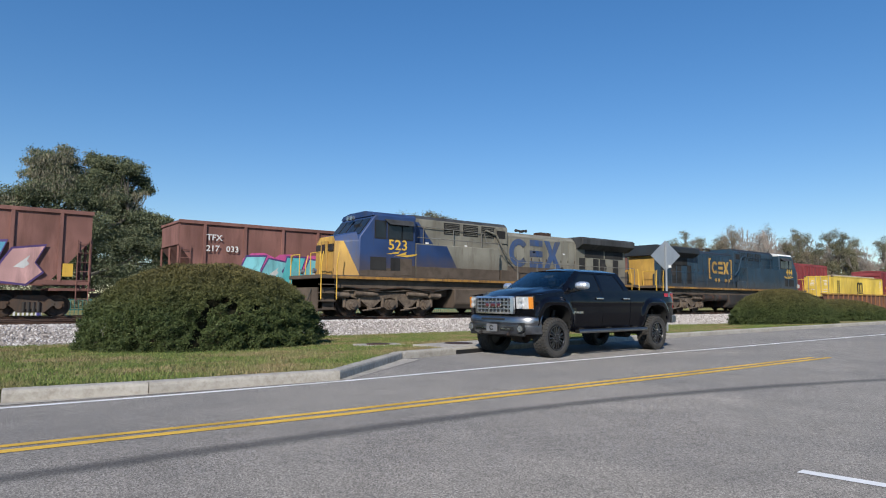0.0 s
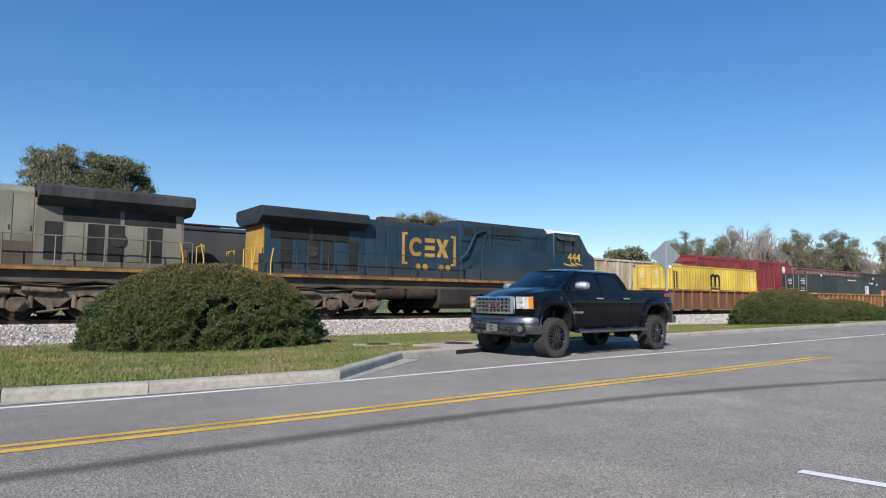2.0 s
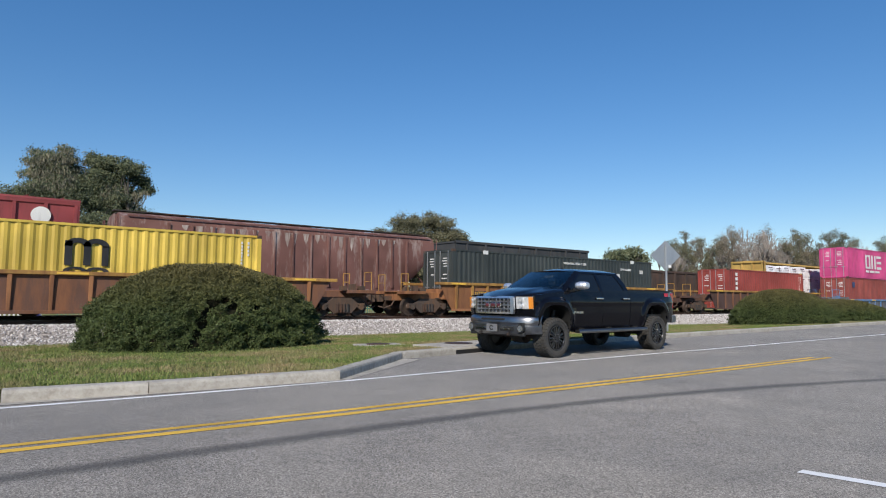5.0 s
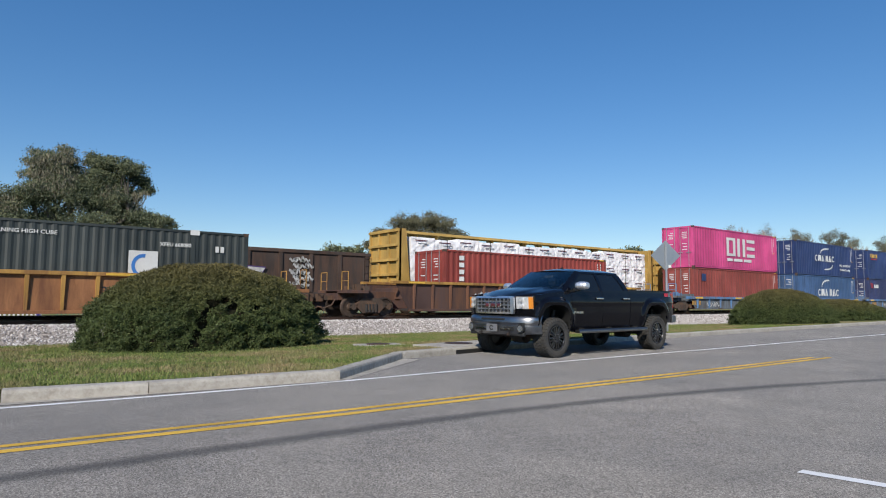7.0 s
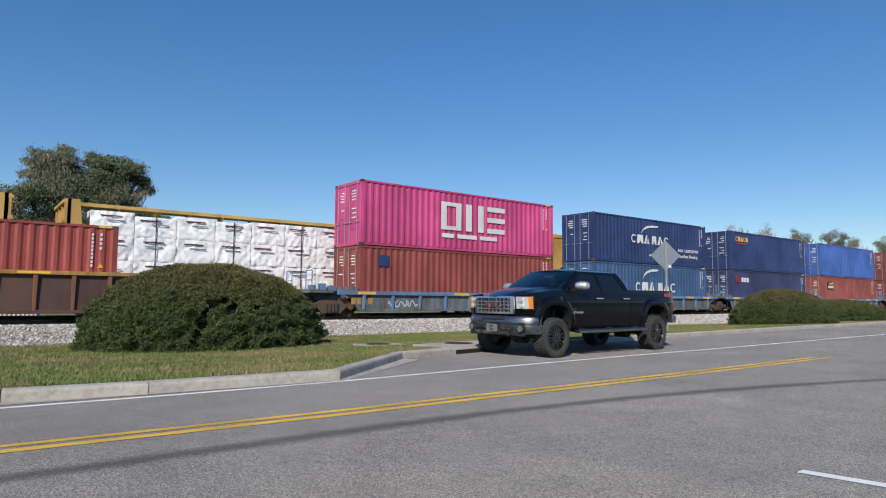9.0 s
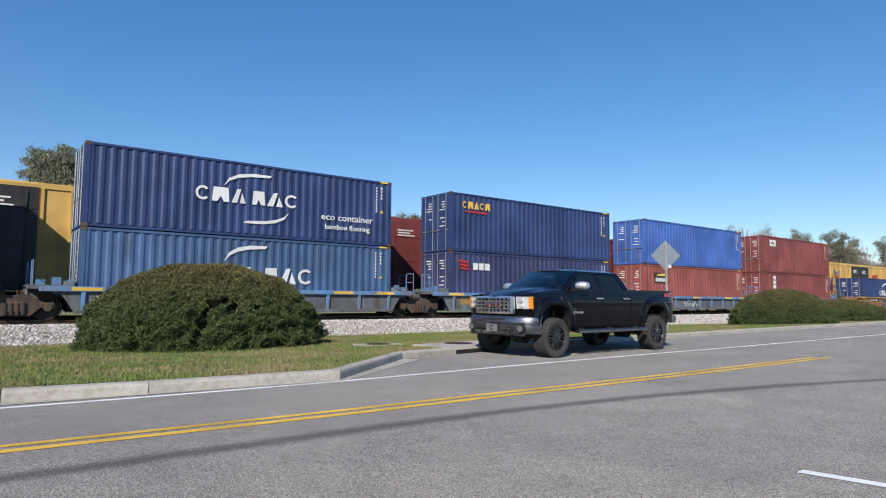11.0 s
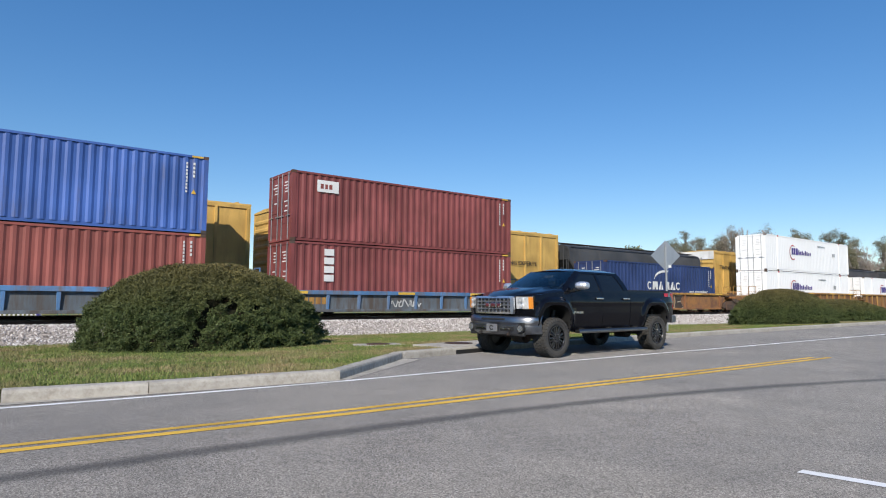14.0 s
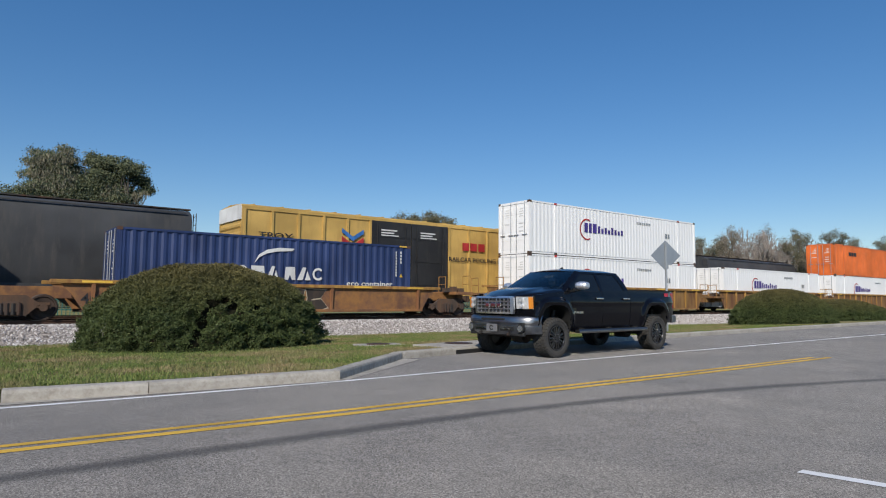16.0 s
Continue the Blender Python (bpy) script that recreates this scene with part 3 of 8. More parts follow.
def bare_tree(label, x, y, height, seed, spread=0.5):
    """A leafless tree: forking limbs down to fine twigs."""
    g = np.random.default_rng(seed)
    root = thing("bare_tree", label, "tree", pose(x, y, -0.1), "trees behind the tracks")
    wood, twigs = Shape(), Shape()

    def grow(a, d, length, r, level):
        b = a + d * length
        (wood if level < 3 else twigs).rod(a, b, r, 5 if level < 3 else 3, r * 0.7)
        if level == 6:
            return
        for _ in range(3 if level < 4 else 3):
            k = (d + Vector(g.normal(0, spread, 3)) + Vector((0, 0, 0.25))).normalized()
            grow(b - d * length * g.uniform(0, 0.35), k, length * g.uniform(0.55, 0.8), max(0.02, r * 0.62), level + 1)

    grow(Vector((0, 0, 0)), Vector((0, 0, 1)), height * 0.31, height * 0.011, 0)
    part("trunk", wood, M["bark"], root)
    part("crown", twigs, M["twig"], root, "bare grey twigs")
    return root


# live oak with hanging moss
OAK = [(-0.3, 0, 13.6, 1.1, .8), (1.2, 0, 14.1, 1.0, .7), (2.0, 1, 13.1, 1.0, .8), (-0.4, 0, 12.0, 1.0, .8), (0.6, 0, 12.3, 1.3, .8),
       (4.0, 0, 14.1, 1.0, .7), (5.3, 0, 13.9, 1.2, .6), (6.6, -1, 13.3, 1.2, .6), (7.8, 0, 12.4, 1.0, .6), (8.6, 0, 11.6, 0.6, .8), (5.8, 1, 12.2, 1.4, .6), (4.0, 0, 12.2, 1.2, .7), (7.2, 0, 11.2, 0.7, .6), (3.2, 0, 11.4, 1.5, .8), (5.0, 0, 11.0, 1.4, .8), (6.4, 0, 10.4, 1.2, .8),
       (-2.3, 0, 9.3, 1.5, .8), (0, -1, 10.2, 1.8, .8), (2.5, 0, 10.6, 1.8, .8), (4.8, 0, 9.9, 1.8, .8), (7, 1, 9.0, 1.7, .8), (8.8, 0, 8.5, 1.3, .8), (9.8, 0, 7.5, 1.0, .8),
       (-2.5, 0, 7.5, 2.2, .8), (0.5, 1, 7.5, 2.3, .8), (3.5, -1, 7, 2.3, .8), (6.5, 0, 6.4, 2.3, .8), (9.2, 0, 5.8, 1.8, .8), (10.3, 0, 4.4, 1.3, .8), (-2, 0, 4.4, 2.4, .8), (2, 0, 4, 2.5, .8), (6, 0, 3.6, 2.4, .8), (9.4, 0, 3.0, 1.8, .8),
       (-5, 0, 7.6, 2.0, .8), (10.0, 0, 7.9, 0.9, .8), (10.6, 0, 6.6, 1.1, .9), (9.6, 0, 8.9, 0.8, .8), (10.6, 0, 8.6, 0.7, .8), (7.4, 0, 8.0, 2.0, .9), (-5, 1, 5.5, 2.6, .8), (-8, 0, 6, 2.4, .8)]
OAK = [(a * 1.06, b, c + 0.7 if c > 9.5 else c * 1.05, d * 1.14, e) for a, b, c, d, e in OAK]
leafy_tree("oak_tree", "large spreading live oak hung with grey moss", 5.6, 70.0, 13, OAK, 0.066, M["oak"], 400000, 21, 0.55, moss=60000, fluff=0.3,
           moss_at=[(-0.3, 0, 13.8, 2.2), (1.2, 0, 14.2, 2.0), (-1, 0, 12.4, 2.2), (0.8, 0, 12.2, 2.0), (8.4, 0, 11.2, 1.2), (5.5, 0, 11.6, 1.1), (2.5, 0, 10, 1.2), (-2.5, 0, 9.6, 1.4)])
leafy_tree("oak_tree", "dense rounded live oak with olive foliage", 49.0, 69.0, 11, [(8.2, 0, 8.2, 1.7, .8), (9.4, 0, 6.6, 1.5, .8), (9.2, 0, 4.6, 2.0, .8), (-8.0, 0, 8.0, 1.1, .8), (-7.4, 0, 5.6, 1.8, .8), (-5.6, 0, 9.2, 1.7, .8), (-2.6, 0, 11.2, 2.0, .7), (0.6, 0, 11.8, 2.1, .55), (3.4, 0, 11.4, 1.9, .6), (6.2, 0, 9.8, 2.0, .7), (-3.6, 0, 8, 2.6, .8), (1, 0, 8.8, 3.2, .8), (5, 0, 7.6, 2.6, .8), (0, 0, 5.4, 3, .8), (-5, 0, 6, 2.4, .8), (-3, 0, 5.6, 3.0, .9), (3.4, 0, 5.6, 3.0, .9), (0, 0, 7.4, 3.2, .9), (-5.6, 0, 7.6, 2.2, .9), (6.2, 0, 7.2, 2.3, .9), (-2.6, 0, 9.6, 2.4, .8), (3, 0, 9.8, 2.4, .8)],
           0.07, M["pine"], 190000, 31, 0.4, fluff=0.26)
bare_tree("small leafless tree beside the oak", 18.5, 64, 9.0, 41)
leafy_tree("shrub_tree", "small dark evergreen tree beside the tracks", 41.0, 76, 8, [(-1.5, 0, 7.0, 1.7, .7), (1.5, 0, 7.6, 1.5, .7), (0, 0, 4.6, 2.4, .8), (4, 0, 6.4, 1.8, .8)], 0.14, M["oak"], 11000, 43, 0.25)
leafy_tree("shrub_tree", "small dark evergreen tree beside the tracks", 82.4, 60.4, 8, [(-2.4, 0, 8.1, 1.6, .5), (0.8, 0, 8.5, 1.7, .5), (3.2, 0, 7.9, 1.6, .6), (0, 0, 5.4, 2.8, .8)], 0.14, M["oak"], 11000, 44, 0.25)
RIGHT = [(98.7, 64.0, 9.1, "pine"), (94.9, 60.5, 10.2, "bare"), (115.0, 71.5, 12.8, "pine"), (99.7, 60.9, 12.6, "pine"), (118.4, 70.5, 13.0, "russet"), (121.0, 70.7, 12.7, "russet"), (112.1, 64.0, 10.8, "pine"), (125.0, 70.2, 12.6, "russet"), (124.7, 68.5, 14.4, "pine"), (104.9, 56.4, 13.2, "russet"), (114.5, 60.5, 13.5, "bare"), (107.9, 55.5, 11.4, "bare"), (113.5, 57.3, 14.0, "bare"), (107.0, 52.6, 13.5, "bare"), (132.9, 64.2, 15.7, "bare"), (133.0, 62.7, 15.7, "russet"), (111.2, 51.4, 13.3, "bare"), (113.2, 51.3, 12.3, "bare"), (113.2, 50.0, 11.7, "bare"), (133.6, 58.0, 15.6, "bare"), (116.4, 49.4, 13.4, "pine"), (129.9, 53.7, 13.4, "pine"), (112.8, 45.7, 9.2, "russet"), (119.1, 47.1, 10.4, "pine"), (120.7, 46.6, 10.8, "bare"), (131.0, 49.2, 13.5, "pine"), (122.2, 45.0, 12.4, "pine"), (117.8, 42.5, 10.3, "pine"), (139.2, 48.8, 12.8, "pine"), (149.7, 51.2, 10.9, "pine"), (141.1, 46.9, 10.8, "bare"), (133.4, 43.4, 10.9, "bare"), (144.3, 45.5, 12.7, "pine"), (131.4, 40.3, 9.2, "pine"), (149.4, 44.5, 13.2, "bare"), (129.2, 37.7, 9.6, "russet")]
for i, (tx, ty, th, kind_of) in enumerate(RIGHT):
    th *= 1.08
    if kind_of == "bare":
        bare_tree("tall leafless grey tree beyond the railway", tx, ty, th * 1.08, 60 + i, 0.32)
        bare_tree("slender leafless grey tree beyond the railway", tx + 2.6, ty + 1.8, th * 0.95, 160 + i, 0.28)
    g0 = np.random.default_rng(90 + i)
    low = 0.5 if kind_of == "bare" else 1.0
    cl = [(g0.normal(0, th * 0.1), g0.normal(0, 0.8), th * low * k, th * 0.1 * g0.uniform(0.7, 1.3) * (1.45 - 0.75 * k), 1.15) for k in ((0.15, 0.25, 0.33, 0.42, 0.5, 0.58, 0.66, 0.75, 0.84, 0.93) if kind_of != "bare" else (0.2, 0.35, 0.5, 0.65, 0.8))]
    leafy_tree({"pine": "pine_tree", "russet": "autumn_tree", "bare": "undergrowth_tree"}[kind_of], {"pine": "tall olive green tree beyond the railway", "russet": "tree with thin russet winter leaves", "bare": "low olive brush under leafless trees"}[kind_of],
               tx, ty, th * low, cl, 0.065, M["pine" if kind_of == "pine" else "russet"], {"pine": 20000, "russet": 11000, "bare": 4500}[kind_of], 90 + i, 0.2)
g1 = np.random.default_rng(300)
wood_pts = []
for i in range(170):
    f = i / 170
    c = np.array([30 + 135 * f + g1.normal(0, 2), 108 - 78 * f + g1.normal(0, 3), 0])
    hgt = g1.uniform(2.5, 5.6)
    wood_pts.append(c + g1.normal(0, 1, (600, 3)) * np.array([2.0, 1.6, 0]) + np.stack([np.zeros(600), np.zeros(600), g1.uniform(0, 1, 600) ** 0.8 * hgt], -1))
for i in range(90):
    c = np.array([-34 + 0.75 * i + g1.normal(0, 1.5), 88 + g1.normal(0, 4), 0])
    hgt = g1.uniform(3.0, 5.4)
    wood_pts.append(c + g1.normal(0, 1, (500, 3)) * np.array([1.8, 1.6, 0]) + np.stack([np.zeros(500), np.zeros(500), g1.uniform(0, 1, 500) ** 0.8 * hgt], -1))
tagged(new("far_woods", leaf_mesh("far_woods", np.concatenate(wood_pts), 0.11, M["pine"], seed=301)), "low dense olive brush along the far edge", "woods", kind="stuff")


def grass(count, name, label, x0, x1):
    """Short blades on the verge between kerb and ballast."""
    g = np.random.default_rng(77)
    x = x0 + (x1 - x0) * g.uniform(0, 1, count) ** 1.3
    k = np.interp(x, [p[0] for p in KERB], [p[1] for p in KERB]) + 0.2
    y = k + (21.5 - k) * g.uniform(0, 1, count) ** 1.2
    k2 = k - 0.2
    z = 0.14 - 0.36 * np.maximum(0, y - k2) / np.maximum(2.0, 21.6 - k2)
    slab_a = (np.abs(x - 9.8) < 1.4) & (np.abs(y - 11.6 - (x - 9.2) * 0.17) < 0.62)
    slab_b = (np.abs(x - 8.22) < 0.58) & (np.abs(y - 13.35) < 0.36)
    ok = ~(slab_a | slab_b)
    x, y, z = x[ok], y[ok], z[ok]
    n = len(x)
    h = g.uniform(0.018, 0.06, n)
    a = g.uniform(0, 6.28, n)
    lean = g.normal(0, 0.025, (n, 2))
    w = 0.007
    v = np.stack([np.stack([x - np.cos(a) * w, y - np.sin(a) * w, z - 0.005], -1), np.stack([x + np.cos(a) * w, y + np.sin(a) * w, z - 0.005], -1), np.stack([x + lean[:, 0], y + lean[:, 1], z + h], -1)], 1)
    me = bpy.data.meshes.new(name)
    me.from_pydata(v.reshape(-1, 3).tolist(), [], np.arange(n * 3).reshape(-1, 3).tolist())
    me.materials.append(M["grass"])
    return tagged(new(name, me), label, "grass", kind="stuff")


grass(230000, "grass", "short green and straw-coloured grass blades", -1.5, 34)

# ---------- rolling stock: shared pieces ----------
CACHE = {}


def shared(key, make, material, smooth=False):
    """One mesh for alike pieces."""
    if key not in CACHE:
        me = make().mesh(key[0] if isinstance(key, tuple) else key)
        me.materials.append(material)
        if smooth:
            me.shade_smooth()
            me.set_sharp_from_angle(angle=radians(35))
        CACHE[key] = me
    return CACHE[key]


def wheelset_shape(r):
    s = Shape()
    for y in (-0.753, 0.753):
        k = 1 if y > 0 else -1
        prof = [(-0.09 * k, r * 0.86), (-0.09 * k, r + 0.028), (-0.06 * k, r + 0.028), (-0.045 * k, r), (0.06 * k, r - 0.006), (0.06 * k, r * 0.86), (0.02 * k, r * 0.8), (0.005 * k, r * 0.4), (0.055 * k, r * 0.3), (0.055 * k, 0.1)]
        s.spin_y(prof, y, 0, 0, 24)
    s.rod((0, -1.0, 0), (0, 1.0, 0), 0.085, 10)
    return s


def bogie(parent, x, speed, r=0.42, base=1.78):
    """Two-axle freight bogie: side frames, springs, bolster; the wheelsets turn."""
    b = part("bogie", shared(("bolster", r), lambda: Shape().box(-0.22, 0.22, -1.1, 1.1, 0.3, 0.62), M["bogie"]), None, parent)
    b.location = (x, 0, 0)

    def frame_shape():
        s, h = Shape(), base / 2
        prof = [(-h - 0.2, 0.38), (-h - 0.2, 0.56), (-h + 0.16, 0.6), (-0.42, 0.82), (0.42, 0.82), (h - 0.16, 0.6), (h + 0.2, 0.56), (h + 0.2, 0.38), (h - 0.2, 0.42), (0.42, 0.16), (-0.42, 0.16), (-h + 0.2, 0.42)]
        s.along_y(prof, -0.06, 0.06)
        for k in (-h, h):
            s.rod((k, -0.13, r), (k, 0.1, r), 0.12, 12)
            s.box(k - 0.17, k + 0.17, -0.1, 0.1, r + 0.08, r + 0.17)
        return s

    for y in (-1.0, 1.0):
        f = part("side_frame", shared(("side_frame", r, base), frame_shape, M["bogie"]), None, b)
        f.matrix_basis = pose(0, y, 0, 0, 0, 0 if y < 0 else 180)
        sp = part("springs", shared(("springs", r), lambda: [s := Shape(), [s.rod((k, 0, 0.2), (k, 0, 0.56), 0.065, 8) for k in (-0.24, -0.08, 0.08, 0.24)]][0], M["steel_dark"]), None, b)
        sp.location = (0, y * 1.07, 0)
    for k in (-base / 2, base / 2):
        w = part("wheelset", shared(("wheelset", r), lambda: wheelset_shape(r), M["wheel"], True), None, b)
        w.location = (k, 0, r)
        WHEELS.append((w, r, speed))
    return b


def coupler(parent, x, way):
    s = Shape().box(min(x, x + 0.55 * way), max(x, x + 0.55 * way), -0.09, 0.09, 0.72, 0.92)
    s.box(min(x + 0.5 * way, x + 0.75 * way), max(x + 0.5 * way, x + 0.75 * way), -0.16, 0.16, 0.66, 0.98)
    s.pipe([(x, -0.35, 0.75), (x + 0.2 * way, -0.4, 0.5), (x + 0.5 * way, -0.3, 0.38), (x + 0.75 * way, -0.1, 0.45)], 0.03)
    return part("coupler", s, M["bogie"], parent)


def ladder(parent, x, y, z0, z1, mat, w=0.42, axis="x"):
    s = Shape()
    d = Vector((w / 2, 0, 0)) if axis == "x" else Vector((0, w / 2, 0))
    for k in (-1, 1):
        p = Vector((x, y, 0)) + d * k
        s.rod((p.x, p.y, z0), (p.x, p.y, z1), 0.02, 5)
    n = int((z1 - z0) / 0.36)
    for i in range(n + 1):
        z = z0 + 0.08 + i * 0.36
        if z < z1:
            s.rod(Vector((x, y, z)) - d, Vector((x, y, z)) + d, 0.016, 5)
    return part("ladder", s, mat, parent)


def roll(root, x, y, speed, turn=0, z=0.0):
    root.matrix_basis = pose(x, y, RAIL + z, 0, 0, turn)
    MOVING.append((root, x, y, RAIL + z, turn, speed))
    return root


# ---------- containers ----------
def corrugated(length, height, pitch, depth, y, back=0.03):
    """A wall of trapezoid ribs along x, from z 0 to height, facing -y."""
    n = max(2, round(length / pitch))
    p = length / n
    prof = []
    for i in range(n):
        prof += [(i * p, 0), (i * p + p * 0.27, 0), (i * p + p * 0.5, depth), (i * p + p * 0.77, depth)]
    prof.append((length, 0))
    s, m = Shape(), len(prof)
    for z in (0, height):
        s.v += [(x, y + d, z) for x, d in prof]
    s.f += [(i, i + 1, m + i + 1, m + i) for i in range(m - 1)]
    return s


def container(label, x, length, height, z, mat, speed=NEAR_V, frame_mat=None, doors=True, post53=False, ids=True):
    """A freight container, its origin at the lower corner of its door end; x runs along the train."""
    c = thing("shipping_container", label, "container", group="freight containers")
    W = 1.219
    fm = frame_mat or mat
    fr = Shape()
    for px in (0, length - 0.16):
        for py in (-W, W - 0.14):
            fr.box(px, px + 0.16, py, py + 0.14, 0.118, height - 0.118)
    for py in (-W, W - 0.06):
        fr.box(0.178, length - 0.178, *((py + 0.05, py + 0.11) if py < 0 else (py - 0.05, py + 0.01)), 0.02, 0.14)
        fr.box(0.178, length - 0.178, py + 0.003, py + 0.06, height - 0.09, height - 0.01)
    for px in (0.003, length - 0.103):
        for z0, z1 in ((0.01, 0.15), (height - 0.14, height - 0.01)):
            fr.box(px, px + 0.1, -W + 0.162, W - 0.162, z0, z1)
    part("frame", fr, fm, c)
    cast = shared("corner_casting", lambda: Shape().box(0, 0.178, 0, 0.162, 0, 0.118), M["cast"])
    for px in (-0.004, length - 0.174):
        for py in (-W - 0.004, W - 0.158):
            for pz in (0, height - 0.116):
                k = part("corner_casting", cast, None, c)
                k.location = (px, py, pz)
    pitch = 0.335 if not post53 else 0.3
    for side in (0, 1):
        w = part("side_wall", shared(("side_wall", length, height, mat.name), lambda: corrugated(length - 0.32, height - 0.22, pitch, 0.036 if not post53 else (0.012 if mat is M["whitebox"] else 0.028), 0), mat), None, c)
        w.matrix_basis = pose(0.16, -W + 0.02, 0.135) if side == 0 else pose(length - 0.16, W - 0.02, 0.135, 0, 0, 180)
    if post53:
        for px in (1.98, length - 2.14):
            for py in (-W - 0.003, W - 0.04):
                part("lifting_post", Shape().box(px, px + 0.16, py, py + 0.043, 0.14, height - 0.09), fm, c)
        for px in (1.98, length - 2.16):
            for pz in (0.0, height - 0.116):
                k = part("corner_casting", cast, None, c)
                k.location = (px, -W - 0.005, pz)
    rf = corrugated(length - 0.3, 2 * W - 0.12, 0.4, 0.02, 0)
    rf.v = [(a + 0.15, cc - W + 0.06, height - 0.035 - b) for a, b, cc in rf.v]
    part("roof", rf, mat, c)
    part("floor", Shape().box(0.1, length - 0.1, -W + 0.06, W - 0.06, 0.02, 0.12), M["steel_dark"], c)
    part("end_wall", Shape().box(length - 0.1, length - 0.05, -W + 0.14, W - 0.14, 0.14, height - 0.13), mat, c)
    for k, (y0, y1) in enumerate(((-W + 0.15, -0.006), (0.006, W - 0.15))):
        d = Shape().box(0.03, 0.07, y0, y1, 0.15, height - 0.14)
        for i in range(5):
            zz = 0.26 + i * (height - 0.5) / 5
            d.box(0.018, 0.035, y0 + 0.06, y1 - 0.06, zz, zz + (height - 0.5) / 5 - 0.09)
        door = part("door", d, mat, c)
        for yy in (y0 + 0.2, y1 - 0.22):
            part("lock_rod", shared(("lock_rod", height), lambda: Shape().rod((0, 0, 0.06), (0, 0, height - 0.06), 0.021, 6), M["galv"]), None, door).location = (-0.012, yy, 0)
            part("handle", shared("door_handle", lambda: Shape().box(-0.03, 0.0, -0.18, 0.18, 1.02, 1.06), M["galv"]), None, door).location = (-0.01, yy, 0)
        tx = Shape()
        for i in range(7 if k == 0 else 5):
            zz = height * 0.84 - i * (0.13 if i < 4 else 0.2)
            tx.box(0.012, 0.0178, y0 + 0.34, y0 + 0.34 + random.uniform(0.2, 0.42), zz, zz + 0.05)
        tagged(part("lettering", tx, M["letter"], door, "small illegible white markings"), kind="stuff")
    if ids:
        tx = Shape()
        for i in range(9):
            tx.box(length - 0.8, length - 0.74, -W - 0.003, -W + 0.008, height * 0.87 - i * 0.13, height * 0.87 - i * 0.13 + 0.09)
        for i in range(4):
            tx.box(length - 0.55, length - 0.48, -W - 0.003, -W + 0.008, height * 0.87 - i * 0.15, height * 0.87 - i * 0.15 + 0.1)
        tagged(part("markings", tx, M["letter"], c, "small illegible white markings"), kind="stuff")
        part("warning_sign", Shape().add([(length - 0.6, -W - 0.004, height * 0.5), (length - 0.42, -W - 0.004, height * 0.5), (length - 0.51, -W - 0.004, height * 0.5 + 0.17)], [(0, 1, 2)]), M["letter_yellow"], c)
        part("hazard_stripe", Shape().box(length - 0.6, length - 0.2, -W - 0.003, -W + 0.003, height - 0.085, height - 0.02), M["letter_yellow"], c)
    roll(c, x, NEAR_Y, speed, z=z)
    return c


def plaque(parent, x0, x1, z0, z1, mat, name="logo", label="", y=-1.224, d=0.006):
    return part(name, Shape().box(x0, x1, y - d, y + 0.002, z0, z1), mat, parent, label)


def shapes(parent, polys, mat, x, z, sx, sz, name="logo", label="", y=-1.224):
    """Flat painted shapes: polygons in a unit space."""
    s = Shape()
    for poly in polys:
        q = [(x + a * sx, z + b * sz) for a, b in poly]
        s.along_y(q, y - 0.005, y + 0.002)
    return part(name, s, mat, parent, label)


def rect(a, b, c, d):
    return [(a, c), (b, c), (b, d), (a, d)]


def arc(cx, cz, r0, r1, a0, a1, n=12):
    out = []
    for i in range(n):
        p, q = radians(a0 + (a1 - a0) * i / n), radians(a0 + (a1 - a0) * (i + 1) / n)
        out.append([(cx + r0 * math.cos(p), cz + r0 * math.sin(p)), (cx + r1 * math.cos(p), cz + r1 * math.sin(p)), (cx + r1 * math.cos(q), cz + r1 * math.sin(q)), (cx + r0 * math.cos(q), cz + r0 * math.sin(q))])
    return out


def bars(parent, x, z, widths, h, gap, mat, name="lettering", y=-1.224, label="illegible lettering"):
    s = Shape()
    for w in widths:
        s.box(x, x + w, y - 0.005, y + 0.002, z, z + h)
        x += w + gap
    ob = part(name, s, mat, parent, label)
    return tagged(ob, kind="stuff") if name == "lettering" else ob


def block_mark(parent, x, z, widths, h, gap, mat, y=-1.224, label="white block logo", t=0.28):
    """A logo of plain shapes: open rings, zigzags and wedges in turn."""
    for i, w in enumerate(widths):
        k = min(w, h) * t
        if w < h * 0.35:
            x += w + gap
            continue
        if i % 3 == 0:
            polys = [[(w / 2 + (p - 0.5) * w, q * h) for p, q in poly] for poly in arc(0.5, 0.5, 0.5 - t * 0.62, 0.5, 42, 318, 12)]
        elif i % 3 == 1:
            polys = [[(0, 0), (w * 0.32, 0), (w * 0.5, h * 0.4), (w * 0.5, h), (w * 0.08, h)], [(w, 0), (w * 0.68, 0), (w * 0.5, h * 0.4), (w * 0.5, h), (w * 0.92, h)]]
        else:
            polys = [[(0, 0), (w * 0.4, 0), (w * 0.66, h), (w * 0.4, h)], [(w * 0.58, 0), (w, 0), (w * 0.74, h * 0.75)]]
        shapes(parent, polys, mat, x, z, 1, 1, "logo", label, y)
        x += w + gap


SWOOSH = [[(0, 0), (0.12, 0.35), (0.3, 0.58), (0.55, 0.72), (0.95, 0.8), (1.0, 0.95), (0.6, 0.95), (0.3, 0.8), (0.1, 0.5)]]
M["cast"] = paint("corner_steel", (0.1, 0.075, 0.06), 0.7, 0.3, RUST, 0.4)
CW = dict(streak=True, scale=2.2)
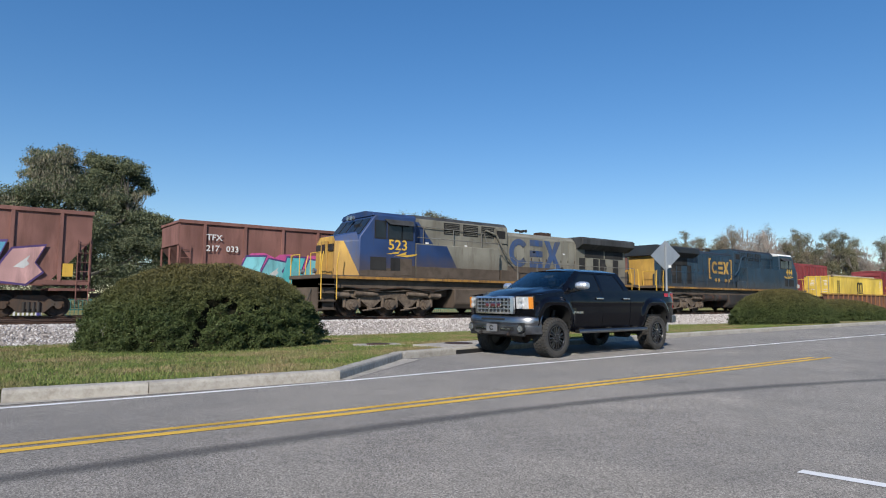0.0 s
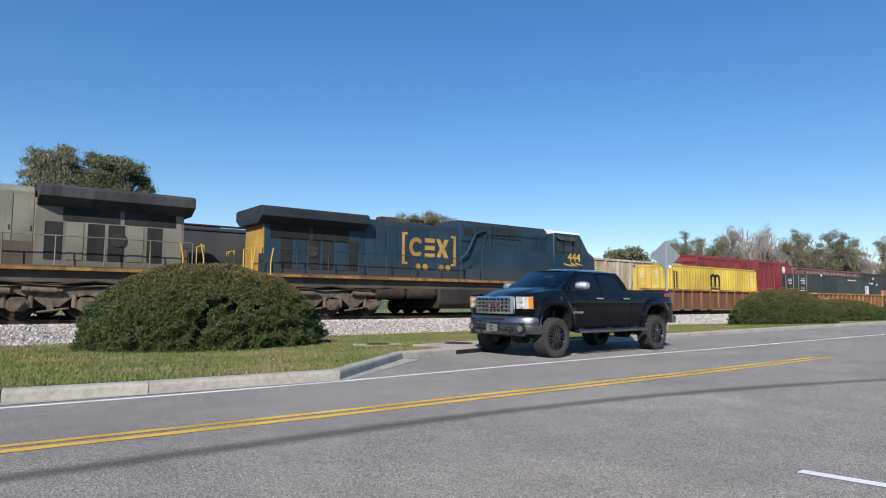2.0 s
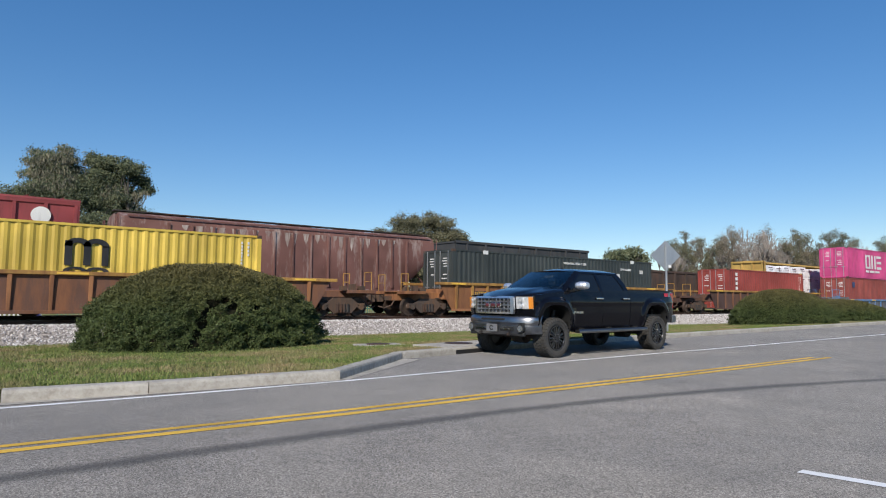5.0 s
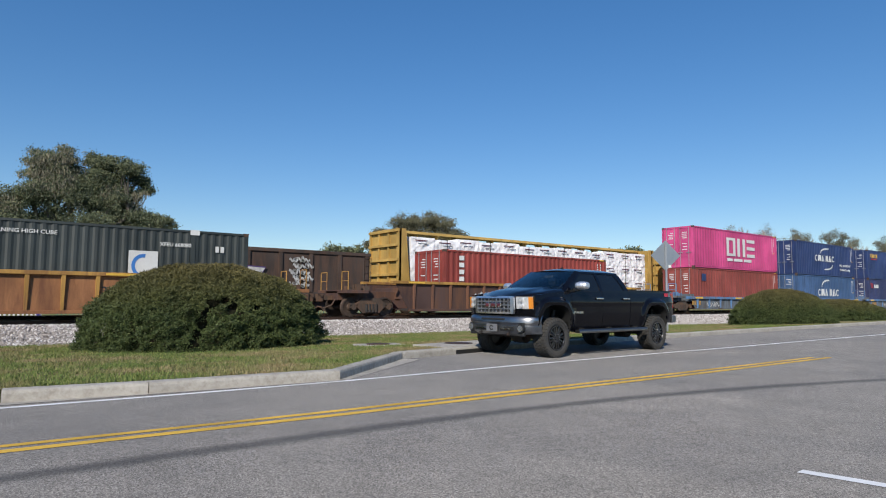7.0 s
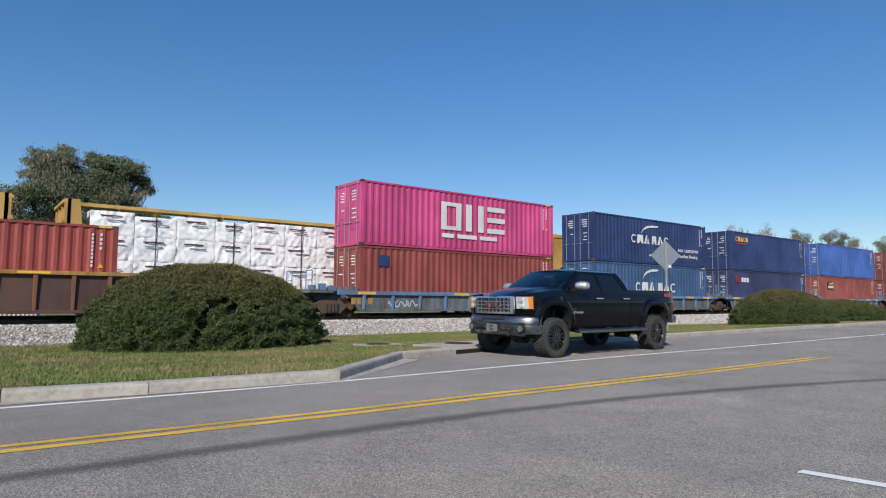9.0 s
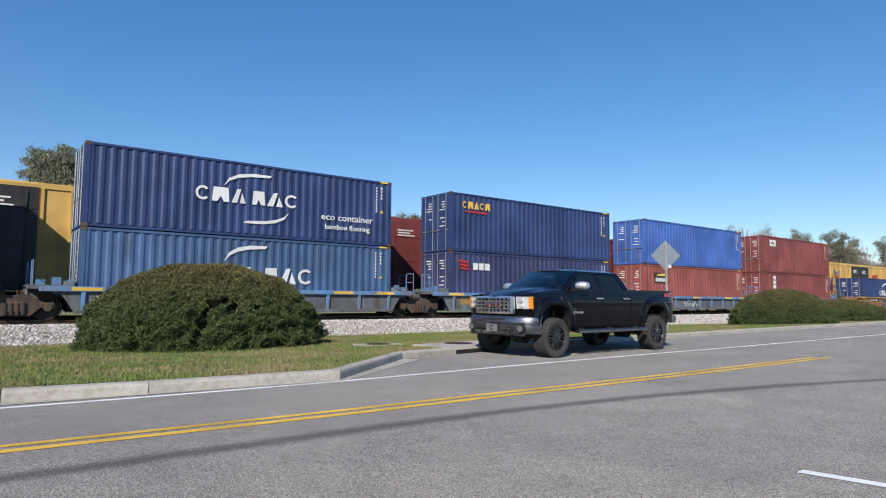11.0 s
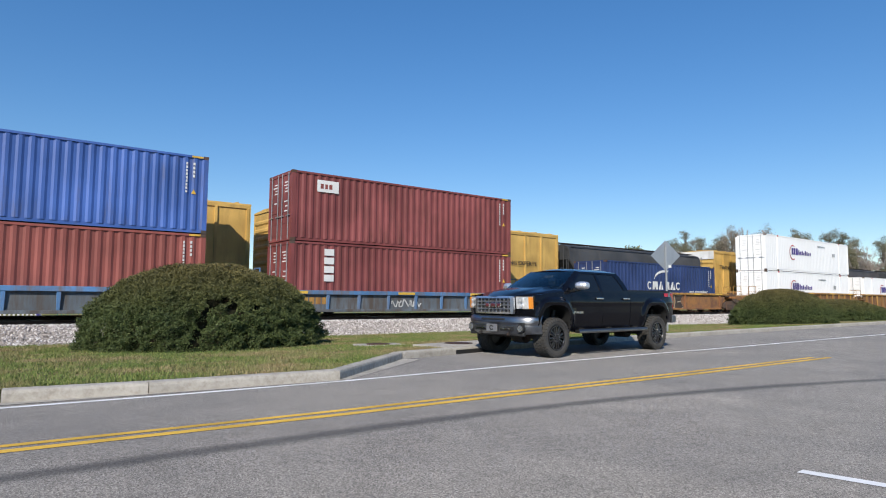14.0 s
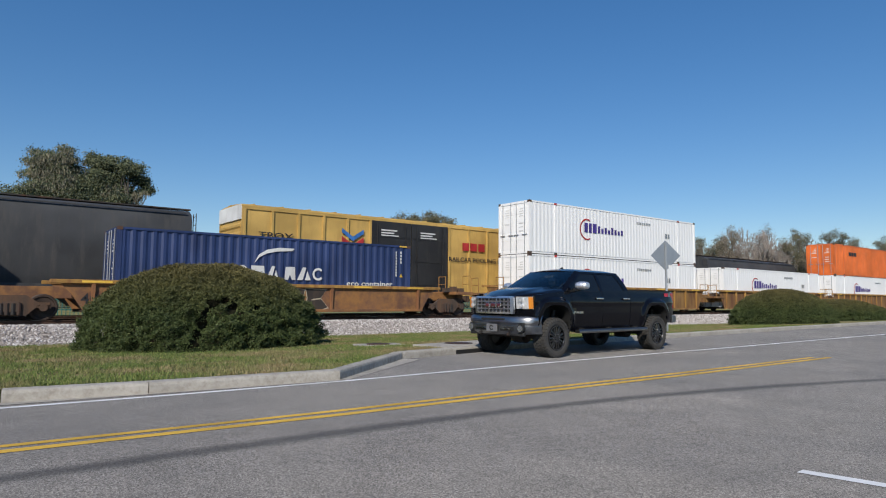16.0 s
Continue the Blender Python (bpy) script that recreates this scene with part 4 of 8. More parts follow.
M["magenta"] = paint("magenta_container_paint", (0.58, 0.065, 0.215), 0.55, 0, (0.42, 0.06, 0.16), 0.2, **CW)
M["oxide"] = paint("oxide_red_container_paint", (0.27, 0.055, 0.042), 0.6, 0, (0.16, 0.045, 0.035), 0.35, **CW)
M["oxide2"] = paint("faded_red_container_paint", (0.29, 0.075, 0.06), 0.65, 0, (0.2, 0.06, 0.05), 0.35, **CW)
M["maroon"] = paint("maroon_container_paint", (0.22, 0.052, 0.05), 0.62, 0, (0.14, 0.04, 0.035), 0.35, **CW)
M["navy"] = paint("navy_container_paint", (0.02, 0.043, 0.142), 0.5, 0, (0.02, 0.028, 0.08), 0.25, **CW)
M["navy2"] = paint("dusty_navy_container_paint", (0.032, 0.044, 0.128), 0.6, 0, (0.045, 0.048, 0.09), 0.35, **CW)
M["slateblue"] = paint("slate_blue_container_paint", (0.05, 0.11, 0.24), 0.58, 0, (0.04, 0.07, 0.13), 0.35, **CW)
M["royal"] = paint("worn_royal_blue_paint", (0.05, 0.125, 0.41), 0.5, 0, (0.1, 0.095, 0.13), 0.2, **CW)
M["primrose"] = paint("yellow_container_paint", (0.66, 0.47, 0.07), 0.55, 0, (0.42, 0.29, 0.06), 0.25, **CW)
M["forest"] = paint("dark_green_container_paint", (0.034, 0.043, 0.042), 0.55, 0, (0.055, 0.06, 0.056), 0.3, **CW)
M["brick"] = paint("brick_red_container_paint", (0.3, 0.05, 0.038), 0.58, 0, (0.17, 0.04, 0.03), 0.3, **CW)
M["whitebox"] = paint("white_container_paint", (0.93, 0.93, 0.92), 0.5, 0, (0.8, 0.78, 0.75), 0.06, fade=0.02, **CW)
M["orange"] = paint("orange_container_paint", (0.75, 0.16, 0.025), 0.5, 0, (0.5, 0.12, 0.03), 0.2, **CW)
M["violet"] = paint("violet_lettering", (0.06, 0.035, 0.24), 0.5)
M["redlogo"] = paint("red_lettering", (0.5, 0.03, 0.03), 0.5)
M["bluelogo"] = paint("blue_lettering", (0.05, 0.2, 0.55), 0.5)

HC, ST = 2.896, 2.591
LOW = 0.23          # height of a container's floor in the well, over the rails
UP = LOW + HC + 0.02

one_low = container("brown-red ribbed freight container under a magenta one", 131.95, 12.19, HC, LOW, M["oxide"])
plaque(one_low, 0.95, 1.5, 2.0, 2.5, M["navy"], "sticker", "small square sticker")
one = container("bright magenta freight container stacked on a brown-red one", 131.95, 12.19, HC, UP, M["magenta"])
shapes(one, [rect(0, .08, 0, 1), rect(.22, .3, 0, 1), rect(.08, .22, 0, .14), rect(.08, .22, .86, 1), rect(.37, .46, 0, 1), rect(.56, .65, 0, 1), rect(.71, 1, .82, 1), rect(.71, 1, .41, .59), rect(.71, 1, 0, .18)], M["letter"], 4.4, 1.0, 4.15, 1.35, label="large white block logo")
bars(one, 4.45, 0.62, [0.75, 1.25, 1.15], 0.2, 0.2, M["letter"])
cma_low = container("slate blue freight container with white logo", 147.6, 12.19, HC, LOW, M["slateblue"])
shapes(cma_low, SWOOSH, M["letter"], 4.75, 1.9, 1.7, 0.72, label="white curved logo")
block_mark(cma_low, 4.0, 1.12, [0.54, 0.69, 0.58, 0.18, 0.54, 0.69, 0.65], 0.62, 0.09, M["letter"])
cma = container("navy blue freight container with white logo", 147.6, 12.19, HC, UP, M["navy"])
shapes(cma, SWOOSH, M["letter"], 4.65, 1.9, 1.9, 0.62, label="white curved logo")
shapes(cma, [[(1 - a, 1 - b) for a, b in SWOOSH[0]]], M["letter"], 5.45, 0.5, 1.85, 0.58, label="white curved logo")
block_mark(cma, 3.62, 1.28, [0.52, 0.66, 0.55, 0.1, 0.52, 0.66, 0.58], 0.54, 0.08, M["letter"])
lettering("eco container", 0.39, on_side(8.72, -1.228, 0.95), M["letter"], cma, wide=1.15)
lettering("bamboo flooring", 0.31, on_side(8.9, -1.228, 0.56), M["letter"], cma, wide=1.05)
sea_low = container("dusty navy freight container with a small flag logo", 163.2, 12.19, HC, LOW, M["navy2"])
shapes(sea_low, [[(0, .7), (.8, .55), (.85, .75), (.05, .95)], [(.1, .35), (.85, .2), (.9, .42), (.12, .58)], [(.15, 0), (.9, -.1), (.95, .08), (.17, .22)]], M["redlogo"], 0.5, 2.05, 0.75, 0.5, label="red and white striped flag logo")
bars(sea_low, 1.45, 2.03, [0.32, 0.3, 0.34], 0.34, 0.07, M["letter"], "logo", label="white block logo")
sea = container("navy blue freight container with a yellow logo", 163.2, 12.19, HC, UP, M["navy"])
block_mark(sea, 0.75, 2.15, [0.28, 0.34, 0.3, 0.28, 0.34], 0.36, 0.07, M["letter_yellow"], label="yellow block logo", t=0.34)
bars(sea, 0.9, 1.95, [0.2, 0.75, 0.4], 0.1, 0.06, M["redlogo"], "logo", label="small red lettering bars")
blu_low = container("faded red freight container with a black logo panel", 178.9, 12.19, HC, LOW, M["oxide2"])
plaque(blu_low, 1.0, 2.25, 1.75, 2.4, M["black"], "logo_panel", "black and yellow logo panel")
shapes(blu_low, [[(.15, .85), (.95, 1), (.95, .72), (.15, .7)]], M["letter_yellow"], 1.08, 1.72, 1.15, 0.65, y=-1.232, label="yellow light beam shape")
bars(blu_low, 1.1, 1.82, [0.2, 0.13, 0.13, 0.13, 0.15, 0.15], 0.24, 0.04, M["letter"], "logo", y=-1.232, label="white block logo")
blu = container("worn royal blue freight container with rust streaks", 178.9, 12.19, HC, UP, M["royal"])
red_low = container("maroon freight container with white upright logo", 194.45, 12.19, HC, LOW, M["maroon"])
s0 = Shape()
for i in range(4):
    s0.box(1.5, 1.95, -1.231, -1.222, 2.35 - i * 0.36, 2.63 - i * 0.36)
part("logo", s0, M["letter"], red_low, "upright white block logo")
red = container("maroon freight container with a white nameplate panel", 194.45, 12.19, HC, UP, M["maroon"])
plaque(red, 1.1, 2.1, 2.1, 2.6, M["letter"], "logo_panel", "white logo panel")
bars(red, 1.25, 2.24, [0.14, 0.12, 0.14], 0.2, 0.07, M["oxide2"], "logo", y=-1.232, label="faded block logo")

yel = container("yellow freight container with a black logo", 62.75, 12.19, HC, 3.22 - HC, M["primrose"])
shapes(yel, [rect(0, .17, 0, .85), arc(.29, .72, .12, .29, 0, 180)[0], *arc(.29, .66, .13, .3, 0, 180), rect(.42, .59, 0, .7), *arc(.71, .66, .13, .3, 0, 180), rect(.84, 1.0, 0, .7)], M["black"], 5.55, 1.5, 1.3, 0.95, label="rounded black logo shape")
shapes(yel, [*arc(.25, .0, .14, .27, 0, 180), *arc(.75, .0, .14, .27, 0, 180)], M["black"], 5.55, 1.3, 1.3, 0.55, label="black wave shape")
for k, n in ((1.0, 9), (1.32, 8)):
    s0 = Shape()
    for i in range(n):
        s0.box(k, k + 0.14, -1.231, -1.222, 2.35 - i * 0.19, 2.48 - i * 0.19)
    part("lettering", s0, M["black"], yel, "upright black lettering bars")
blk = container("dark green ribbed domestic freight container", 84.5, 16.2, HC, 3.25 - HC, M["forest"], post53=True, ids=False)
lettering("WARNING HIGH CUBE", 0.18, on_side(7.9, -1.228, 2.45), M["letter"], blk, wide=1.05)
lettering("XFEU 668080", 0.19, on_side(13.0, -1.228, 2.26), M["letter"], blk, wide=1.0)
plaque(blk, 12.0, 12.95, 1.0, 2.05, M["letter"], "logo_panel", "white and blue logo panel")
shapes(blk, arc(.5, .5, .28, .4, 80, 280), M["bluelogo"], 12.0, 1.0, 0.95, 1.05, y=-1.232, label="blue crescent shape")
for px in (1.98, 14.06):
    plaque(blk, px - 0.03, px + 0.3, HC - 0.18, HC + 0.01, M["letter"], "marking_plate", "white marking plate", y=-1.226)
bars(blk, 14.95, 2.12, [0.13, 0.13], 0.22, 0.06, M["letter"])
tri = container("brick-red freight container with white upright logo", 110.25, 12.19, HC, 3.2 - HC, M["brick"])
s0 = Shape()
for i in range(6):
    s0.box(0.95, 1.25, -1.231, -1.222, 2.4 - i * 0.34, 2.62 - i * 0.34)
part("logo", s0, M["letter"], tri, "upright white block logo")
cm2 = container("navy blue freight container with a white curved logo", 214.4, 12.19, HC, 3.22 - HC, M["navy"])
shapes(cm2, SWOOSH, M["letter"], 4.85, 1.82, 1.65, 0.68, label="white curved logo")
block_mark(cm2, 4.15, 1.2, [0.47, 0.6, 0.5, 0.1, 0.47, 0.6, 0.52], 0.52, 0.07, M["letter"])
lettering("eco container", 0.36, on_side(8.9, -1.228, 1.0), M["letter"], cm2, wide=1.15)


def stg(x, z, label):
    c = container(label, x, 16.15, 2.9, z, M["whitebox"], post53=True, ids=False)
    shapes(c, arc(.5, .5, .44, .5, 60, 300, 16), M["redlogo"], 4.1, 1.0, 1.25, 1.25, label="thin red ring logo")
    bars(c, 4.5, 1.45, [0.3, 0.26, 0.36], 0.55, 0.09, M["violet"], "logo", label="violet block logo")
    for k, hh in enumerate((0.42, 0.3, 0.36, 0.24, 0.4, 0.3, 0.24, 0.3)):
        bars(c, 5.72 + k * 0.31, 1.47, [0.2], hh, 0, M["violet"], "logo", label="violet block logo")
    for px in (1.95, 14.0):
        plaque(c, px, px + 0.2, 2.78, 2.9, M["redlogo"], "marking_plate", y=-1.226)
    bars(c, 9.5, 2.3, [0.12] * 8, 0.14, 0.07, M["galv"])
    bars(c, 12.6, 1.6, [0.18, 0.18], 0.3, 0.1, M["galv"])
    return c


stg(234.3, 0.38, "white domestic freight container, lower of two")
stg(234.3, 3.3, "white domestic freight container stacked on another")
stg(254.1, 0.38, "white domestic freight container in a well car")
stg(273.7, 0.38, "white domestic freight container under an orange one")
org = container("orange domestic freight container stacked on a white one", 273.7, 16.15, 2.9, 3.3, M["orange"], post53=True, ids=False)
bars(org, 3.2, 1.9, [0.5, 0.5, 0.6], 0.35, 0.12, M["black"], "logo", label="dark block logo")


# ---------- well cars ----------
M["well_ochre"] = paint("rusty_ochre_well_paint", (0.3, 0.165, 0.05), 0.75, 0, (0.14, 0.06, 0.03), 0.5)
M["well_rust"] = paint("rusty_brown_well_paint", (0.13, 0.062, 0.04), 0.8, 0, (0.24, 0.1, 0.045), 0.45)
M["well_orange"] = paint("orange_brown_well_paint", (0.3, 0.13, 0.05), 0.75, 0, (0.15, 0.06, 0.03), 0.45)
M["well_dark"] = paint("dark_brown_well_paint", (0.075, 0.04, 0.033), 0.8, 0, (0.14, 0.065, 0.035), 0.4)
M["well_graffiti"] = paint("blotched_rust_well_paint", (0.16, 0.075, 0.04), 0.75, 0, (0.34, 0.16, 0.05), 0.5, streak=False, scale=1.6)
M["chord_yellow"] = paint("ochre_chord_paint", (0.42, 0.23, 0.05), 0.7, 0, (0.2, 0.09, 0.035), 0.45)
M["well_blue"] = paint("worn_blue_well_paint", (0.085, 0.215, 0.43), 0.7, 0, (0.16, 0.14, 0.13), 0.42)
M["well_grey"] = paint("grimy_grey_blue_panel", (0.13, 0.16, 0.19), 0.8, 0, (0.09, 0.07, 0.055), 0.5)
M["graf_white"] = paint("pale_spray_paint", (0.6, 0.6, 0.58), 0.7, fade=0.1)
M["graf_teal"] = paint("teal_spray_paint", (0.1, 0.5, 0.52), 0.6)
M["graf_pink"] = paint("pink_spray_paint", (0.6, 0.1, 0.3), 0.6)
M["graf_blue"] = paint("blue_spray_paint", (0.05, 0.25, 0.6), 0.6)
M["graf_violet"] = paint("violet_spray_paint", (0.09, 0.05, 0.18), 0.6)
M["graf_aqua"] = paint("pale_aqua_spray_paint", (0.22, 0.58, 0.62), 0.6)
M["graf_sky"] = paint("sky_blue_spray_paint", (0.16, 0.5, 0.72), 0.6)
M["graf_blush"] = paint("pale_pink_spray_paint", (0.62, 0.36, 0.34), 0.65)
M["graf_orange"] = paint("orange_spray_paint", (0.7, 0.2, 0.04), 0.6)


def well_car(label, x0, x1, w0, w1, chord, panel, rib, ribs, low=0.28, top=1.48, chord_h=0.13, bogies=(True, True), end_drop=0.0, inside=None, depth=0.0):
    """A well car from x0 to x1 with its well from w0 to w1: side sills with ribs and a heavy top chord, end decks, bogies."""
    c = thing("well_car", label, "railway car", group="well cars of the container train")
    L, a, b = x1 - x0, w0 - x0, w1 - x0
    for sy in (-1, 1):
        y0, y1 = sorted((sy * 1.27, sy * 1.3))
        prof = [(a - 0.7, top), (b + 0.7, top), (b + 0.35, low + 0.55), (b, low), (a, low), (a - 0.35, low + 0.55)]
        part("side_sill", Shape().along_y(prof, y0, y1), panel, c)
        y0, y1 = sorted((sy * 1.23, sy * 1.42))
        part("top_chord", Shape().box(a - 1.0, b + 1.0, y0, y1, top, top + chord_h), chord, c, bevel=0.015)
        y0, y1 = sorted((sy * 1.24, sy * 1.38))
        part("bottom_chord", Shape().box(a, b, y0, y1, low - 0.05, low + 0.06), panel, c, bevel=0.01)
    rb = shared(("rib", rib.name, low, top), lambda: Shape().add([(-0.07, -1.31, top), (0.07, -1.31, top), (0.05, -1.31, low + 0.06), (-0.05, -1.31, low + 0.06), (-0.06, -1.4, top), (0.06, -1.4, top), (0.04, -1.37, low + 0.06), (-0.04, -1.37, low + 0.06)],
                                                             [(0, 1, 2, 3), (4, 7, 6, 5), (0, 4, 5, 1), (1, 5, 6, 2), (2, 6, 7, 3), (3, 7, 4, 0)]), rib)
    for i in range(ribs):
        part("rib", rb, None, c).location = (a + 0.25 + (b - a - 0.5) * i / (ribs - 1), 0, 0)
    part("well_floor", Shape().box(a, b, -1.24, 1.24, low - 0.02, low + 0.04), M["steel_dark"], c)
    for k, (p, q) in enumerate(((0.35, a), (b, L - 0.35))):
        s = Shape().box(p, q, -0.55, 0.55, 0.72, 1.12)
        s.box(p if k == 0 else q - 1.1, p + 1.1 if k == 0 else q, -1.35, 1.35, 1.02, 1.16)
        s.box(*((a - 0.3, a) if k == 0 else (b, b + 0.3)), -1.25, 1.25, low + 0.5, 1.3)
        part("end_deck", s, panel, c, bevel=0.012)
        for yy in (-1.28, 1.28):
            g = Shape()
            xx = p + 0.12 if k == 0 else q - 0.12
            g.pipe([(xx, yy, 1.15), (xx, yy, 1.95), (xx, yy * 0.55, 1.95), (xx, yy * 0.55, 1.15)], 0.022, 6)
            g.rod((xx, yy, 1.55), (xx, yy * 0.55, 1.55), 0.018, 5)
            part("handrail", g, chord, c)
        for i in range(3):
            part("brake_box", Shape().box((p if k == 0 else q - 1.6) + 0.25 + i * 0.45, (p if k == 0 else q - 1.6) + 0.5 + i * 0.45, -0.9, -0.62, 1.14, 1.34 + 0.08 * (i % 2)), chord if chord is M["well_blue"] else M["bogie"], c)
        coupler(c, p if k == 0 else q, -1 if k == 0 else 1)
    for px in (a - 0.1, (a + b) / 2 - 1, (a + b) / 2 + 3.2, b - 0.9):
        part("reflector_strip", Shape().box(px, px + 0.9, -1.428, -1.42, top + 0.03, top + chord_h - 0.03), M["letter_yellow"], c)
    if bogies[0]:
        bogie(c, 1.75 if bogies[0] is True else bogies[0], NEAR_V)
    if bogies[1]:
        bogie(c, L - 1.75 if bogies[1] is True else bogies[1], NEAR_V)
    roll(c, x0, NEAR_Y, NEAR_V)
    return c


def tag_scrawl(parent, x, z, w, h, mat, seed, y=-1.3, r=0.025):
    """A spray-painted scrawl of looping strokes."""
    g = np.random.default_rng(seed)
    s, p = Shape(), []
    loops = max(3, int(w / (h * 0.62)))
    tall = g.uniform(0.5, 1.0, loops + 1)
    for i in range(loops * 9 + 1):
        u = i / (loops * 9)
        k, q = int(u * loops), u * loops * 2 * math.pi
        p.append((x + w * u + 0.3 * h * math.sin(q + 0.6) * (1 if k % 2 else -0.4), z + h * (0.08 + tall[k] * (0.46 + 0.46 * math.sin(q * (1 if k % 3 else 1.5))))))
    for (a, b), (c, d) in zip(p, p[1:]):
        t = Vector((c - a, d - b, 0)).normalized()
        t = Vector((-t.y, t.x)) * r
        s.along_y([(a - t.x, b - t.y), (c - t.x, d - t.y), (c + t.x, d + t.y), (a + t.x, b + t.y)], y - 0.006, y)
    return part("graffiti", s, mat, parent, "spray-painted scrawl")


wa = well_car("rust-brown well car carrying a yellow container", 57.9, 80.4, 61.0, 77.2, M["chord_yellow"], M["well_rust"], M["well_orange"], 15)
bars(wa, 4.6, 0.85, [0.13] * 3, 0.15, 0.05, M["letter"], y=-1.301)
bars(wa, 4.6, 0.62, [0.11] * 5, 0.14, 0.05, M["letter"], y=-1.301)
wb = well_car("orange-brown well car carrying a dark green container", 81.4, 103.6, 84.4, 100.8, M["chord_yellow"], M["well_orange"], M["chord_yellow"], 17)
plaque(wb, 4.35, 6.2, 0.94, 1.22, M["well_dark"], "number_panel", "dark patch behind the car number", y=-1.301, d=0.003)
lettering("DTTX", 0.27, on_side(4.45, -1.306, 0.99), M["letter_yellow"], wb)
lettering("657485", 0.27, on_side(5.3, -1.306, 0.99), M["letter"], wb)
lettering("53", 0.4, on_side(14.1, -1.302, 0.85), M["black"], wb)
tag_scrawl(wb, 6.6, 0.55, 1.0, 0.35, M["graf_white"], 3)
tag_scrawl(wb, 8.3, 0.55, 1.1, 0.35, M["graf_white"], 4)
wc = well_car("dark brown well car carrying a brick-red container", 104.6, 127.3, 108.2, 124.6, M["chord_yellow"], M["well_dark"], M["well_rust"], 16)
tag_scrawl(wc, 7.6, 0.6, 0.6, 0.6, M["graf_white"], 7)
tag_scrawl(wc, 8.9, 0.55, 0.9, 0.6, M["graf_white"], 8)
UNITS = [131.95, 147.6, 163.2, 178.9, 194.45]
for i, u in enumerate(UNITS):
    wu = well_car("worn blue articulated well car unit with grimy panels", u - 1.75 - (1.0 if i == 0 else 0), u + 12.19 + 1.7 + (1.0 if i == 4 else 0), u - 0.1, u + 12.29, M["well_blue"], M["well_grey"], M["well_blue"], 9, top=0.95, chord_h=0.17,
                  bogies=(1.5 if i == 0 else 0.0 + 0.05, (12.19 + 3.45 - 0.5 + 1.0) if i == 4 else False))
    tag_scrawl(wu, 4.2 + i * 0.6, 0.4, 1.5, 0.45, M["graf_white"], 20 + i)
    bars(wu, 2.3, 0.55, [0.22] * 4, 0.28, 0.06, M["graf_white"] if i % 2 else M["chord_yellow"], y=-1.301)
wh = well_car("rusty well car with graffiti carrying a navy container", 208.9, 230.6, 213.5, 227.2, M["chord_yellow"], M["well_graffiti"], M["well_orange"], 4, top=1.22, bogies=(2.6, True))
lettering("40", 0.5, on_side(4.5, -1.304, 0.55), M["black"], wh)
plaque(wh, 6.9, 9.5, 0.9, 1.16, M["steel_dark"], "number_panel", "dark patch behind the car number", y=-1.301, d=0.003)
lettering("DTTX  59546", 0.27, on_side(7.0, -1.306, 0.95), M["letter"], wh, wide=1.2)
M["graf_brown"] = paint("dark_brown_spray_paint", (0.05, 0.038, 0.03), 0.75, 0, (0.12, 0.08, 0.05), 0.3)
M["graf_cream"] = paint("cream_spray_paint", (0.5, 0.42, 0.3), 0.7, fade=0.1)
for k, (gx, gw) in enumerate(((9.7, 0.9), (10.7, 0.7), (11.5, 0.9), (12.5, 1.0))):
    lean = (0.2, -0.15, 0.1, -0.2)[k]
    q = [(gx, 0.36), (gx + gw * 0.6, 0.3), (gx + gw, 0.42), (gx + gw * 0.86 + lean, 0.78), (gx + gw + lean * 0.5, 1.12), (gx + 0.2 + lean, 1.18), (gx + 0.08, 0.8)]
    mx, mz = sum(a for a, b in q) / 7, sum(b for a, b in q) / 7
    part("graffiti", Shape().along_y([(mx + (a - mx) * 1.08, mz + (b - mz) * 1.1) for a, b in q], -1.306, -1.3), M["graf_cream"], wh, "cream graffiti outline")
    part("graffiti", Shape().along_y(q, -1.309, -1.3), M["graf_brown"], wh, "dark brown graffiti letter shape")
    part("graffiti", Shape().along_y([(mx - 0.2, mz), (mx + 0.22, mz + 0.05), (mx + 0.22, mz + 0.1), (mx - 0.2, mz + 0.05)], -1.311, -1.3), M["graf_cream"], wh, "cream graffiti stroke")
for i, (p, q) in enumerate(((231.9, 252.3), (252.5, 272.0), (272.2, 292.4))):
    well_car("ochre-brown articulated well car with white containers", p, q, (234.2, 254.0, 273.6)[i], (250.5, 270.3, 289.9)[i], M["chord_yellow"], M["well_ochre"], M["chord_yellow"], 13, bogies=(1.4 if i == 0 else 0.0, 18.8 if i == 2 else False))

# ---------- pickup parked in the bay ----------
def car_paint(name, col, rough, coat=1.0, metal=0.0):
    """Smooth lacquer with a faint film of dust."""
    def build(n, link, b, co):
        dust = noise_node(n, link, co.outputs["Object"], 3.0, 6, 0.7)
        link(ramp_node(n, link, dust, [(0.4, col), (0.8, tuple(c * 1.3 + 0.0015 for c in col))]), b.inputs["Base Color"])
        link(ramp_node(n, link, dust, [(0.35, (rough,) * 3), (0.75, (rough + 0.05,) * 3)]), b.inputs["Roughness"])
        b.inputs["Coat Weight"].default_value, b.inputs["Coat Roughness"].default_value = coat, 0.02
        b.inputs["Metallic"].default_value = metal
    return ground_mat(name, build)


M["truck_black"] = car_paint("black_car_paint", (0.003, 0.003, 0.005), 0.2, 0.46)
M["truck_black"].node_tree.nodes["Principled BSDF"].inputs["Specular IOR Level"].default_value = 0.1
M["chrome"] = paint("chrome", (0.78, 0.78, 0.8), 0.14, 1.0, (0.6, 0.6, 0.6), 0.15, bump=0, fade=0.05)
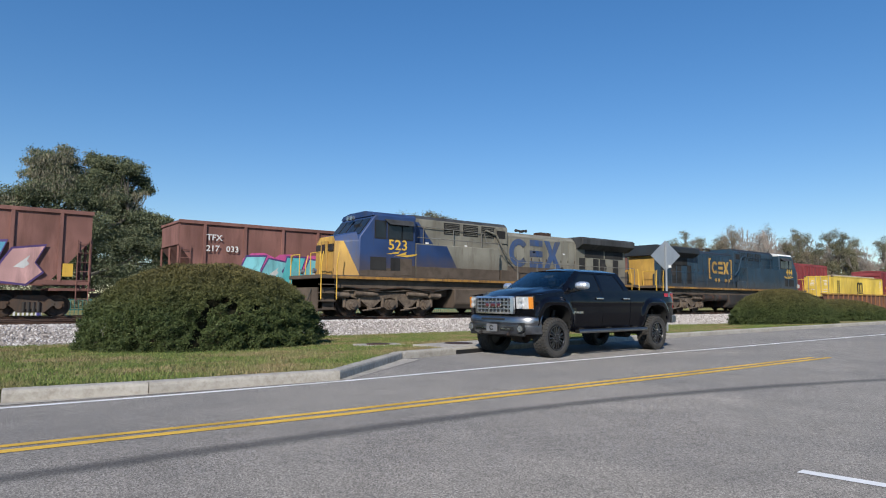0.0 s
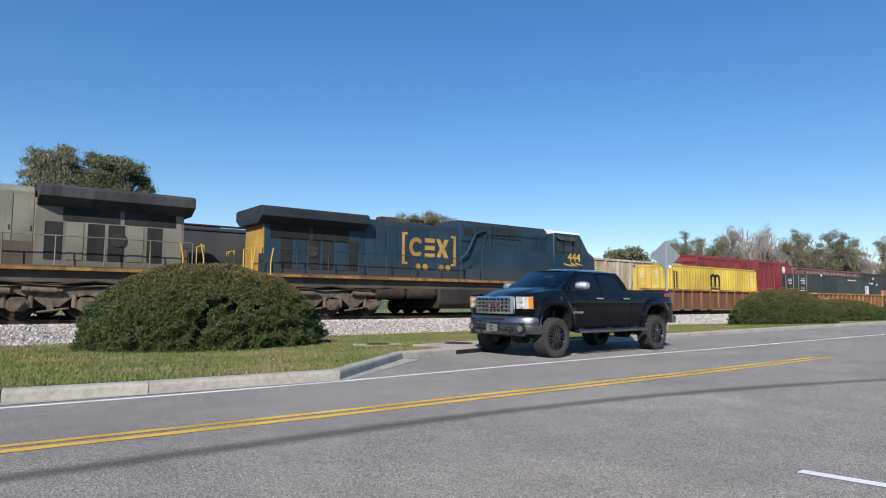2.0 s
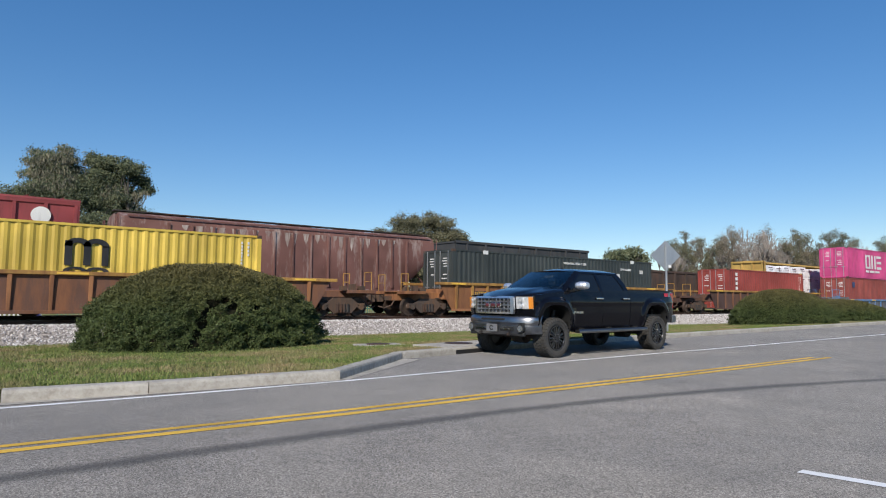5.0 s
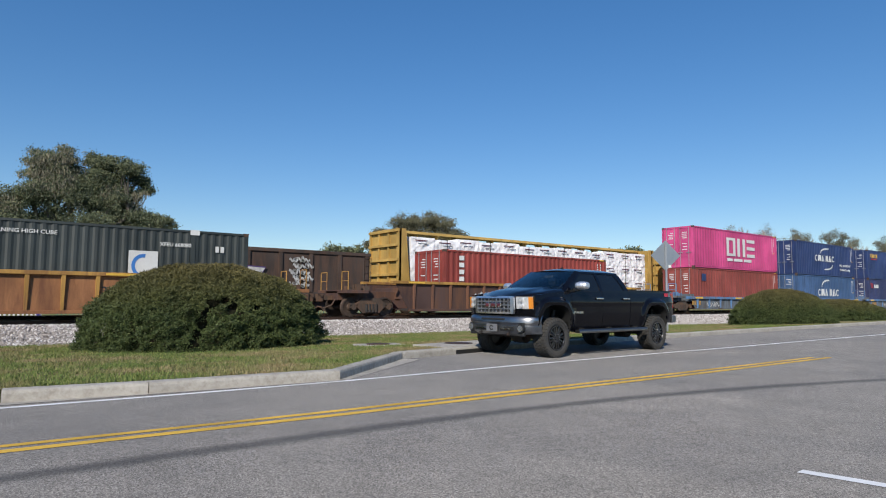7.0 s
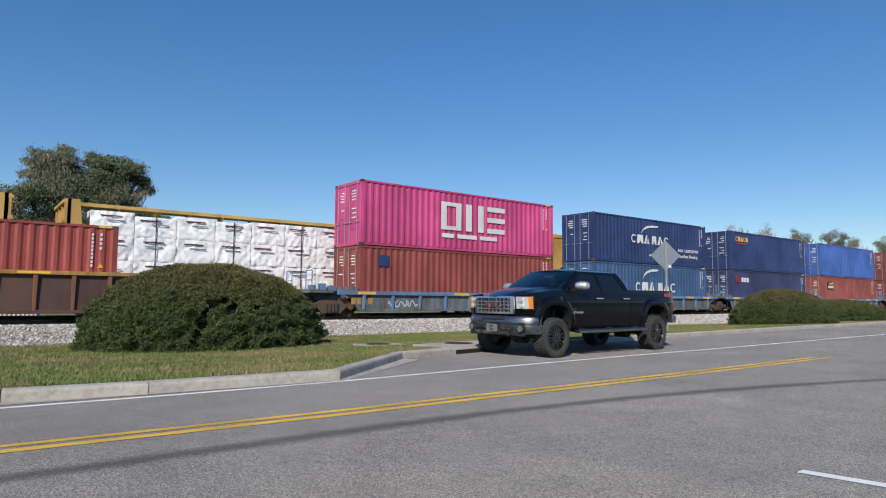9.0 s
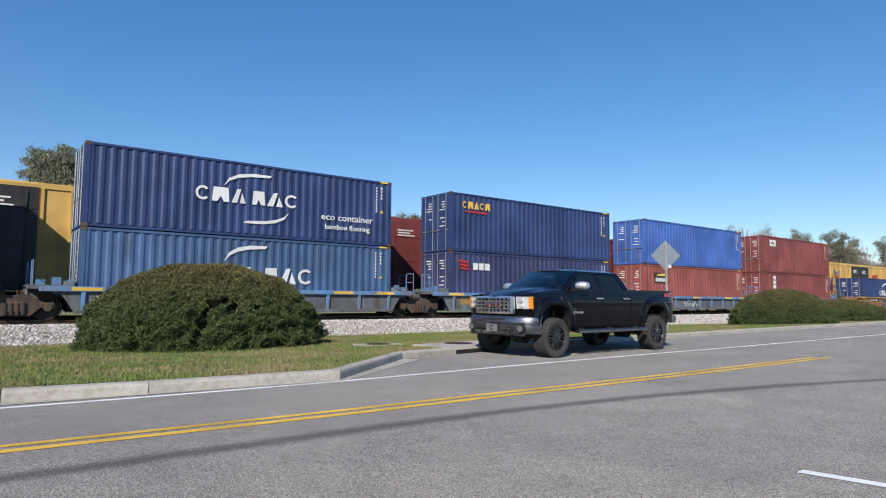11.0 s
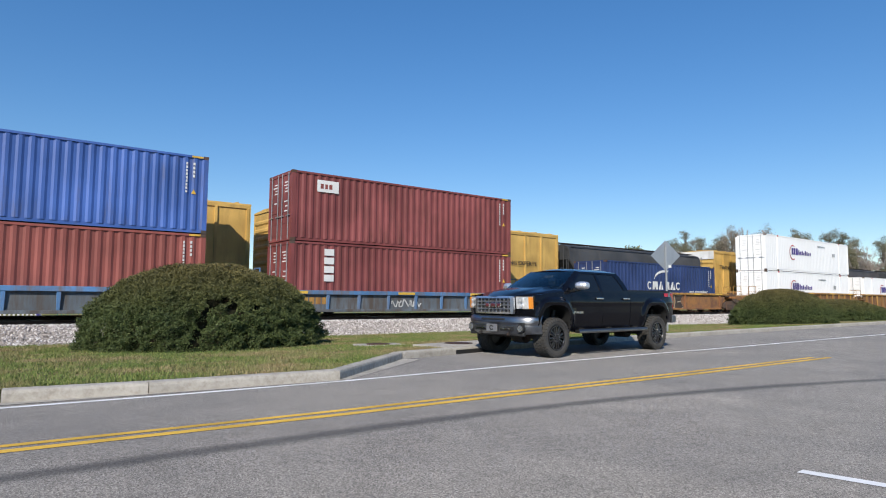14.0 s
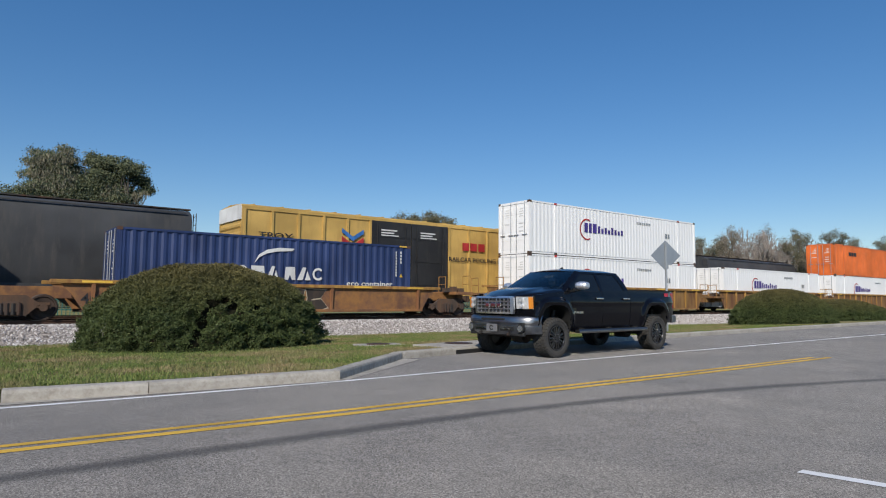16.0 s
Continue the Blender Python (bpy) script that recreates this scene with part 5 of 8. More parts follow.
M["satin"] = paint("satin_chrome", (0.88, 0.88, 0.9), 0.38, 0.85, (0.7, 0.7, 0.7), 0.15, bump=0, fade=0.05)
M["bumper"] = paint("dull_chrome_bumper", (0.34, 0.345, 0.36), 0.32, 1.0, (0.2, 0.195, 0.19), 0.35, bump=0)
M["rubber"] = paint("tyre_rubber", (0.036, 0.035, 0.033), 0.85, 0, (0.075, 0.068, 0.06), 0.4, streak=False, scale=9)
M["rim"] = paint("black_rim", (0.005, 0.005, 0.006), 0.35, 0, (0.012, 0.012, 0.012), 0.2, bump=0, coat=0.1)
M["lens"] = paint("headlight_lens", (0.38, 0.4, 0.41), 0.22, 0.7, (0.5, 0.5, 0.5), 0.2, bump=0, coat=1.0)
M["amber"] = paint("amber_lens", (0.85, 0.3, 0.03), 0.15, 0, (0.6, 0.2, 0.02), 0.2, bump=0, coat=1.0)
M["taillight"] = paint("red_lens", (0.35, 0.012, 0.015), 0.12, 0, (0.2, 0.01, 0.01), 0.2, bump=0, coat=1.0)
M["trim"] = paint("black_plastic_trim", (0.012, 0.012, 0.012), 0.6)
M["seat_cloth"] = paint("grey_seat_cloth", (0.06, 0.058, 0.055), 0.9)
M["badge_red"] = paint("dark_red_badge", (0.11, 0.02, 0.022), 0.4)
M["grille_dark"] = paint("dark_grille_mesh", (0.01, 0.01, 0.011), 0.5, 0.0, (0.05, 0.05, 0.05), 0.3, streak=False, scale=60)
M["grille_chrome"] = paint("grille_chrome", (0.86, 0.86, 0.88), 0.26, 0.95, (0.6, 0.6, 0.6), 0.15, bump=0, fade=0.05)
M["lamp_bowl"] = paint("silvered_lamp_bowl", (0.85, 0.87, 0.88), 0.3, 0.6, (0.4, 0.41, 0.42), 0.3, streak=False, scale=14, bump=0.0)
M["rim_lip"] = car_paint("black_rim_lip", (0.03, 0.03, 0.032), 0.25, 0.6, 0.6)
M["rim_spoke"] = car_paint("black_rim_spoke", (0.012, 0.012, 0.013), 0.25, 0.8)
M["sticker_red"] = paint("red_sticker", (0.5, 0.02, 0.05), 0.4)
M["plate"] = paint("grey_plate", (0.34, 0.34, 0.35), 0.4, 0.5)
glass = bpy.data.materials.new("tinted_glass")
glass.use_nodes = True
gb = glass.node_tree.nodes["Principled BSDF"]
gb.inputs["Base Color"].default_value = (0.008, 0.01, 0.012, 1)
gb.inputs["Roughness"].default_value = 0.03
gb.inputs["Specular IOR Level"].default_value = 0.4
M["tint"] = glass
wind = bpy.data.materials.new("windscreen_glass")
wind.use_nodes = True
wb_ = wind.node_tree.nodes["Principled BSDF"]
wb_.inputs["Base Color"].default_value = (0.5, 0.6, 0.6, 1)
wb_.inputs["Roughness"].default_value = 0.02
wb_.inputs["Transmission Weight"].default_value = 1.0
wb_.inputs["IOR"].default_value = 1.45
M["windscreen"] = wind


def tyre_shape(R, w):
    s = Shape()
    s.spin_y([(-w * 0.42, R * 0.6), (-w * 0.5, R * 0.72), (-w * 0.5, R * 0.88), (-w * 0.44, R * 0.965), (w * 0.44, R * 0.965), (w * 0.5, R * 0.88), (w * 0.5, R * 0.72), (w * 0.42, R * 0.6)], 0, 0, 0, 40, caps=False)
    n = 34
    for i in range(n):
        for row, off in ((-0.36, 0), (-0.12, 0.5), (0.12, 0), (0.36, 0.5)):
            a = (i + off) / n * 2 * math.pi
            t, u = Vector((-math.sin(a), 0, math.cos(a))), Vector((math.cos(a), 0, math.sin(a)))
            q = []
            for r in (R * 0.955, R):
                for ds, dy in ((-0.028, -0.03), (0.028, -0.036), (0.028, 0.036), (-0.028, 0.03)):
                    q.append(u * r + t * ds + Vector((0, row * w + dy, 0)))
            s.add(q, [(0, 1, 2, 3), (4, 7, 6, 5), (0, 4, 5, 1), (1, 5, 6, 2), (2, 6, 7, 3), (3, 7, 4, 0)])
        a = i / n * 2 * math.pi
        for sy in (-1, 1):
            t, u = Vector((-math.sin(a), 0, math.cos(a))), Vector((math.cos(a), 0, math.sin(a)))
            q = [u * r + t * d + Vector((0, sy * yy, 0)) for r, yy in ((R * 0.84, w * 0.5), (R * 0.97, w * 0.46)) for d in (-0.022, 0.022)] + [u * r + t * d + Vector((0, sy * (yy + 0.014), 0)) for r, yy in ((R * 0.84, w * 0.5), (R * 0.97, w * 0.46)) for d in (-0.022, 0.022)]
            s.add(q, [(4, 5, 7, 6), (0, 1, 5, 4), (2, 3, 7, 6), (0, 2, 6, 4), (1, 3, 7, 5)])
    return s


def grid_part(name, pts, material, parent, label="", thick=0.0, toward=(0, 0, 0), flip=False):
    """A curved sheet from rows of points, given depth by a second skin moved by toward."""
    s = Shape()
    n, m = len(pts), len(pts[0])
    s.v = [tuple(p) for row in pts for p in row]
    s.f = [(i * m + j, i * m + j + 1, (i + 1) * m + j + 1, (i + 1) * m + j) for i in range(n - 1) for j in range(m - 1)]
    if thick:
        k = n * m
        d = Vector(toward) * thick
        s.v += [tuple(Vector(p) + d) for row in pts for p in row]
        s.f += [(k + i * m + j, k + (i + 1) * m + j, k + (i + 1) * m + j + 1, k + i * m + j + 1) for i in range(n - 1) for j in range(m - 1)]
        rim = [(0, j) for j in range(m)] + [(i, m - 1) for i in range(1, n)] + [(n - 1, j) for j in range(m - 2, -1, -1)] + [(i, 0) for i in range(n - 2, 0, -1)]
        q = [i * m + j for i, j in rim]
        s.f += [(q[i], q[(i + 1) % len(q)], k + q[(i + 1) % len(q)], k + q[i]) for i in range(len(q))]
    return part(name, s, material, parent, label, smooth=True)


def steps(a, b, n):
    return [a + (b - a) * i / n for i in range(n + 1)]


# parts of the front end, set back together
NOSE_PARTS = ("grille_mesh", "grille_frame", "grille_bar", "badge_emblem", "headlight", "front_bumper", "front_plate", "nose_panel", "air_dam")


def pickup():
    t = thing("pickup_truck", "lifted black crew cab pickup parked beside the kerb", "pickup truck")
    WB, R, TW = 3.82, 0.415, 0.33
    RX = 4.72
    AH, AW = 0.68, 0.525       # wheel arch height over the axle, half width
    black = M["truck_black"]

    def smooth01(v):
        v = min(1, max(0, v))
        return v * v * (3 - 2 * v)

    def arch_gap(x, z, cx):
        """Below 1 inside the squared wheel arch."""
        return (abs((x - cx) / AW) ** 2.9 + max(0, (z - 0.42) / AH) ** 2.9) ** (1 / 2.9)

    def low_edge(x):
        z = 0.585 if x < 3.9 else 0.66
        if x < -0.3:
            z = 0.86
        for cx in (0.0, WB):
            u = abs((x - cx) / AW)
            if u < 1:
                z = max(z if cx or x > 0 else 0.0, 0.42 + AH * (1 - u ** 2.9) ** (1 / 2.9))
        return z

    def half(x, z):
        """Half width of the pressed body side: shoulder, waist crease, tuck-in at the sill, flared arches, tapered nose."""
        y = 0.965 - 0.035 * smooth01((z - 1.2) / 0.24) - 0.045 * smooth01((0.92 - z) / 0.36) + 0.012 * smooth01((z - 1.1) / 0.05) * smooth01((1.22 - z) / 0.08)
        for cx in (0.0, WB):
            g = arch_gap(x, z, cx)
            y += 0.052 * smooth01((1.26 - g) / 0.12) * smooth01((z - 0.5) / 0.2)
        if x < -0.3:
            y -= 0.34 * ((-0.3 - x) / 0.5) ** 2.6 * 0.32
        if x > 4.4:
            y -= 0.05 * ((x - 4.4) / 0.32) ** 2
        return y

    def top_edge(x):
        if x < 0.56:
            return 1.275 + 0.105 * smooth01((x + 0.9) / 1.2)
        return 1.385 + 0.02 * (x - 0.56) if x < 2.74 else 1.432

    def side(name, x0, x1, sy, n, label=""):
        xs = sorted(set(steps(x0, x1, n) + [c for c in (-AW + 0.004, AW - 0.004, WB - AW + 0.004, WB + AW - 0.004, -AW * 0.97, AW * 0.97, WB - AW * 0.97, WB + AW * 0.97) if x0 < c < x1]))
        rows = []
        for v in range(19):
            rows.append([])
            for x in xs:
                z = low_edge(x) + (top_edge(x) - low_edge(x)) * v / 18
                rows[-1].append((x, sy * half(x, z), z))
        return grid_part(name, rows, black, t, label, 0.045, (0, -sy, 0))

    for sy in (-1, 1):
        side("front_fender", -0.635, 0.555, sy, 44)
        d1 = side("front_door", 0.57, 1.66, sy, 14)
        d2 = side("rear_door", 1.674, 2.735, sy, 14)
        side("bed_side", 2.752, RX, sy, 60)
        for d, hx in ((d1, 1.42), (d2, 2.44)):
            hw = half(hx, 1.24)
            part("handle", Shape().box(hx - 0.02, hx + 0.24, *sorted((sy * (hw + 0.012), sy * (hw + 0.045))), 1.222, 1.262), M["chrome"], d, "chrome door handle", bevel=0.012)
            part("handle_cup", Shape().box(hx + 0.02, hx + 0.2, *sorted((sy * (hw - 0.01), sy * (hw + 0.006))), 1.19, 1.235), M["trim"], d, bevel=0.01)
        part("bed_rail", Shape().box(2.76, RX - 0.03, *sorted((sy * 0.84, sy * 0.935)), 1.434, 1.452), M["trim"], t, bevel=0.007)
        part("rocker", Shape().along_x([(sy * 0.86, 0.53), (sy * 0.915, 0.54), (sy * 0.918, 0.6), (sy * 0.86, 0.6)], 0.5, 3.3), black, t)
        tl = part("tail_light", Shape().along_y([(RX - 0.13, 1.03), (RX + 0.02, 1.0), (RX + 0.03, 1.2), (RX + 0.012, 1.4), (RX - 0.1, 1.4), (RX - 0.14, 1.25)], *sorted((sy * 0.84, sy * 0.925))), M["taillight"], t, "red tail light", bevel=0.02)
        for cx in (0.0, WB):
            lip, a, b = Shape(), [], []
            for i in range(25):
                th = math.pi * i / 24
                c, s_ = math.cos(th), math.sin(th)
                x = cx + AW * math.copysign(abs(c) ** (2 / 2.9), c)
                z = max(0.5, 0.42 + AH * abs(s_) ** (2 / 2.9))
                a.append((x, sy * (half(x, z) + 0.004), z))
                b.append((cx + (x - cx) * 0.985, sy * 0.62, z - 0.01))
            grid_part("arch_liner", [a, b], M["trim"], t)
    # bonnet with a raised centre
    rows = []
    for u in steps(0, 1, 26):
        x0 = -0.85 + 1.27 * u
        w = 0.60 + 0.325 * smooth01(u / 0.38)
        row = []
        for k in range(-14, 15):
            q = k / 14
            x = x0 + (0.15 * abs(q) ** 2.4 * (1 - u) - 0.12 * (1 - abs(q) ** 2) * u + 0.08 * u)
            z = 1.27 + 0.165 * smooth01(0.12 + u * 0.88) ** 0.8 - 0.045 * (1 - u) ** 4 + 0.04 * (1 - abs(q) ** 2.2) + 0.02 * smooth01((0.62 - abs(q)) / 0.1) * min(1, u * 3)
            if abs(q) > 0.9:
                z -= 0.05 * ((abs(q) - 0.9) / 0.1) ** 1.5
            row.append((x, q * w, z))
        rows.append(row)
    grid_part("bonnet", rows, black, t, thick=0.05, toward=(0, 0, -1))
    part("cowl", Shape().box(0.36, 0.56, -0.86, 0.86, 1.36, 1.425), M["trim"], t, bevel=0.01)
    for y0, y1 in ((-0.62, -0.02), (0.02, 0.62)):
        part("wiper", Shape().pipe([(0.36, y0, 1.44), (0.32, (y0 + y1) / 2, 1.475), (0.34, y1, 1.455)], 0.009, 5), M["trim"], t)

    # nose: painted surround that wraps round to the wings
    def nose_x(y, lean=0.0):
        return -0.845 + 0.15 * (abs(y) / 0.95) ** 2.6 + lean

    ys = [k / 20 * 0.945 for k in range(-20, 21)]
    grid_part("nose_panel", [[(nose_x(y, 0.02 - 0.03 * v), y, 0.86 + 0.42 * v) for y in ys] for v in steps(0, 1, 4)], black, t, thick=0.05, toward=(1, 0, 0))
    gw = 0.5
    part("grille_mesh", Shape().box(-0.868, -0.84, -gw, gw, 0.93, 1.24), M["grille_dark"], t, "dark grille mesh")
    ring = Shape()
    outer = [(-gw - 0.05, 0.905), (gw + 0.05, 0.905), (gw + 0.065, 0.95), (gw + 0.065, 1.24), (gw + 0.03, 1.275), (-gw - 0.03, 1.275), (-gw - 0.065, 1.24), (-gw - 0.065, 0.95)]
    inner = [(-gw + 0.01, 0.94), (gw - 0.01, 0.94), (gw, 0.955), (gw, 1.215), (gw - 0.015, 1.23), (-gw + 0.015, 1.23), (-gw, 1.215), (-gw, 0.955)]
    n = len(outer)
    ring.add([(-0.9, y, z) for y, z in outer] + [(-0.915, y * 0.98, z * 0.995 + 0.005) for y, z in inner] + [(-0.84, y, z) for y, z in outer] + [(-0.86, y, z) for y, z in inner],
             [(i, (i + 1) % n, n + (i + 1) % n, n + i) for i in range(n)] + [(2 * n + i, 2 * n + (i + 1) % n, (i + 1) % n, i) for i in range(n)] + [(n + i, n + (i + 1) % n, 3 * n + (i + 1) % n, 3 * n + i) for i in range(n)])
    part("grille_frame", ring, M["grille_chrome"], t, "chrome grille surround")
    for z in (1.01, 1.085, 1.16):
        part("grille_bar", Shape().along_y([(-0.905, z - 0.006), (-0.89, z - 0.014), (-0.865, z - 0.012), (-0.865, z + 0.012), (-0.89, z + 0.014), (-0.905, z + 0.006)], -gw + 0.005, gw - 0.005), M["grille_chrome"], t)
    for y in (-0.4, -0.285, -0.17, -0.057, 0.057, 0.17, 0.285, 0.4):
        part("grille_bar", Shape().box(-0.888, -0.865, y - 0.007, y + 0.007, 0.94, 1.23), M["grille_chrome"], t)
    for y, w in ((0.17, 0.06), (0.0, 0.075), (-0.17, 0.06)):
        bd = part("badge_emblem", Shape().box(-0.925, -0.9, y - w, y + w, 1.045, 1.135), M["chrome"], t, "red block badge with a chrome edge", bevel=0.012)
        part("badge_face", Shape().box(-0.93, -0.924, y - w + 0.014, y + w - 0.014, 1.058, 1.122), M["badge_red"], bd)
    for sy in (-1, 1):
        def lamp_patch(y0, y1, z0, z1, out, k=8):
            return [[(nose_x(y, -out - 0.03 * (z - 0.86) / 0.42 + 0.02), sy * y, z) for y in steps(y0, y1, k)] for z in steps(z0, z1, 4)]
        hl = grid_part("headlight", lamp_patch(0.575, 0.94, 1.012, 1.262, 0.012), M["lamp_bowl"], t, "clear stacked headlight", 0.05, (1, 0, 0))
        for z in (1.08, 1.195):
            part("reflector", Shape().rod((-0.8, sy * 0.71, z), (-0.845, sy * 0.71, z), 0.03, 18, 0.052), M["lamp_bowl"], hl, "round lamp reflector", smooth=True)
            part("bulb_cap", Shape().rod((-0.8, sy * 0.71, z), (-0.852, sy * 0.71, z), 0.018, 10), M["letter"], hl)
        grid_part("turn_signal", lamp_patch(0.855, 0.942, 1.02, 1.255, 0.022, 5), M["amber"], hl, "amber turn signal lens", 0.02, (1, 0, 0))
    # front bumper, wrapped round the corners
    secs = []
    for y, x in ((-0.985, -0.5), (-0.975, -0.6), (-0.93, -0.7), (-0.85, -0.78), (-0.73, -0.845), (-0.55, -0.9), (-0.3, -0.925), (0.0, -0.93), (0.3, -0.925), (0.55, -0.9), (0.73, -0.845), (0.85, -0.78), (0.93, -0.7), (0.975, -0.6), (0.985, -0.5)):
        drop = 0.03 * (1 - (abs(y) / 0.99) ** 2)
        secs.append([(x + 0.14, y * 0.95, 0.49), (x + 0.05, y * 0.985, 0.505 - drop), (x + 0.012, y, 0.56), (x + 0.004, y, 0.66), (x + 0.03, y * 0.985, 0.675), (x + 0.02, y * 0.985, 0.705), (x - 0.004, y, 0.73), (x, y, 0.79), (x + 0.02, y * 0.995, 0.84), (x + 0.06, y * 0.98, 0.868), (x + 0.17, y * 0.93, 0.87)])
    bp = Shape()
    k = len(secs[0])
    bp.add([p for s in secs for p in s], [(i * k + j, i * k + j + 1, (i + 1) * k + j + 1, (i + 1) * k + j) for i in range(len(secs) - 1) for j in range(k - 1)])
    bm_ = part("front_bumper", bp, M["bumper"], t, "dull chrome front bumper", smooth=True)
    for y0, y1, z0, z1, dx in ((-0.34, 0.34, 0.775, 0.815, 0.0), (0.2, 0.56, 0.55, 0.645, 0.012), (-0.56, -0.2, 0.55, 0.645, 0.012)):
        it = part("air_intake", Shape().box(-0.94 + abs(y0 + y1) * 0.03, -0.87, y0, y1, z0, z1), M["trim"], bm_, bevel=0.01)
        if z0 < 0.7:
            part("intake_bar", Shape().box(-0.937, -0.92, y0 + 0.04, y1 - 0.04, 0.588, 0.606), M["chrome"], it)
    for sy in (-1, 1):
        fg = part("fog_light", Shape().rod((-0.76, sy * 0.725, 0.61), (-0.868, sy * 0.73, 0.61), 0.088, 20), M["trim"], bm_, "round fog lamp")
        part("fog_lens", Shape().rod((-0.86, sy * 0.73, 0.61), (-0.88, sy * 0.73, 0.61), 0.066, 20), M["lens"], fg, smooth=True)
        part("tow_hook", Shape().box(-0.93, -0.85, *sorted((sy * 0.4, sy * 0.44)), 0.46, 0.52), M["steel_dark"], bm_, bevel=0.01)
    part("air_dam", Shape().box(-0.84, -0.76, -0.8, 0.8, 0.45, 0.53), M["trim"], t, bevel=0.02)
    plate = part("front_plate", Shape().box(-0.965, -0.94, -0.155, 0.155, 0.535, 0.69), M["plate"], t, "grey front plate with a dark round mark", bevel=0.004)
    pm = Shape()
    for i in range(18):
        a, b = radians(20 + i * 17), radians(20 + (i + 1) * 17)
        pm.add([(-0.967, -0.062 * math.cos(a), 0.612 + 0.055 * math.sin(a)), (-0.967, -0.062 * math.cos(b), 0.612 + 0.055 * math.sin(b)), (-0.967, -0.036 * math.cos(b), 0.612 + 0.03 * math.sin(b)), (-0.967, -0.036 * math.cos(a), 0.612 + 0.03 * math.sin(a))], [(0, 1, 2, 3)])
    part("mark", pm, M["black"], plate)
    # greenhouse: curved glass between painted pillars
    Z0, Z1 = 1.39, 1.845

    def tumble(v):
        return 0.925 - 0.235 * max(0, v) ** 1.25

    def xa(v):
        return 0.40 + 0.74 * v - 0.03 * math.sin(math.pi * v)

    def xc(v):
        return 2.73 - 0.16 * max(0, v) ** 1.6

    def cab_pt(x, v, sy, inset=0.0):
        return (x, sy * (tumble(v) - inset), Z0 + (Z1 - Z0) * v)

    def cab_patch(name, left, right, v0, v1, sy, inset, mat, label="", n=8):
        rows = [[cab_pt(left(v) + (right(v) - left(v)) * i / n, v, sy, inset) for i in range(n + 1)] for v in steps(v0, v1, 8)]
        return grid_part(name, rows, mat, t, label, 0.02, (0, -sy, 0))

    for sy in (-1, 1):
        cab_patch("pillar", lambda v: 1.625 + 0.03 * v, lambda v: 1.735 + 0.02 * v, 0.0, 0.92, sy, 0.002, black)
        cab_patch("pillar", lambda v: xc(v) - 0.16 - 0.05 * v, xc, -0.02, 1.0, sy, 0.0, black)
        cab_patch("roof_rail", lambda v: xa(v), lambda v: xc(v), 0.9, 1.0, sy, 0.0, black, n=16)
        cab_patch("window_sill", lambda v: 0.56, lambda v: 2.735, -0.05, 0.035, sy, -0.004, M["trim"], n=4)
        cab_patch("side_window", lambda v: xa(v) + 0.09, lambda v: 1.63 + 0.03 * v, 0.02, 0.915, sy, 0.014, M["tint"], "dark tinted side window")
        cab_patch("side_window", lambda v: 1.73 + 0.02 * v, lambda v: xc(v) - 0.155 - 0.05 * v, 0.02, 0.915, sy, 0.014, M["tint"], "dark tinted side window")

    def screen(q, v):
        """Windscreen: q from -1 to 1 across, v up."""
        w = 0.86 - 0.2 * v
        return Vector((0.335 + 0.72 * v - 0.03 * math.sin(math.pi * v) - (0.15 - 0.06 * v) * (1 - q * q), q * w, Z0 + 0.03 + (Z1 - Z0 - 0.01) * v))

    ws = grid_part("windscreen", [[screen(q, v) for q in steps(-1, 1, 12)] for v in steps(0, 1, 8)], M["windscreen"], t, "pale tinted windscreen", 0.006, (1, 0, -0.5))
    ws.visible_shadow = False
    for sy in (-1, 1):
        grid_part("windscreen_pillar", [[screen(sy, v), Vector(cab_pt(xa(v) - 0.01, v, sy, -0.004)), Vector(cab_pt(xa(v) + 0.1, v, sy, 0.0))] for v in steps(0, 1, 10)], black, t, thick=0.02, toward=(0.6, -sy, 0))
    rows = []
    for q in steps(-1, 1, 20):
        row = []
        for u in steps(0, 1, 24):
            x0, x1 = screen(q, 1).x - 0.02, 2.585 - 0.03 * abs(q) ** 3
            w = 0.69 - 0.03 * (1 - u) ** 6
            z = Z1 - 0.012 + 0.085 * (1 - abs(q) ** 2.6) * (0.55 + 0.45 * smooth01(u / 0.25)) * (1 - 0.35 * smooth01((u - 0.85) / 0.15)) + 0.012 * smooth01(u / 0.1)
            row.append((x0 + (x1 - x0) * u, q * w, z))
        rows.append(row)
    grid_part("roof", rows, black, t, thick=0.03, toward=(0, 0, -1))
    grid_part("cab_back", [[(xc(v) - 0.02, q * (tumble(v) - 0.01), Z0 + (Z1 - Z0) * v) for q in steps(-1, 1, 8)] for v in steps(-1.6, 1.0, 8)], black, t, thick=0.03, toward=(-1, 0, 0))
    grid_part("rear_window", [[(xc(v) - 0.008, q * (tumble(v) - 0.16), Z0 + (Z1 - Z0) * v) for q in steps(-1, 1, 4)] for v in steps(0.1, 0.85, 4)], M["tint"], t)
    part("third_brake_light", Shape().box(2.565, 2.6, -0.16, 0.16, 1.845, 1.875), M["taillight"], t)
    # cabin
    part("dashboard", Shape().along_y([(0.45, 1.25), (0.98, 1.2), (0.98, 1.4), (0.8, 1.44), (0.5, 1.4)], -0.83, 0.83), M["seat_cloth"], t, bevel=0.02)
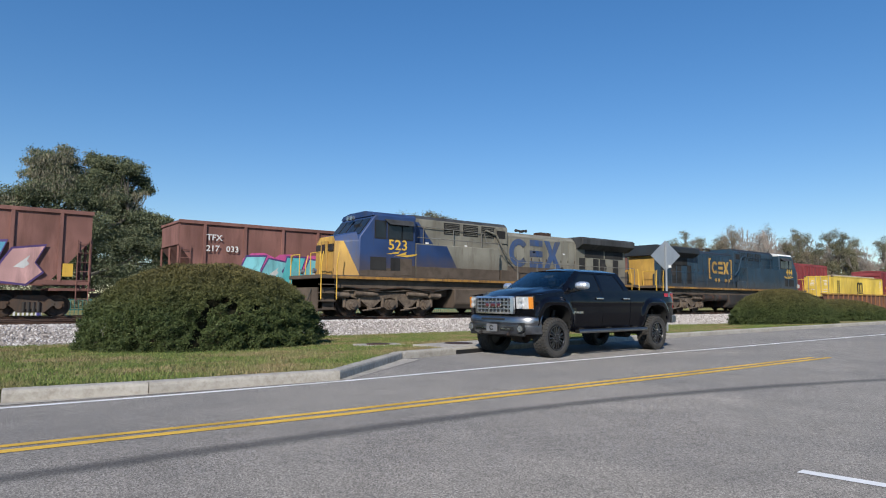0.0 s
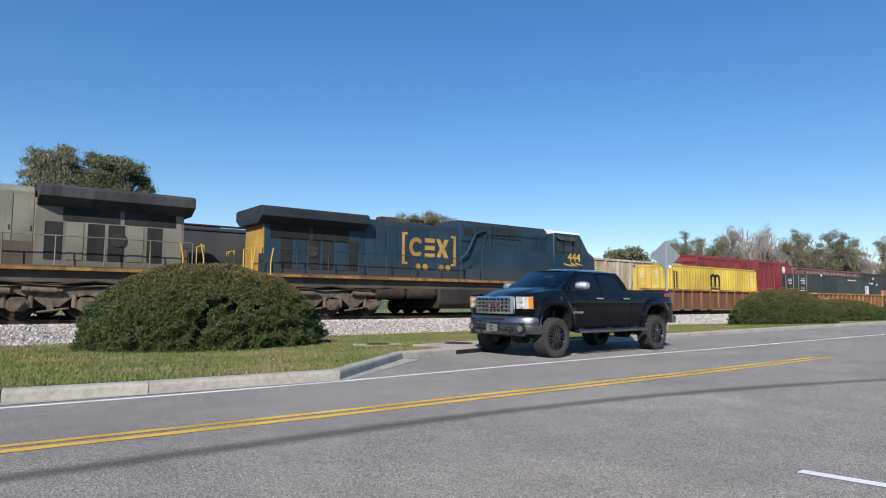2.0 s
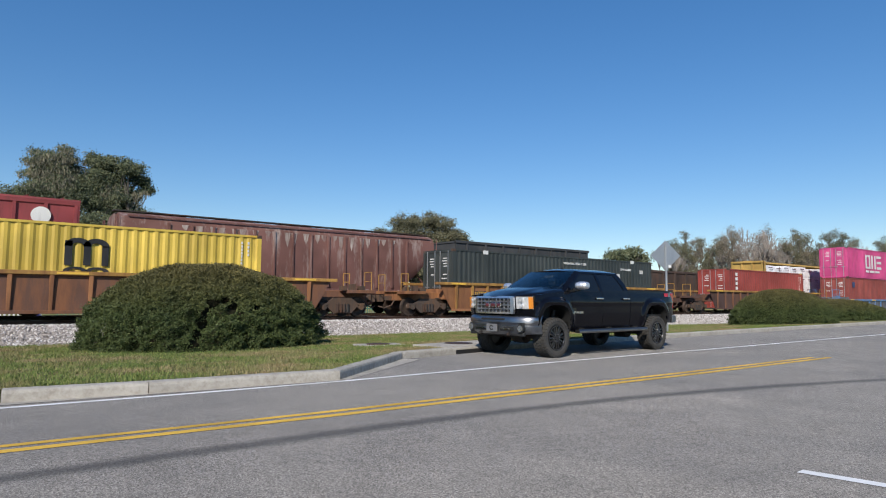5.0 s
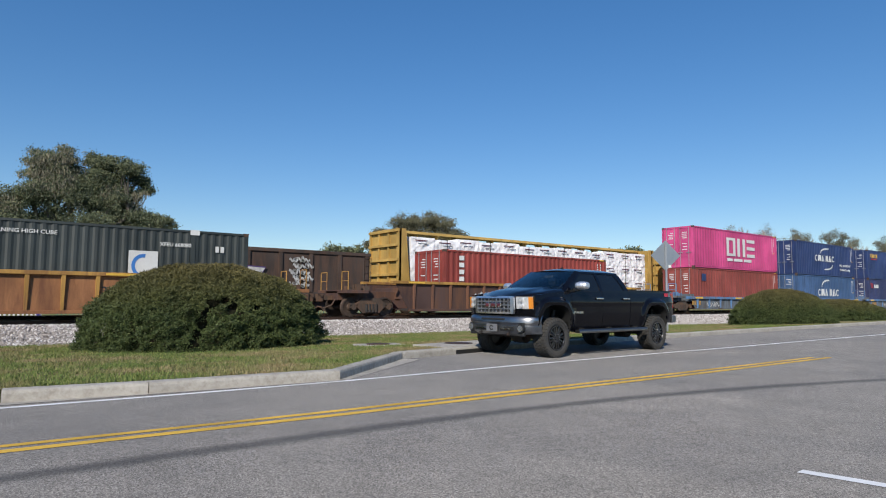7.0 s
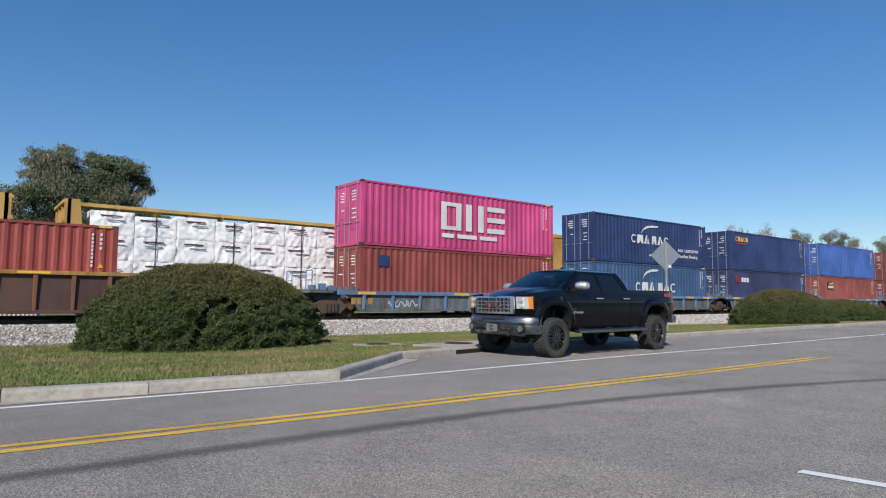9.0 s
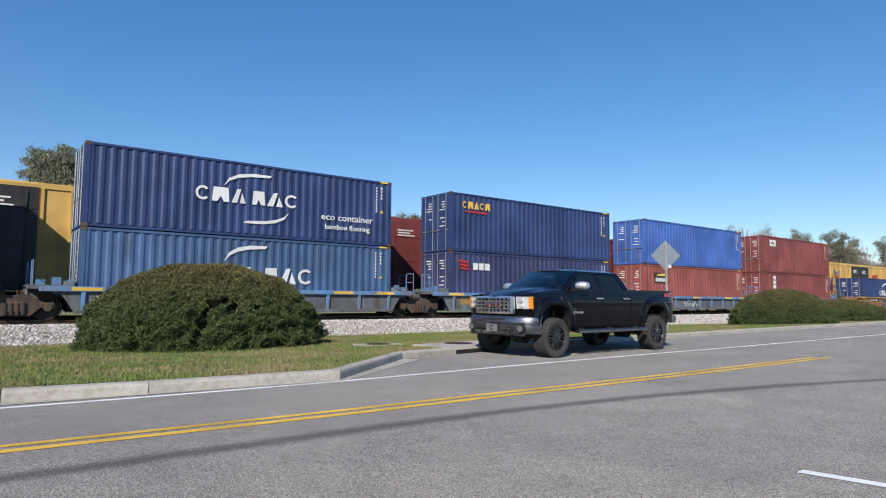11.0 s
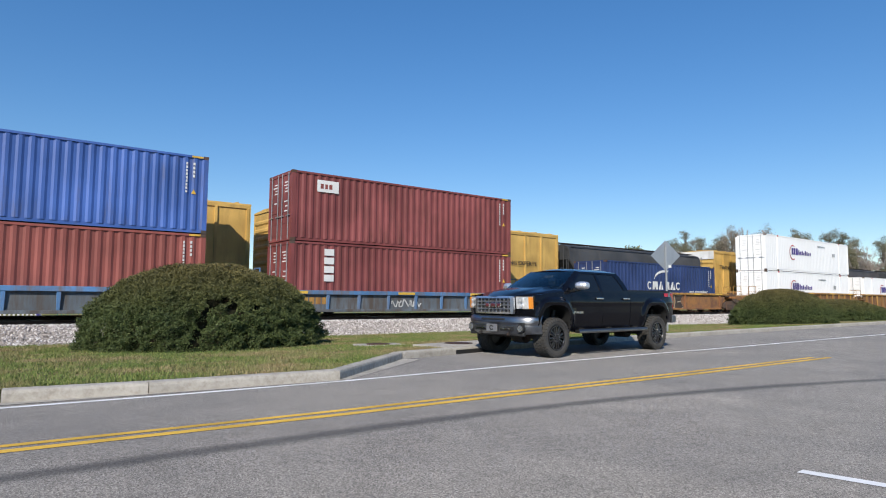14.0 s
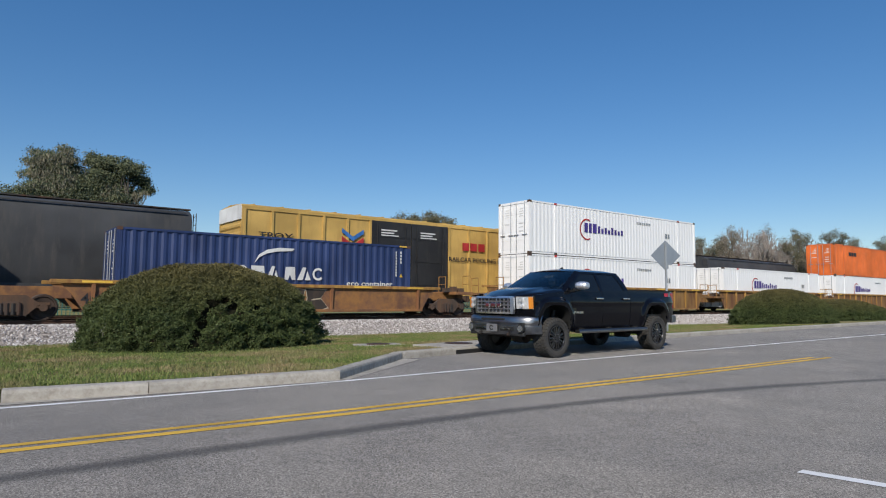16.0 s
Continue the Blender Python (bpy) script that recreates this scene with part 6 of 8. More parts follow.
    for x in (1.45, 2.35):
        for y in (-0.42, 0.42):
            sh = part("seat", Shape().along_y([(x - 0.4, 0.85), (x + 0.14, 0.85), (x + 0.2, 1.52), (x + 0.06, 1.54), (x, 1.02), (x - 0.4, 1.0)], y - 0.26, y + 0.26), M["seat_cloth"], t, bevel=0.05)
            part("headrest", Shape().box(x + 0.08, x + 0.2, y - 0.13, y + 0.13, 1.55, 1.72), M["seat_cloth"], sh, bevel=0.04)
    sw = Shape()
    for k in range(20):
        a, b = k / 20 * 2 * math.pi, (k + 1) / 20 * 2 * math.pi
        sw.rod((1.0 + 0.07 * math.sin(a), -0.42 + 0.19 * math.cos(a), 1.42 + 0.17 * math.sin(a)), (1.0 + 0.07 * math.sin(b), -0.42 + 0.19 * math.cos(b), 1.42 + 0.17 * math.sin(b)), 0.016, 5)
    part("steering_wheel", sw, M["trim"], t)
    part("rear_view_mirror", Shape().box(0.93, 0.96, -0.12, 0.12, 1.7, 1.76), M["trim"], t, bevel=0.01)
    part("cab_floor", Shape().box(0.5, 2.72, -0.9, 0.9, 0.58, 0.85), M["trim"], t)
    part("firewall", Shape().box(0.5, 0.56, -0.9, 0.9, 0.6, 1.36), M["trim"], t)
    part("engine_bay", Shape().box(-0.66, 0.5, -0.58, 0.58, 0.62, 1.18), M["trim"], t)
    # bed
    part("bed_floor", Shape().box(2.76, RX - 0.04, -0.86, 0.86, 0.8, 0.86), M["trim"], t)
    part("bed_front", Shape().box(2.755, 2.8, -0.86, 0.86, 0.8, 1.43), black, t)
    part("tailgate", Shape().box(RX - 0.05, RX + 0.01, -0.83, 0.83, 0.84, 1.42), black, t, bevel=0.015)
    part("rear_bumper", Shape().along_y([(RX - 0.06, 0.64), (RX + 0.1, 0.66), (RX + 0.12, 0.72), (RX + 0.1, 0.83), (RX - 0.06, 0.84)], -0.94, 0.94), M["bumper"], t, bevel=0.02)
    # mirrors, steps, badges, aerial
    for sy in (-1, 1):
        mr, secs = Shape(), []
        for y, g in ((0.985, 0.5), (1.0, 0.82), (1.05, 0.98), (1.12, 1.0), (1.19, 0.93), (1.225, 0.75), (1.24, 0.45)):
            secs.append([(0.715 + g * 0.11 * math.cos(a) * (1.0 if math.cos(a) < 0 else 0.8) + 0.25 * (y - 0.98), sy * y, 1.515 + g * 0.088 * math.copysign(abs(math.sin(a)) ** 0.75, math.sin(a))) for a in [i * math.pi / 8 for i in range(16)]])
        for i, (a, b) in enumerate(zip(secs, secs[1:])):
            mr.loft(a, b, caps=False)
        mr.add(secs[0], [tuple(range(16))]).add(secs[-1], [tuple(range(16))])
        m = part("wing_mirror", mr, M["satin"], t, "chrome capped wing mirror", smooth=True)
        part("mirror_glass", Shape().box(0.815, 0.83, *sorted((sy * 1.02, sy * 1.2)), 1.46, 1.57), M["chrome"], m, bevel=0.004)
        part("stem", Shape().box(0.68, 0.8, *sorted((sy * 0.9, sy * 1.03)), 1.4, 1.46), M["trim"], m, bevel=0.01)
        st = part("running_board", Shape().along_x([(sy * 1.0, 0.5), (sy * 1.1, 0.495), (sy * 1.13, 0.52), (sy * 1.13, 0.545), (sy * 1.1, 0.57), (sy * 1.0, 0.565)], 0.62, 3.2), M["bumper"], t, "oval chrome side step", smooth=True)
        part("tread_pad", Shape().box(0.8, 2.7, *sorted((sy * 1.02, sy * 1.1)), 0.572, 0.578), M["trim"], st)
        for x in (0.85, 1.85, 2.9):
            part("bracket", Shape().box(x, x + 0.06, *sorted((sy * 0.7, sy * 1.02)), 0.5, 0.6), M["trim"], st)
    yb = -half(0.8, 0.94) - 0.003
    bars(t, 0.62, 0.915, [0.035] * 7, 0.042, 0.012, M["chrome"], "badge", y=yb, label="small chrome name badge")
    ybed = -half(4.4, 1.34) - 0.004
    bars(t, 4.27, 1.305, [0.16], 0.085, 0.02, M["sticker_red"], "sticker", y=ybed, label="red block sticker")
    bars(t, 4.45, 1.305, [0.1], 0.085, 0.02, M["plate"], "sticker", y=ybed + 0.004, label="grey block sticker")
    part("aerial", Shape().along_y([(1.3, 1.9), (1.44, 1.905), (1.43, 1.965), (1.4, 1.97)], -0.02, 0.02), M["trim"], t)
    # running gear
    for x, nm in ((0, "front_axle"), (WB, "rear_axle")):
        part(nm, Shape().rod((x, -0.75, R), (x, 0.75, R), 0.06, 10).rod((x, -0.16, R), (x, 0.16, R), 0.16, 12), M["steel_dark"], t)
        part("wheel_well", Shape().box(x - 0.5, x + 0.5, -0.62, 0.62, 0.72, 1.06), M["trim"], t)
        for sy in (-1, 1):
            part("shock_absorber", Shape().rod((x + 0.22, sy * 0.66, R), (x + 0.3, sy * 0.68, 0.98), 0.04, 8), M["steel_dark"], t)
    part("chassis", Shape().box(-0.8, 4.7, -0.48, -0.36, 0.55, 0.72).box(-0.8, 4.7, 0.36, 0.48, 0.55, 0.72).box(0.6, 1.7, -0.3, 0.3, 0.48, 0.7), M["steel_dark"], t)
    part("fuel_tank", Shape().box(1.9, 2.75, -0.82, -0.5, 0.46, 0.6), M["steel_dark"], t, bevel=0.04)
    part("exhaust", Shape().pipe([(1.7, 0.2, 0.55), (3.2, 0.3, 0.52), (3.3, 0.75, 0.55), (4.5, 0.8, 0.6)], 0.05, 8), M["steel_dark"], t)
    ty = tyre_shape(R, TW).mesh("tyre")
    ty.materials.append(M["rubber"])
    for x in (0, WB):
        for sy in (-1, 1):
            w = part("wheel", Shape().spin_y([(-0.15, 0.232), (-0.165, 0.24), (-0.165, 0.258), (-0.15, 0.265), (0.13, 0.265), (0.12, 0.24)], 0, 0, 0, 36, caps=False), M["rim_lip"], t, "black rim lip with a worn bright edge", smooth=True)
            w.matrix_basis = pose(x + 0.02, sy * 0.84, R, 0, 11 * (x + sy), (0 if sy < 0 else 180))
            part("tyre", ty, None, w, "chunky off-road tyre")
            rim = Shape().spin_y([(-0.07, 0.05), (-0.05, 0.18), (-0.06, 0.235), (0.02, 0.25)], 0, 0, 0, 24)
            part("rim", rim, M["rim"], w, "black alloy rim", smooth=True)
            for k in range(8):
                a = k * math.pi / 4
                u, tt, o = Vector((math.cos(a), 0, math.sin(a))), Vector((-math.sin(a), 0, math.cos(a))), Vector((0, -1, 0))
                for e in (-1, 1):
                    sp = Shape()
                    sp.loft([u * 0.05 + tt * (0.004 * e) + o * 0.15, u * 0.05 + tt * (0.026 * e) + o * 0.15, u * 0.05 + tt * (0.026 * e) + o * 0.08, u * 0.05 + tt * (0.004 * e) + o * 0.08],
                            [u * 0.238 + tt * (0.022 * e) + o * 0.145, u * 0.238 + tt * (0.06 * e) + o * 0.14, u * 0.238 + tt * (0.06 * e) + o * 0.06, u * 0.238 + tt * (0.022 * e) + o * 0.06])
                    part("spoke", sp, M["rim_spoke"], w, bevel=0.004)
                part("lug_nut", Shape().rod(u * 0.075 + tt * 0.0 + o * 0.14, u * 0.075 + o * 0.165, 0.011, 6), M["chrome"], w)
            for k in range(24):
                a = k * math.pi / 12
                part("rivet", shared("rivet", lambda: Shape().rod((0, -0.16, 0), (0, -0.17, 0), 0.007, 6), M["chrome"]), None, w).location = (0.248 * math.cos(a), 0, 0.248 * math.sin(a))
            part("hub_cap", Shape().rod((0, -0.1, 0), (0, -0.165, 0), 0.055, 16, 0.045), M["rim_spoke"], w, smooth=True)
    for ob in list(t.children):
        if ob.name.split(".")[0] in NOSE_PARTS:
            ob.location.x += 0.055
    t.matrix_basis = pose(9.83, 10.02, 0.0, 0, 0, 2.6)
    return t


pickup()

# ---------- diamond sign, seen from behind ----------
sign = thing("road_sign", "diamond road sign on a galvanised post, seen from behind", "road sign", pose(19.83, 12.9, 0.18, 0, 0, -33))
part("post", Shape().box(-0.03, 0.03, -0.02, 0.02, -0.3, 3.1), M["galv"], sign)
pl = Shape()
q = 0.55
pl.loft([(0, 0.024, 2.63 + q), (q * 0.985, 0.024, 2.63), (0, 0.024, 2.63 - q), (-q * 0.985, 0.024, 2.63)], [(0, 0.03, 2.63 + q), (q * 0.985, 0.03, 2.63), (0, 0.03, 2.63 - q), (-q * 0.985, 0.03, 2.63)])
M["signback"] = paint("bare_aluminium", (0.42, 0.44, 0.46), 0.42, 0.85, (0.33, 0.35, 0.36), 0.3, fade=0.1)
part("panel", pl, M["signback"], sign, "bare aluminium back")
part("sticker", Shape().box(0.1, 0.2, 0.018, 0.024, 2.2, 2.3), M["letter"], sign)
for z in (2.35, 2.9):
    part("bolt", Shape().rod((0, -0.03, z), (0, -0.02, z), 0.02, 8), M["galv"], sign)

# ---------- locomotives ----------
M["loco_blue"] = paint("dusty_blue_loco_paint", (0.016, 0.045, 0.14), 0.5, 0, (0.06, 0.062, 0.07), 0.22)
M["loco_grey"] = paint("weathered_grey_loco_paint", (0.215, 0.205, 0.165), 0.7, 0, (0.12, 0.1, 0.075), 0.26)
M["loco_navy"] = paint("dark_navy_loco_paint", (0.01, 0.038, 0.068), 0.5, 0, (0.032, 0.037, 0.04), 0.32)
M["loco_roof"] = paint("sooty_roof_paint", (0.05, 0.052, 0.055), 0.75, 0, (0.02, 0.02, 0.02), 0.4)
M["loco_grime"] = paint("road_grime_paint", (0.1, 0.074, 0.054), 0.85, 0, (0.06, 0.044, 0.032), 0.3, streak=False)
M["loco_yellow"] = paint("dusty_yellow_loco_paint", (0.5, 0.3, 0.06), 0.6, 0, (0.25, 0.15, 0.06), 0.35)
M["sill_yellow"] = paint("grimy_yellow_sill", (0.4, 0.2, 0.035), 0.75, 0, (0.12, 0.07, 0.035), 0.5)
M["loco_black"] = paint("sooty_navy_roof_paint", (0.014, 0.022, 0.03), 0.65, 0, (0.03, 0.03, 0.03), 0.35)
M["louvre"] = paint("black_louvre", (0.016, 0.015, 0.014), 0.8)
M["rail_grey"] = paint("dull_grey_handrail", (0.2, 0.195, 0.175), 0.6, 0, (0.1, 0.08, 0.06), 0.4)
M["loco_bogie"] = paint("dusty_brown_cast_steel", (0.17, 0.13, 0.095), 0.9, 0, (0.07, 0.05, 0.038), 0.45, streak=False, scale=4)
M["logo_blue"] = paint("faded_blue_logo", (0.04, 0.085, 0.21), 0.6, 0, (0.09, 0.09, 0.09), 0.4)


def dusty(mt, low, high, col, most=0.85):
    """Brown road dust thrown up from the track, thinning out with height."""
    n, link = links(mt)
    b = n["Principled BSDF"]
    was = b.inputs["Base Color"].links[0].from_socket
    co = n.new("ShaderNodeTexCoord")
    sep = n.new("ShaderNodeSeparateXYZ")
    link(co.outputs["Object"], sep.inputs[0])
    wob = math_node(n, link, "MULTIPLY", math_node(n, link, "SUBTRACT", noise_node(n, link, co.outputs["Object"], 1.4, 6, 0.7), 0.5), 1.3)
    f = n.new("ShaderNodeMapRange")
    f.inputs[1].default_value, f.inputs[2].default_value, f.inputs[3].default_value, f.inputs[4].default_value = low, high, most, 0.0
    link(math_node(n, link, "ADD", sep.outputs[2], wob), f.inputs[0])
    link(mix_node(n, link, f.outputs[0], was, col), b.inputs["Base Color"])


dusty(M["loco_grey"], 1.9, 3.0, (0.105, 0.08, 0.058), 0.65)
dusty(M["loco_blue"], 1.9, 2.9, (0.085, 0.06, 0.042))
dusty(M["loco_navy"], 1.7, 2.7, (0.06, 0.05, 0.04), 0.7)
dusty(M["loco_yellow"], 1.5, 2.8, (0.3, 0.15, 0.04), 0.7)


def three_axle(parent, x, back):
    b = part("bogie", shared("loco_bolster", lambda: Shape().box(-2.0, 2.0, -0.7, 0.7, 0.45, 0.8), M["loco_bogie"]), None, parent)
    b.location = (x, 0, 0)

    def fr():
        """Cast frame: a top rail that dips between the axles and rises over each box."""
        s = Shape()
        prof = [(-2.75, 0.78), (-2.7, 1.02), (-1.95, 1.06), (-1.3, 0.98), (-0.6, 1.06), (0.6, 1.06), (1.3, 0.98), (1.95, 1.06), (2.7, 1.02), (2.75, 0.78), (2.3, 0.8), (1.95, 0.86), (1.5, 0.72), (1.15, 0.44), (0.8, 0.44), (0.45, 0.74), (0.0, 0.84), (-0.45, 0.74), (-0.8, 0.44), (-1.15, 0.44), (-1.5, 0.72), (-1.95, 0.86), (-2.3, 0.8)]
        s.along_y(prof, -0.1, 0.08)
        for k in (-1.35, 1.35):
            s.rod((k - 0.5, -0.2, 1.02), (k + 0.45, -0.2, 0.98), 0.1, 12)
            s.rod((k + 0.3, -0.22, 0.99), (k + 0.62, -0.22, 0.97), 0.06, 10)
        for k in (-2.45, 2.45):
            s.rod((k - 0.3, -0.18, 0.96), (k + 0.3, -0.18, 0.94), 0.11, 12)
        return s

    def box():
        s = Shape().rod((0, -0.24, 0.52), (0, 0.1, 0.52), 0.19, 16).rod((0, -0.3, 0.52), (0, -0.24, 0.52), 0.11, 12)
        s.along_y([(-0.3, 0.4), (-0.3, 0.62), (-0.18, 0.76), (0.18, 0.76), (0.3, 0.62), (0.3, 0.4), (0.16, 0.3), (-0.16, 0.3)], -0.16, 0.1)
        for k in (-0.36, 0.36):
            s.rod((k, -0.06, 0.42), (k, -0.06, 0.84), 0.085, 10)
        return s

    def rods():
        s = Shape()
        for k in (-0.97, 0.97):
            s.rod((k - 0.45, -0.17, 0.28), (k + 0.45, -0.17, 0.4), 0.035, 6)
            s.box(k - 0.16, k + 0.02, -0.14, 0.0, 0.26, 0.5)
        s.pipe([(-2.4, -0.17, 1.1), (-1.6, -0.2, 1.16), (-0.4, -0.17, 1.1), (0.8, -0.2, 1.17), (2.4, -0.17, 1.08)], 0.028)
        return s

    for y in (-1.08, 1.08):
        f = part("side_frame", shared("loco_side_frame", fr, M["loco_bogie"], True), None, b)
        f.matrix_basis = pose(0, y, 0, 0, 0, 0 if y < 0 else 180)
        for k in (-1.93, 0, 1.93):
            part("axle_box", shared("axle_box", box, M["loco_bogie"], True), None, f).location = (k, 0, 0)
        part("brake_rigging", shared("brake_rigging", rods, M["loco_bogie"]), None, f)
    for k in (-1.93, 0, 1.93):
        w = part("wheelset", shared(("wheelset", 0.52), lambda: wheelset_shape(0.52), M["wheel"], True), None, b)
        w.location = (k, 0, 0.52)
        if back:
            w["reversed"] = 1
        WHEELS.append((w, 0.52, NEAR_V))


def rail_run(parent, pts, posts, z_low, mat):
    s = Shape().pipe(pts, 0.02, 6)
    part("handrail", s, mat, parent)
    for x, y, z in posts:
        part("stanchion", Shape().rod((x, y, z_low), (x, y, z), 0.022, 6), mat, parent)


def loco(label, x, turn, style):
    """Six-axle diesel locomotive, its front at local x 0, body towards +x."""
    t = thing("diesel_locomotive", label, "locomotive", group="locomotives of the container train")
    old = style == "grey"
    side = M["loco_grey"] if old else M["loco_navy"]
    cabc = M["loco_blue"] if old else M["loco_navy"]
    roofm = M["loco_roof"] if old else M["loco_black"]
    endc = M["loco_yellow"]
    L = 22.3
    # frame and deck
    part("underframe", Shape().box(0.35, L - 0.35, -1.3, 1.3, 1.25, 1.62), M["loco_grime"], t)
    part("centre_sill", Shape().box(0.6, L - 0.6, -0.8, 0.8, 0.9, 1.26), M["loco_grime"], t)
    part("deck", Shape().box(0.3, L - 0.3, -1.52, 1.52, 1.62, 1.78), M["loco_grime"], t, bevel=0.02)
    for sy in (-1, 1):
        part("sill_stripe", Shape().box(0.9, L - 0.9, *sorted((sy * 1.515, sy * 1.53)), 1.63, 1.74), M["sill_yellow"], t, "grimy yellow stripe along the sill")
        rs = Shape()
        for k in range(9):
            rs.box(1.5 + k * 2.3, 2.0 + k * 2.3, *sorted((sy * 1.53, sy * 1.535)), 1.65, 1.72)
        part("reflector_strip", rs, M["loco_yellow"], t)
    # nose, cab
    nw = 0.85 if old else 1.2
    ns = Shape()
    a = [(1.25, -nw, 1.78), (1.25, nw, 1.78), (1.32, nw, 3.25), (1.36, nw - 0.25, 3.5), (1.36, 0.25 - nw, 3.5), (1.32, -nw, 3.25)]
    b = [(2.2, -1.5, 1.78), (2.2, 1.5, 1.78), (2.2, 1.5, 3.3), (2.2, 1.2, 3.72), (2.2, -1.2, 3.72), (2.2, -1.5, 3.3)]
    ns.loft(a, b)
    nose = part("nose", ns, cabc, t, bevel=0.05, smooth=True)
    fr = Shape().loft([Vector(p) + Vector((-0.012, 0, 0)) for p in a], [Vector(p) + Vector((0.012, 0, 0)) for p in a])
    part("nose_front", fr, endc, nose, "yellow nose front")
    if old:
        w = Shape()
        for sy in (-1, 1):
            w.loft([(1.24, sy * 0.88, 1.79), (1.315, sy * 0.88, 3.27), (1.6, sy * 1.1, 3.27), (2.18, sy * 1.51, 1.79)], [(1.24, sy * 0.83, 1.79), (1.315, sy * 0.83, 3.27), (1.6, sy * 1.03, 3.27), (2.18, sy * 1.45, 1.79)])
            part("nose_flank", w, endc, nose, "yellow nose flank")
            w = Shape()
    if not old:
        for sy in (-1, 1):
            for x0, x1, z1, m in ((0.99, 1.9, 0.3, M["letter"]), (1.9, 2.15, 0.22, endc)):
                y0, y1 = 1.21 + (x0 - 0.95) * 0.24, 1.21 + (x1 - 0.95) * 0.24
                part("nose_stripe", Shape().loft([(x0, sy * y0, 1.95), (x1, sy * y1, 1.95), (x1, sy * y1, 1.95 + z1), (x0, sy * y0, 1.95 + z1)], [(x0, sy * (y0 - 0.03), 1.95), (x1, sy * (y1 - 0.03), 1.95), (x1, sy * (y1 - 0.03), 1.95 + z1), (x0, sy * (y0 - 0.03), 1.95 + z1)]), m, nose, "worn white and yellow stripe")
    dr = part("nose_door", Shape().box(1.21, 1.3, -0.3, 0.3, 1.85, 3.3), endc, nose, bevel=0.02)
    part("door_window", Shape().box(1.19, 1.22, -0.14, 0.14, 2.75, 3.15), M["glass"], dr)
    for y in (-0.62, 0.62):
        part("ditch_light", Shape().rod((0.55, y, 1.95), (0.42, y, 1.95), 0.11, 14), M["lens"], t)
    hb = part("number_board", Shape().box(1.24, 1.34, 0.36, 0.8, 2.85, 3.15), M["black"], nose)
    hb2 = part("number_board", Shape().box(1.24, 1.34, -0.8, -0.36, 2.85, 3.15), M["black"], nose)
    part("headlight", Shape().rod((2.6, -0.16, 4.42), (2.45, -0.16, 4.42), 0.11, 14).rod((2.6, 0.16, 4.42), (2.45, 0.16, 4.42), 0.11, 14), M["lens"], t)
    # cab: side walls, roof, windows
    cs = Shape()
    prof = [(2.15, 1.78), (5.1, 1.78), (5.1, 4.5), (2.95, 4.5), (2.15, 3.45)]
    cs.along_y(prof, -1.5, 1.5)
    cab = part("cab", cs, cabc, t, bevel=0.05, smooth=True)
    rf = Shape()
    rp = [(-1.5, 4.45), (-1.35, 4.62), (-0.7, 4.72), (0.7, 4.72), (1.35, 4.62), (1.5, 4.45)]
    rf.along_x(rp, 2.85, 5.12)
    part("cab_roof", rf, cabc if old else M["white"], t, bevel=0.02, smooth=True)
    if not old:
        part("roof_paint", Shape().along_x([(y * 0.93, z + 0.012) for y, z in rp], 3.0, 5.05), M["loco_roof"], t)
    for sy in (-1, 1):
        wx = ((2.95, 3.45), (3.62, 4.3), (4.36, 4.9))
        for k, (p, q) in enumerate(wx):
            z0 = 3.48
            part("window_frame", Shape().box(p - 0.05, q + 0.05, *sorted((sy * 1.495, sy * 1.515)), z0 - 0.05, 4.25), M["louvre"], cab)
            part("side_window", Shape().box(p, q, *sorted((sy * 1.5, sy * 1.52)), z0, 4.2), M["glass"], cab)
        part("sunshade", Shape().add([(3.4, sy * 1.5, 4.33), (4.95, sy * 1.5, 4.33), (4.85, sy * 1.75, 4.08), (3.55, sy * 1.75, 4.08)], [(0, 1, 2, 3)]), M["loco_roof"], cab)
        for yy in (0.38, 1.05):
            part("windscreen", Shape().loft([(2.26, sy * yy - 0.28, 3.6), (2.26, sy * yy + 0.28, 3.6), (2.8, sy * yy + 0.28, 4.32), (2.8, sy * yy - 0.28, 4.32)], [(2.22, sy * yy - 0.28, 3.62), (2.22, sy * yy + 0.28, 3.62), (2.77, sy * yy + 0.28, 4.34), (2.77, sy * yy - 0.28, 4.34)]), M["glass"], cab)
        part("cab_door", Shape().box(4.0, 4.9, *sorted((sy * 1.5, sy * 1.515)), 1.85, 2.6), M["loco_grime"] if old else cabc, cab, bevel=0.006)
        for p, q in ((2.7, 3.5), (3.75, 4.25)):
            part("vent", Shape().box(p, q, *sorted((sy * 1.5, sy * 1.522)), 2.05, 2.62), M["louvre"], cab)
    for sy in (-1, 1):
        part("grime_band", Shape().along_y([(2.2, 1.79), (5.09, 1.79), (5.09, 2.3), (2.2, 2.0)], *sorted((sy * 1.5, sy * 1.506))), M["loco_grime"] if old else cabc, cab)
    # electrical hood behind the cab
    hp = [(-1.0, 1.78), (-1.0, 4.55), (-0.8, 4.72), (0.8, 4.72), (1.0, 4.55), (1.0, 1.78)]
    part("electrical_hood", Shape().along_x(hp, 5.12, 11.3), side, t, bevel=0.03)
    part("hood_roof", Shape().along_x([(-0.98, 4.57), (-0.78, 4.74), (0.78, 4.74), (0.98, 4.57)], 5.15, 11.28), roofm, t)
    for sy in (-1, 1):
        c0 = part("blower_cabinet", Shape().box(5.12, 10.3, *sorted((sy * 0.98, sy * 1.5)), 1.78, 3.35), side, t, bevel=0.03)
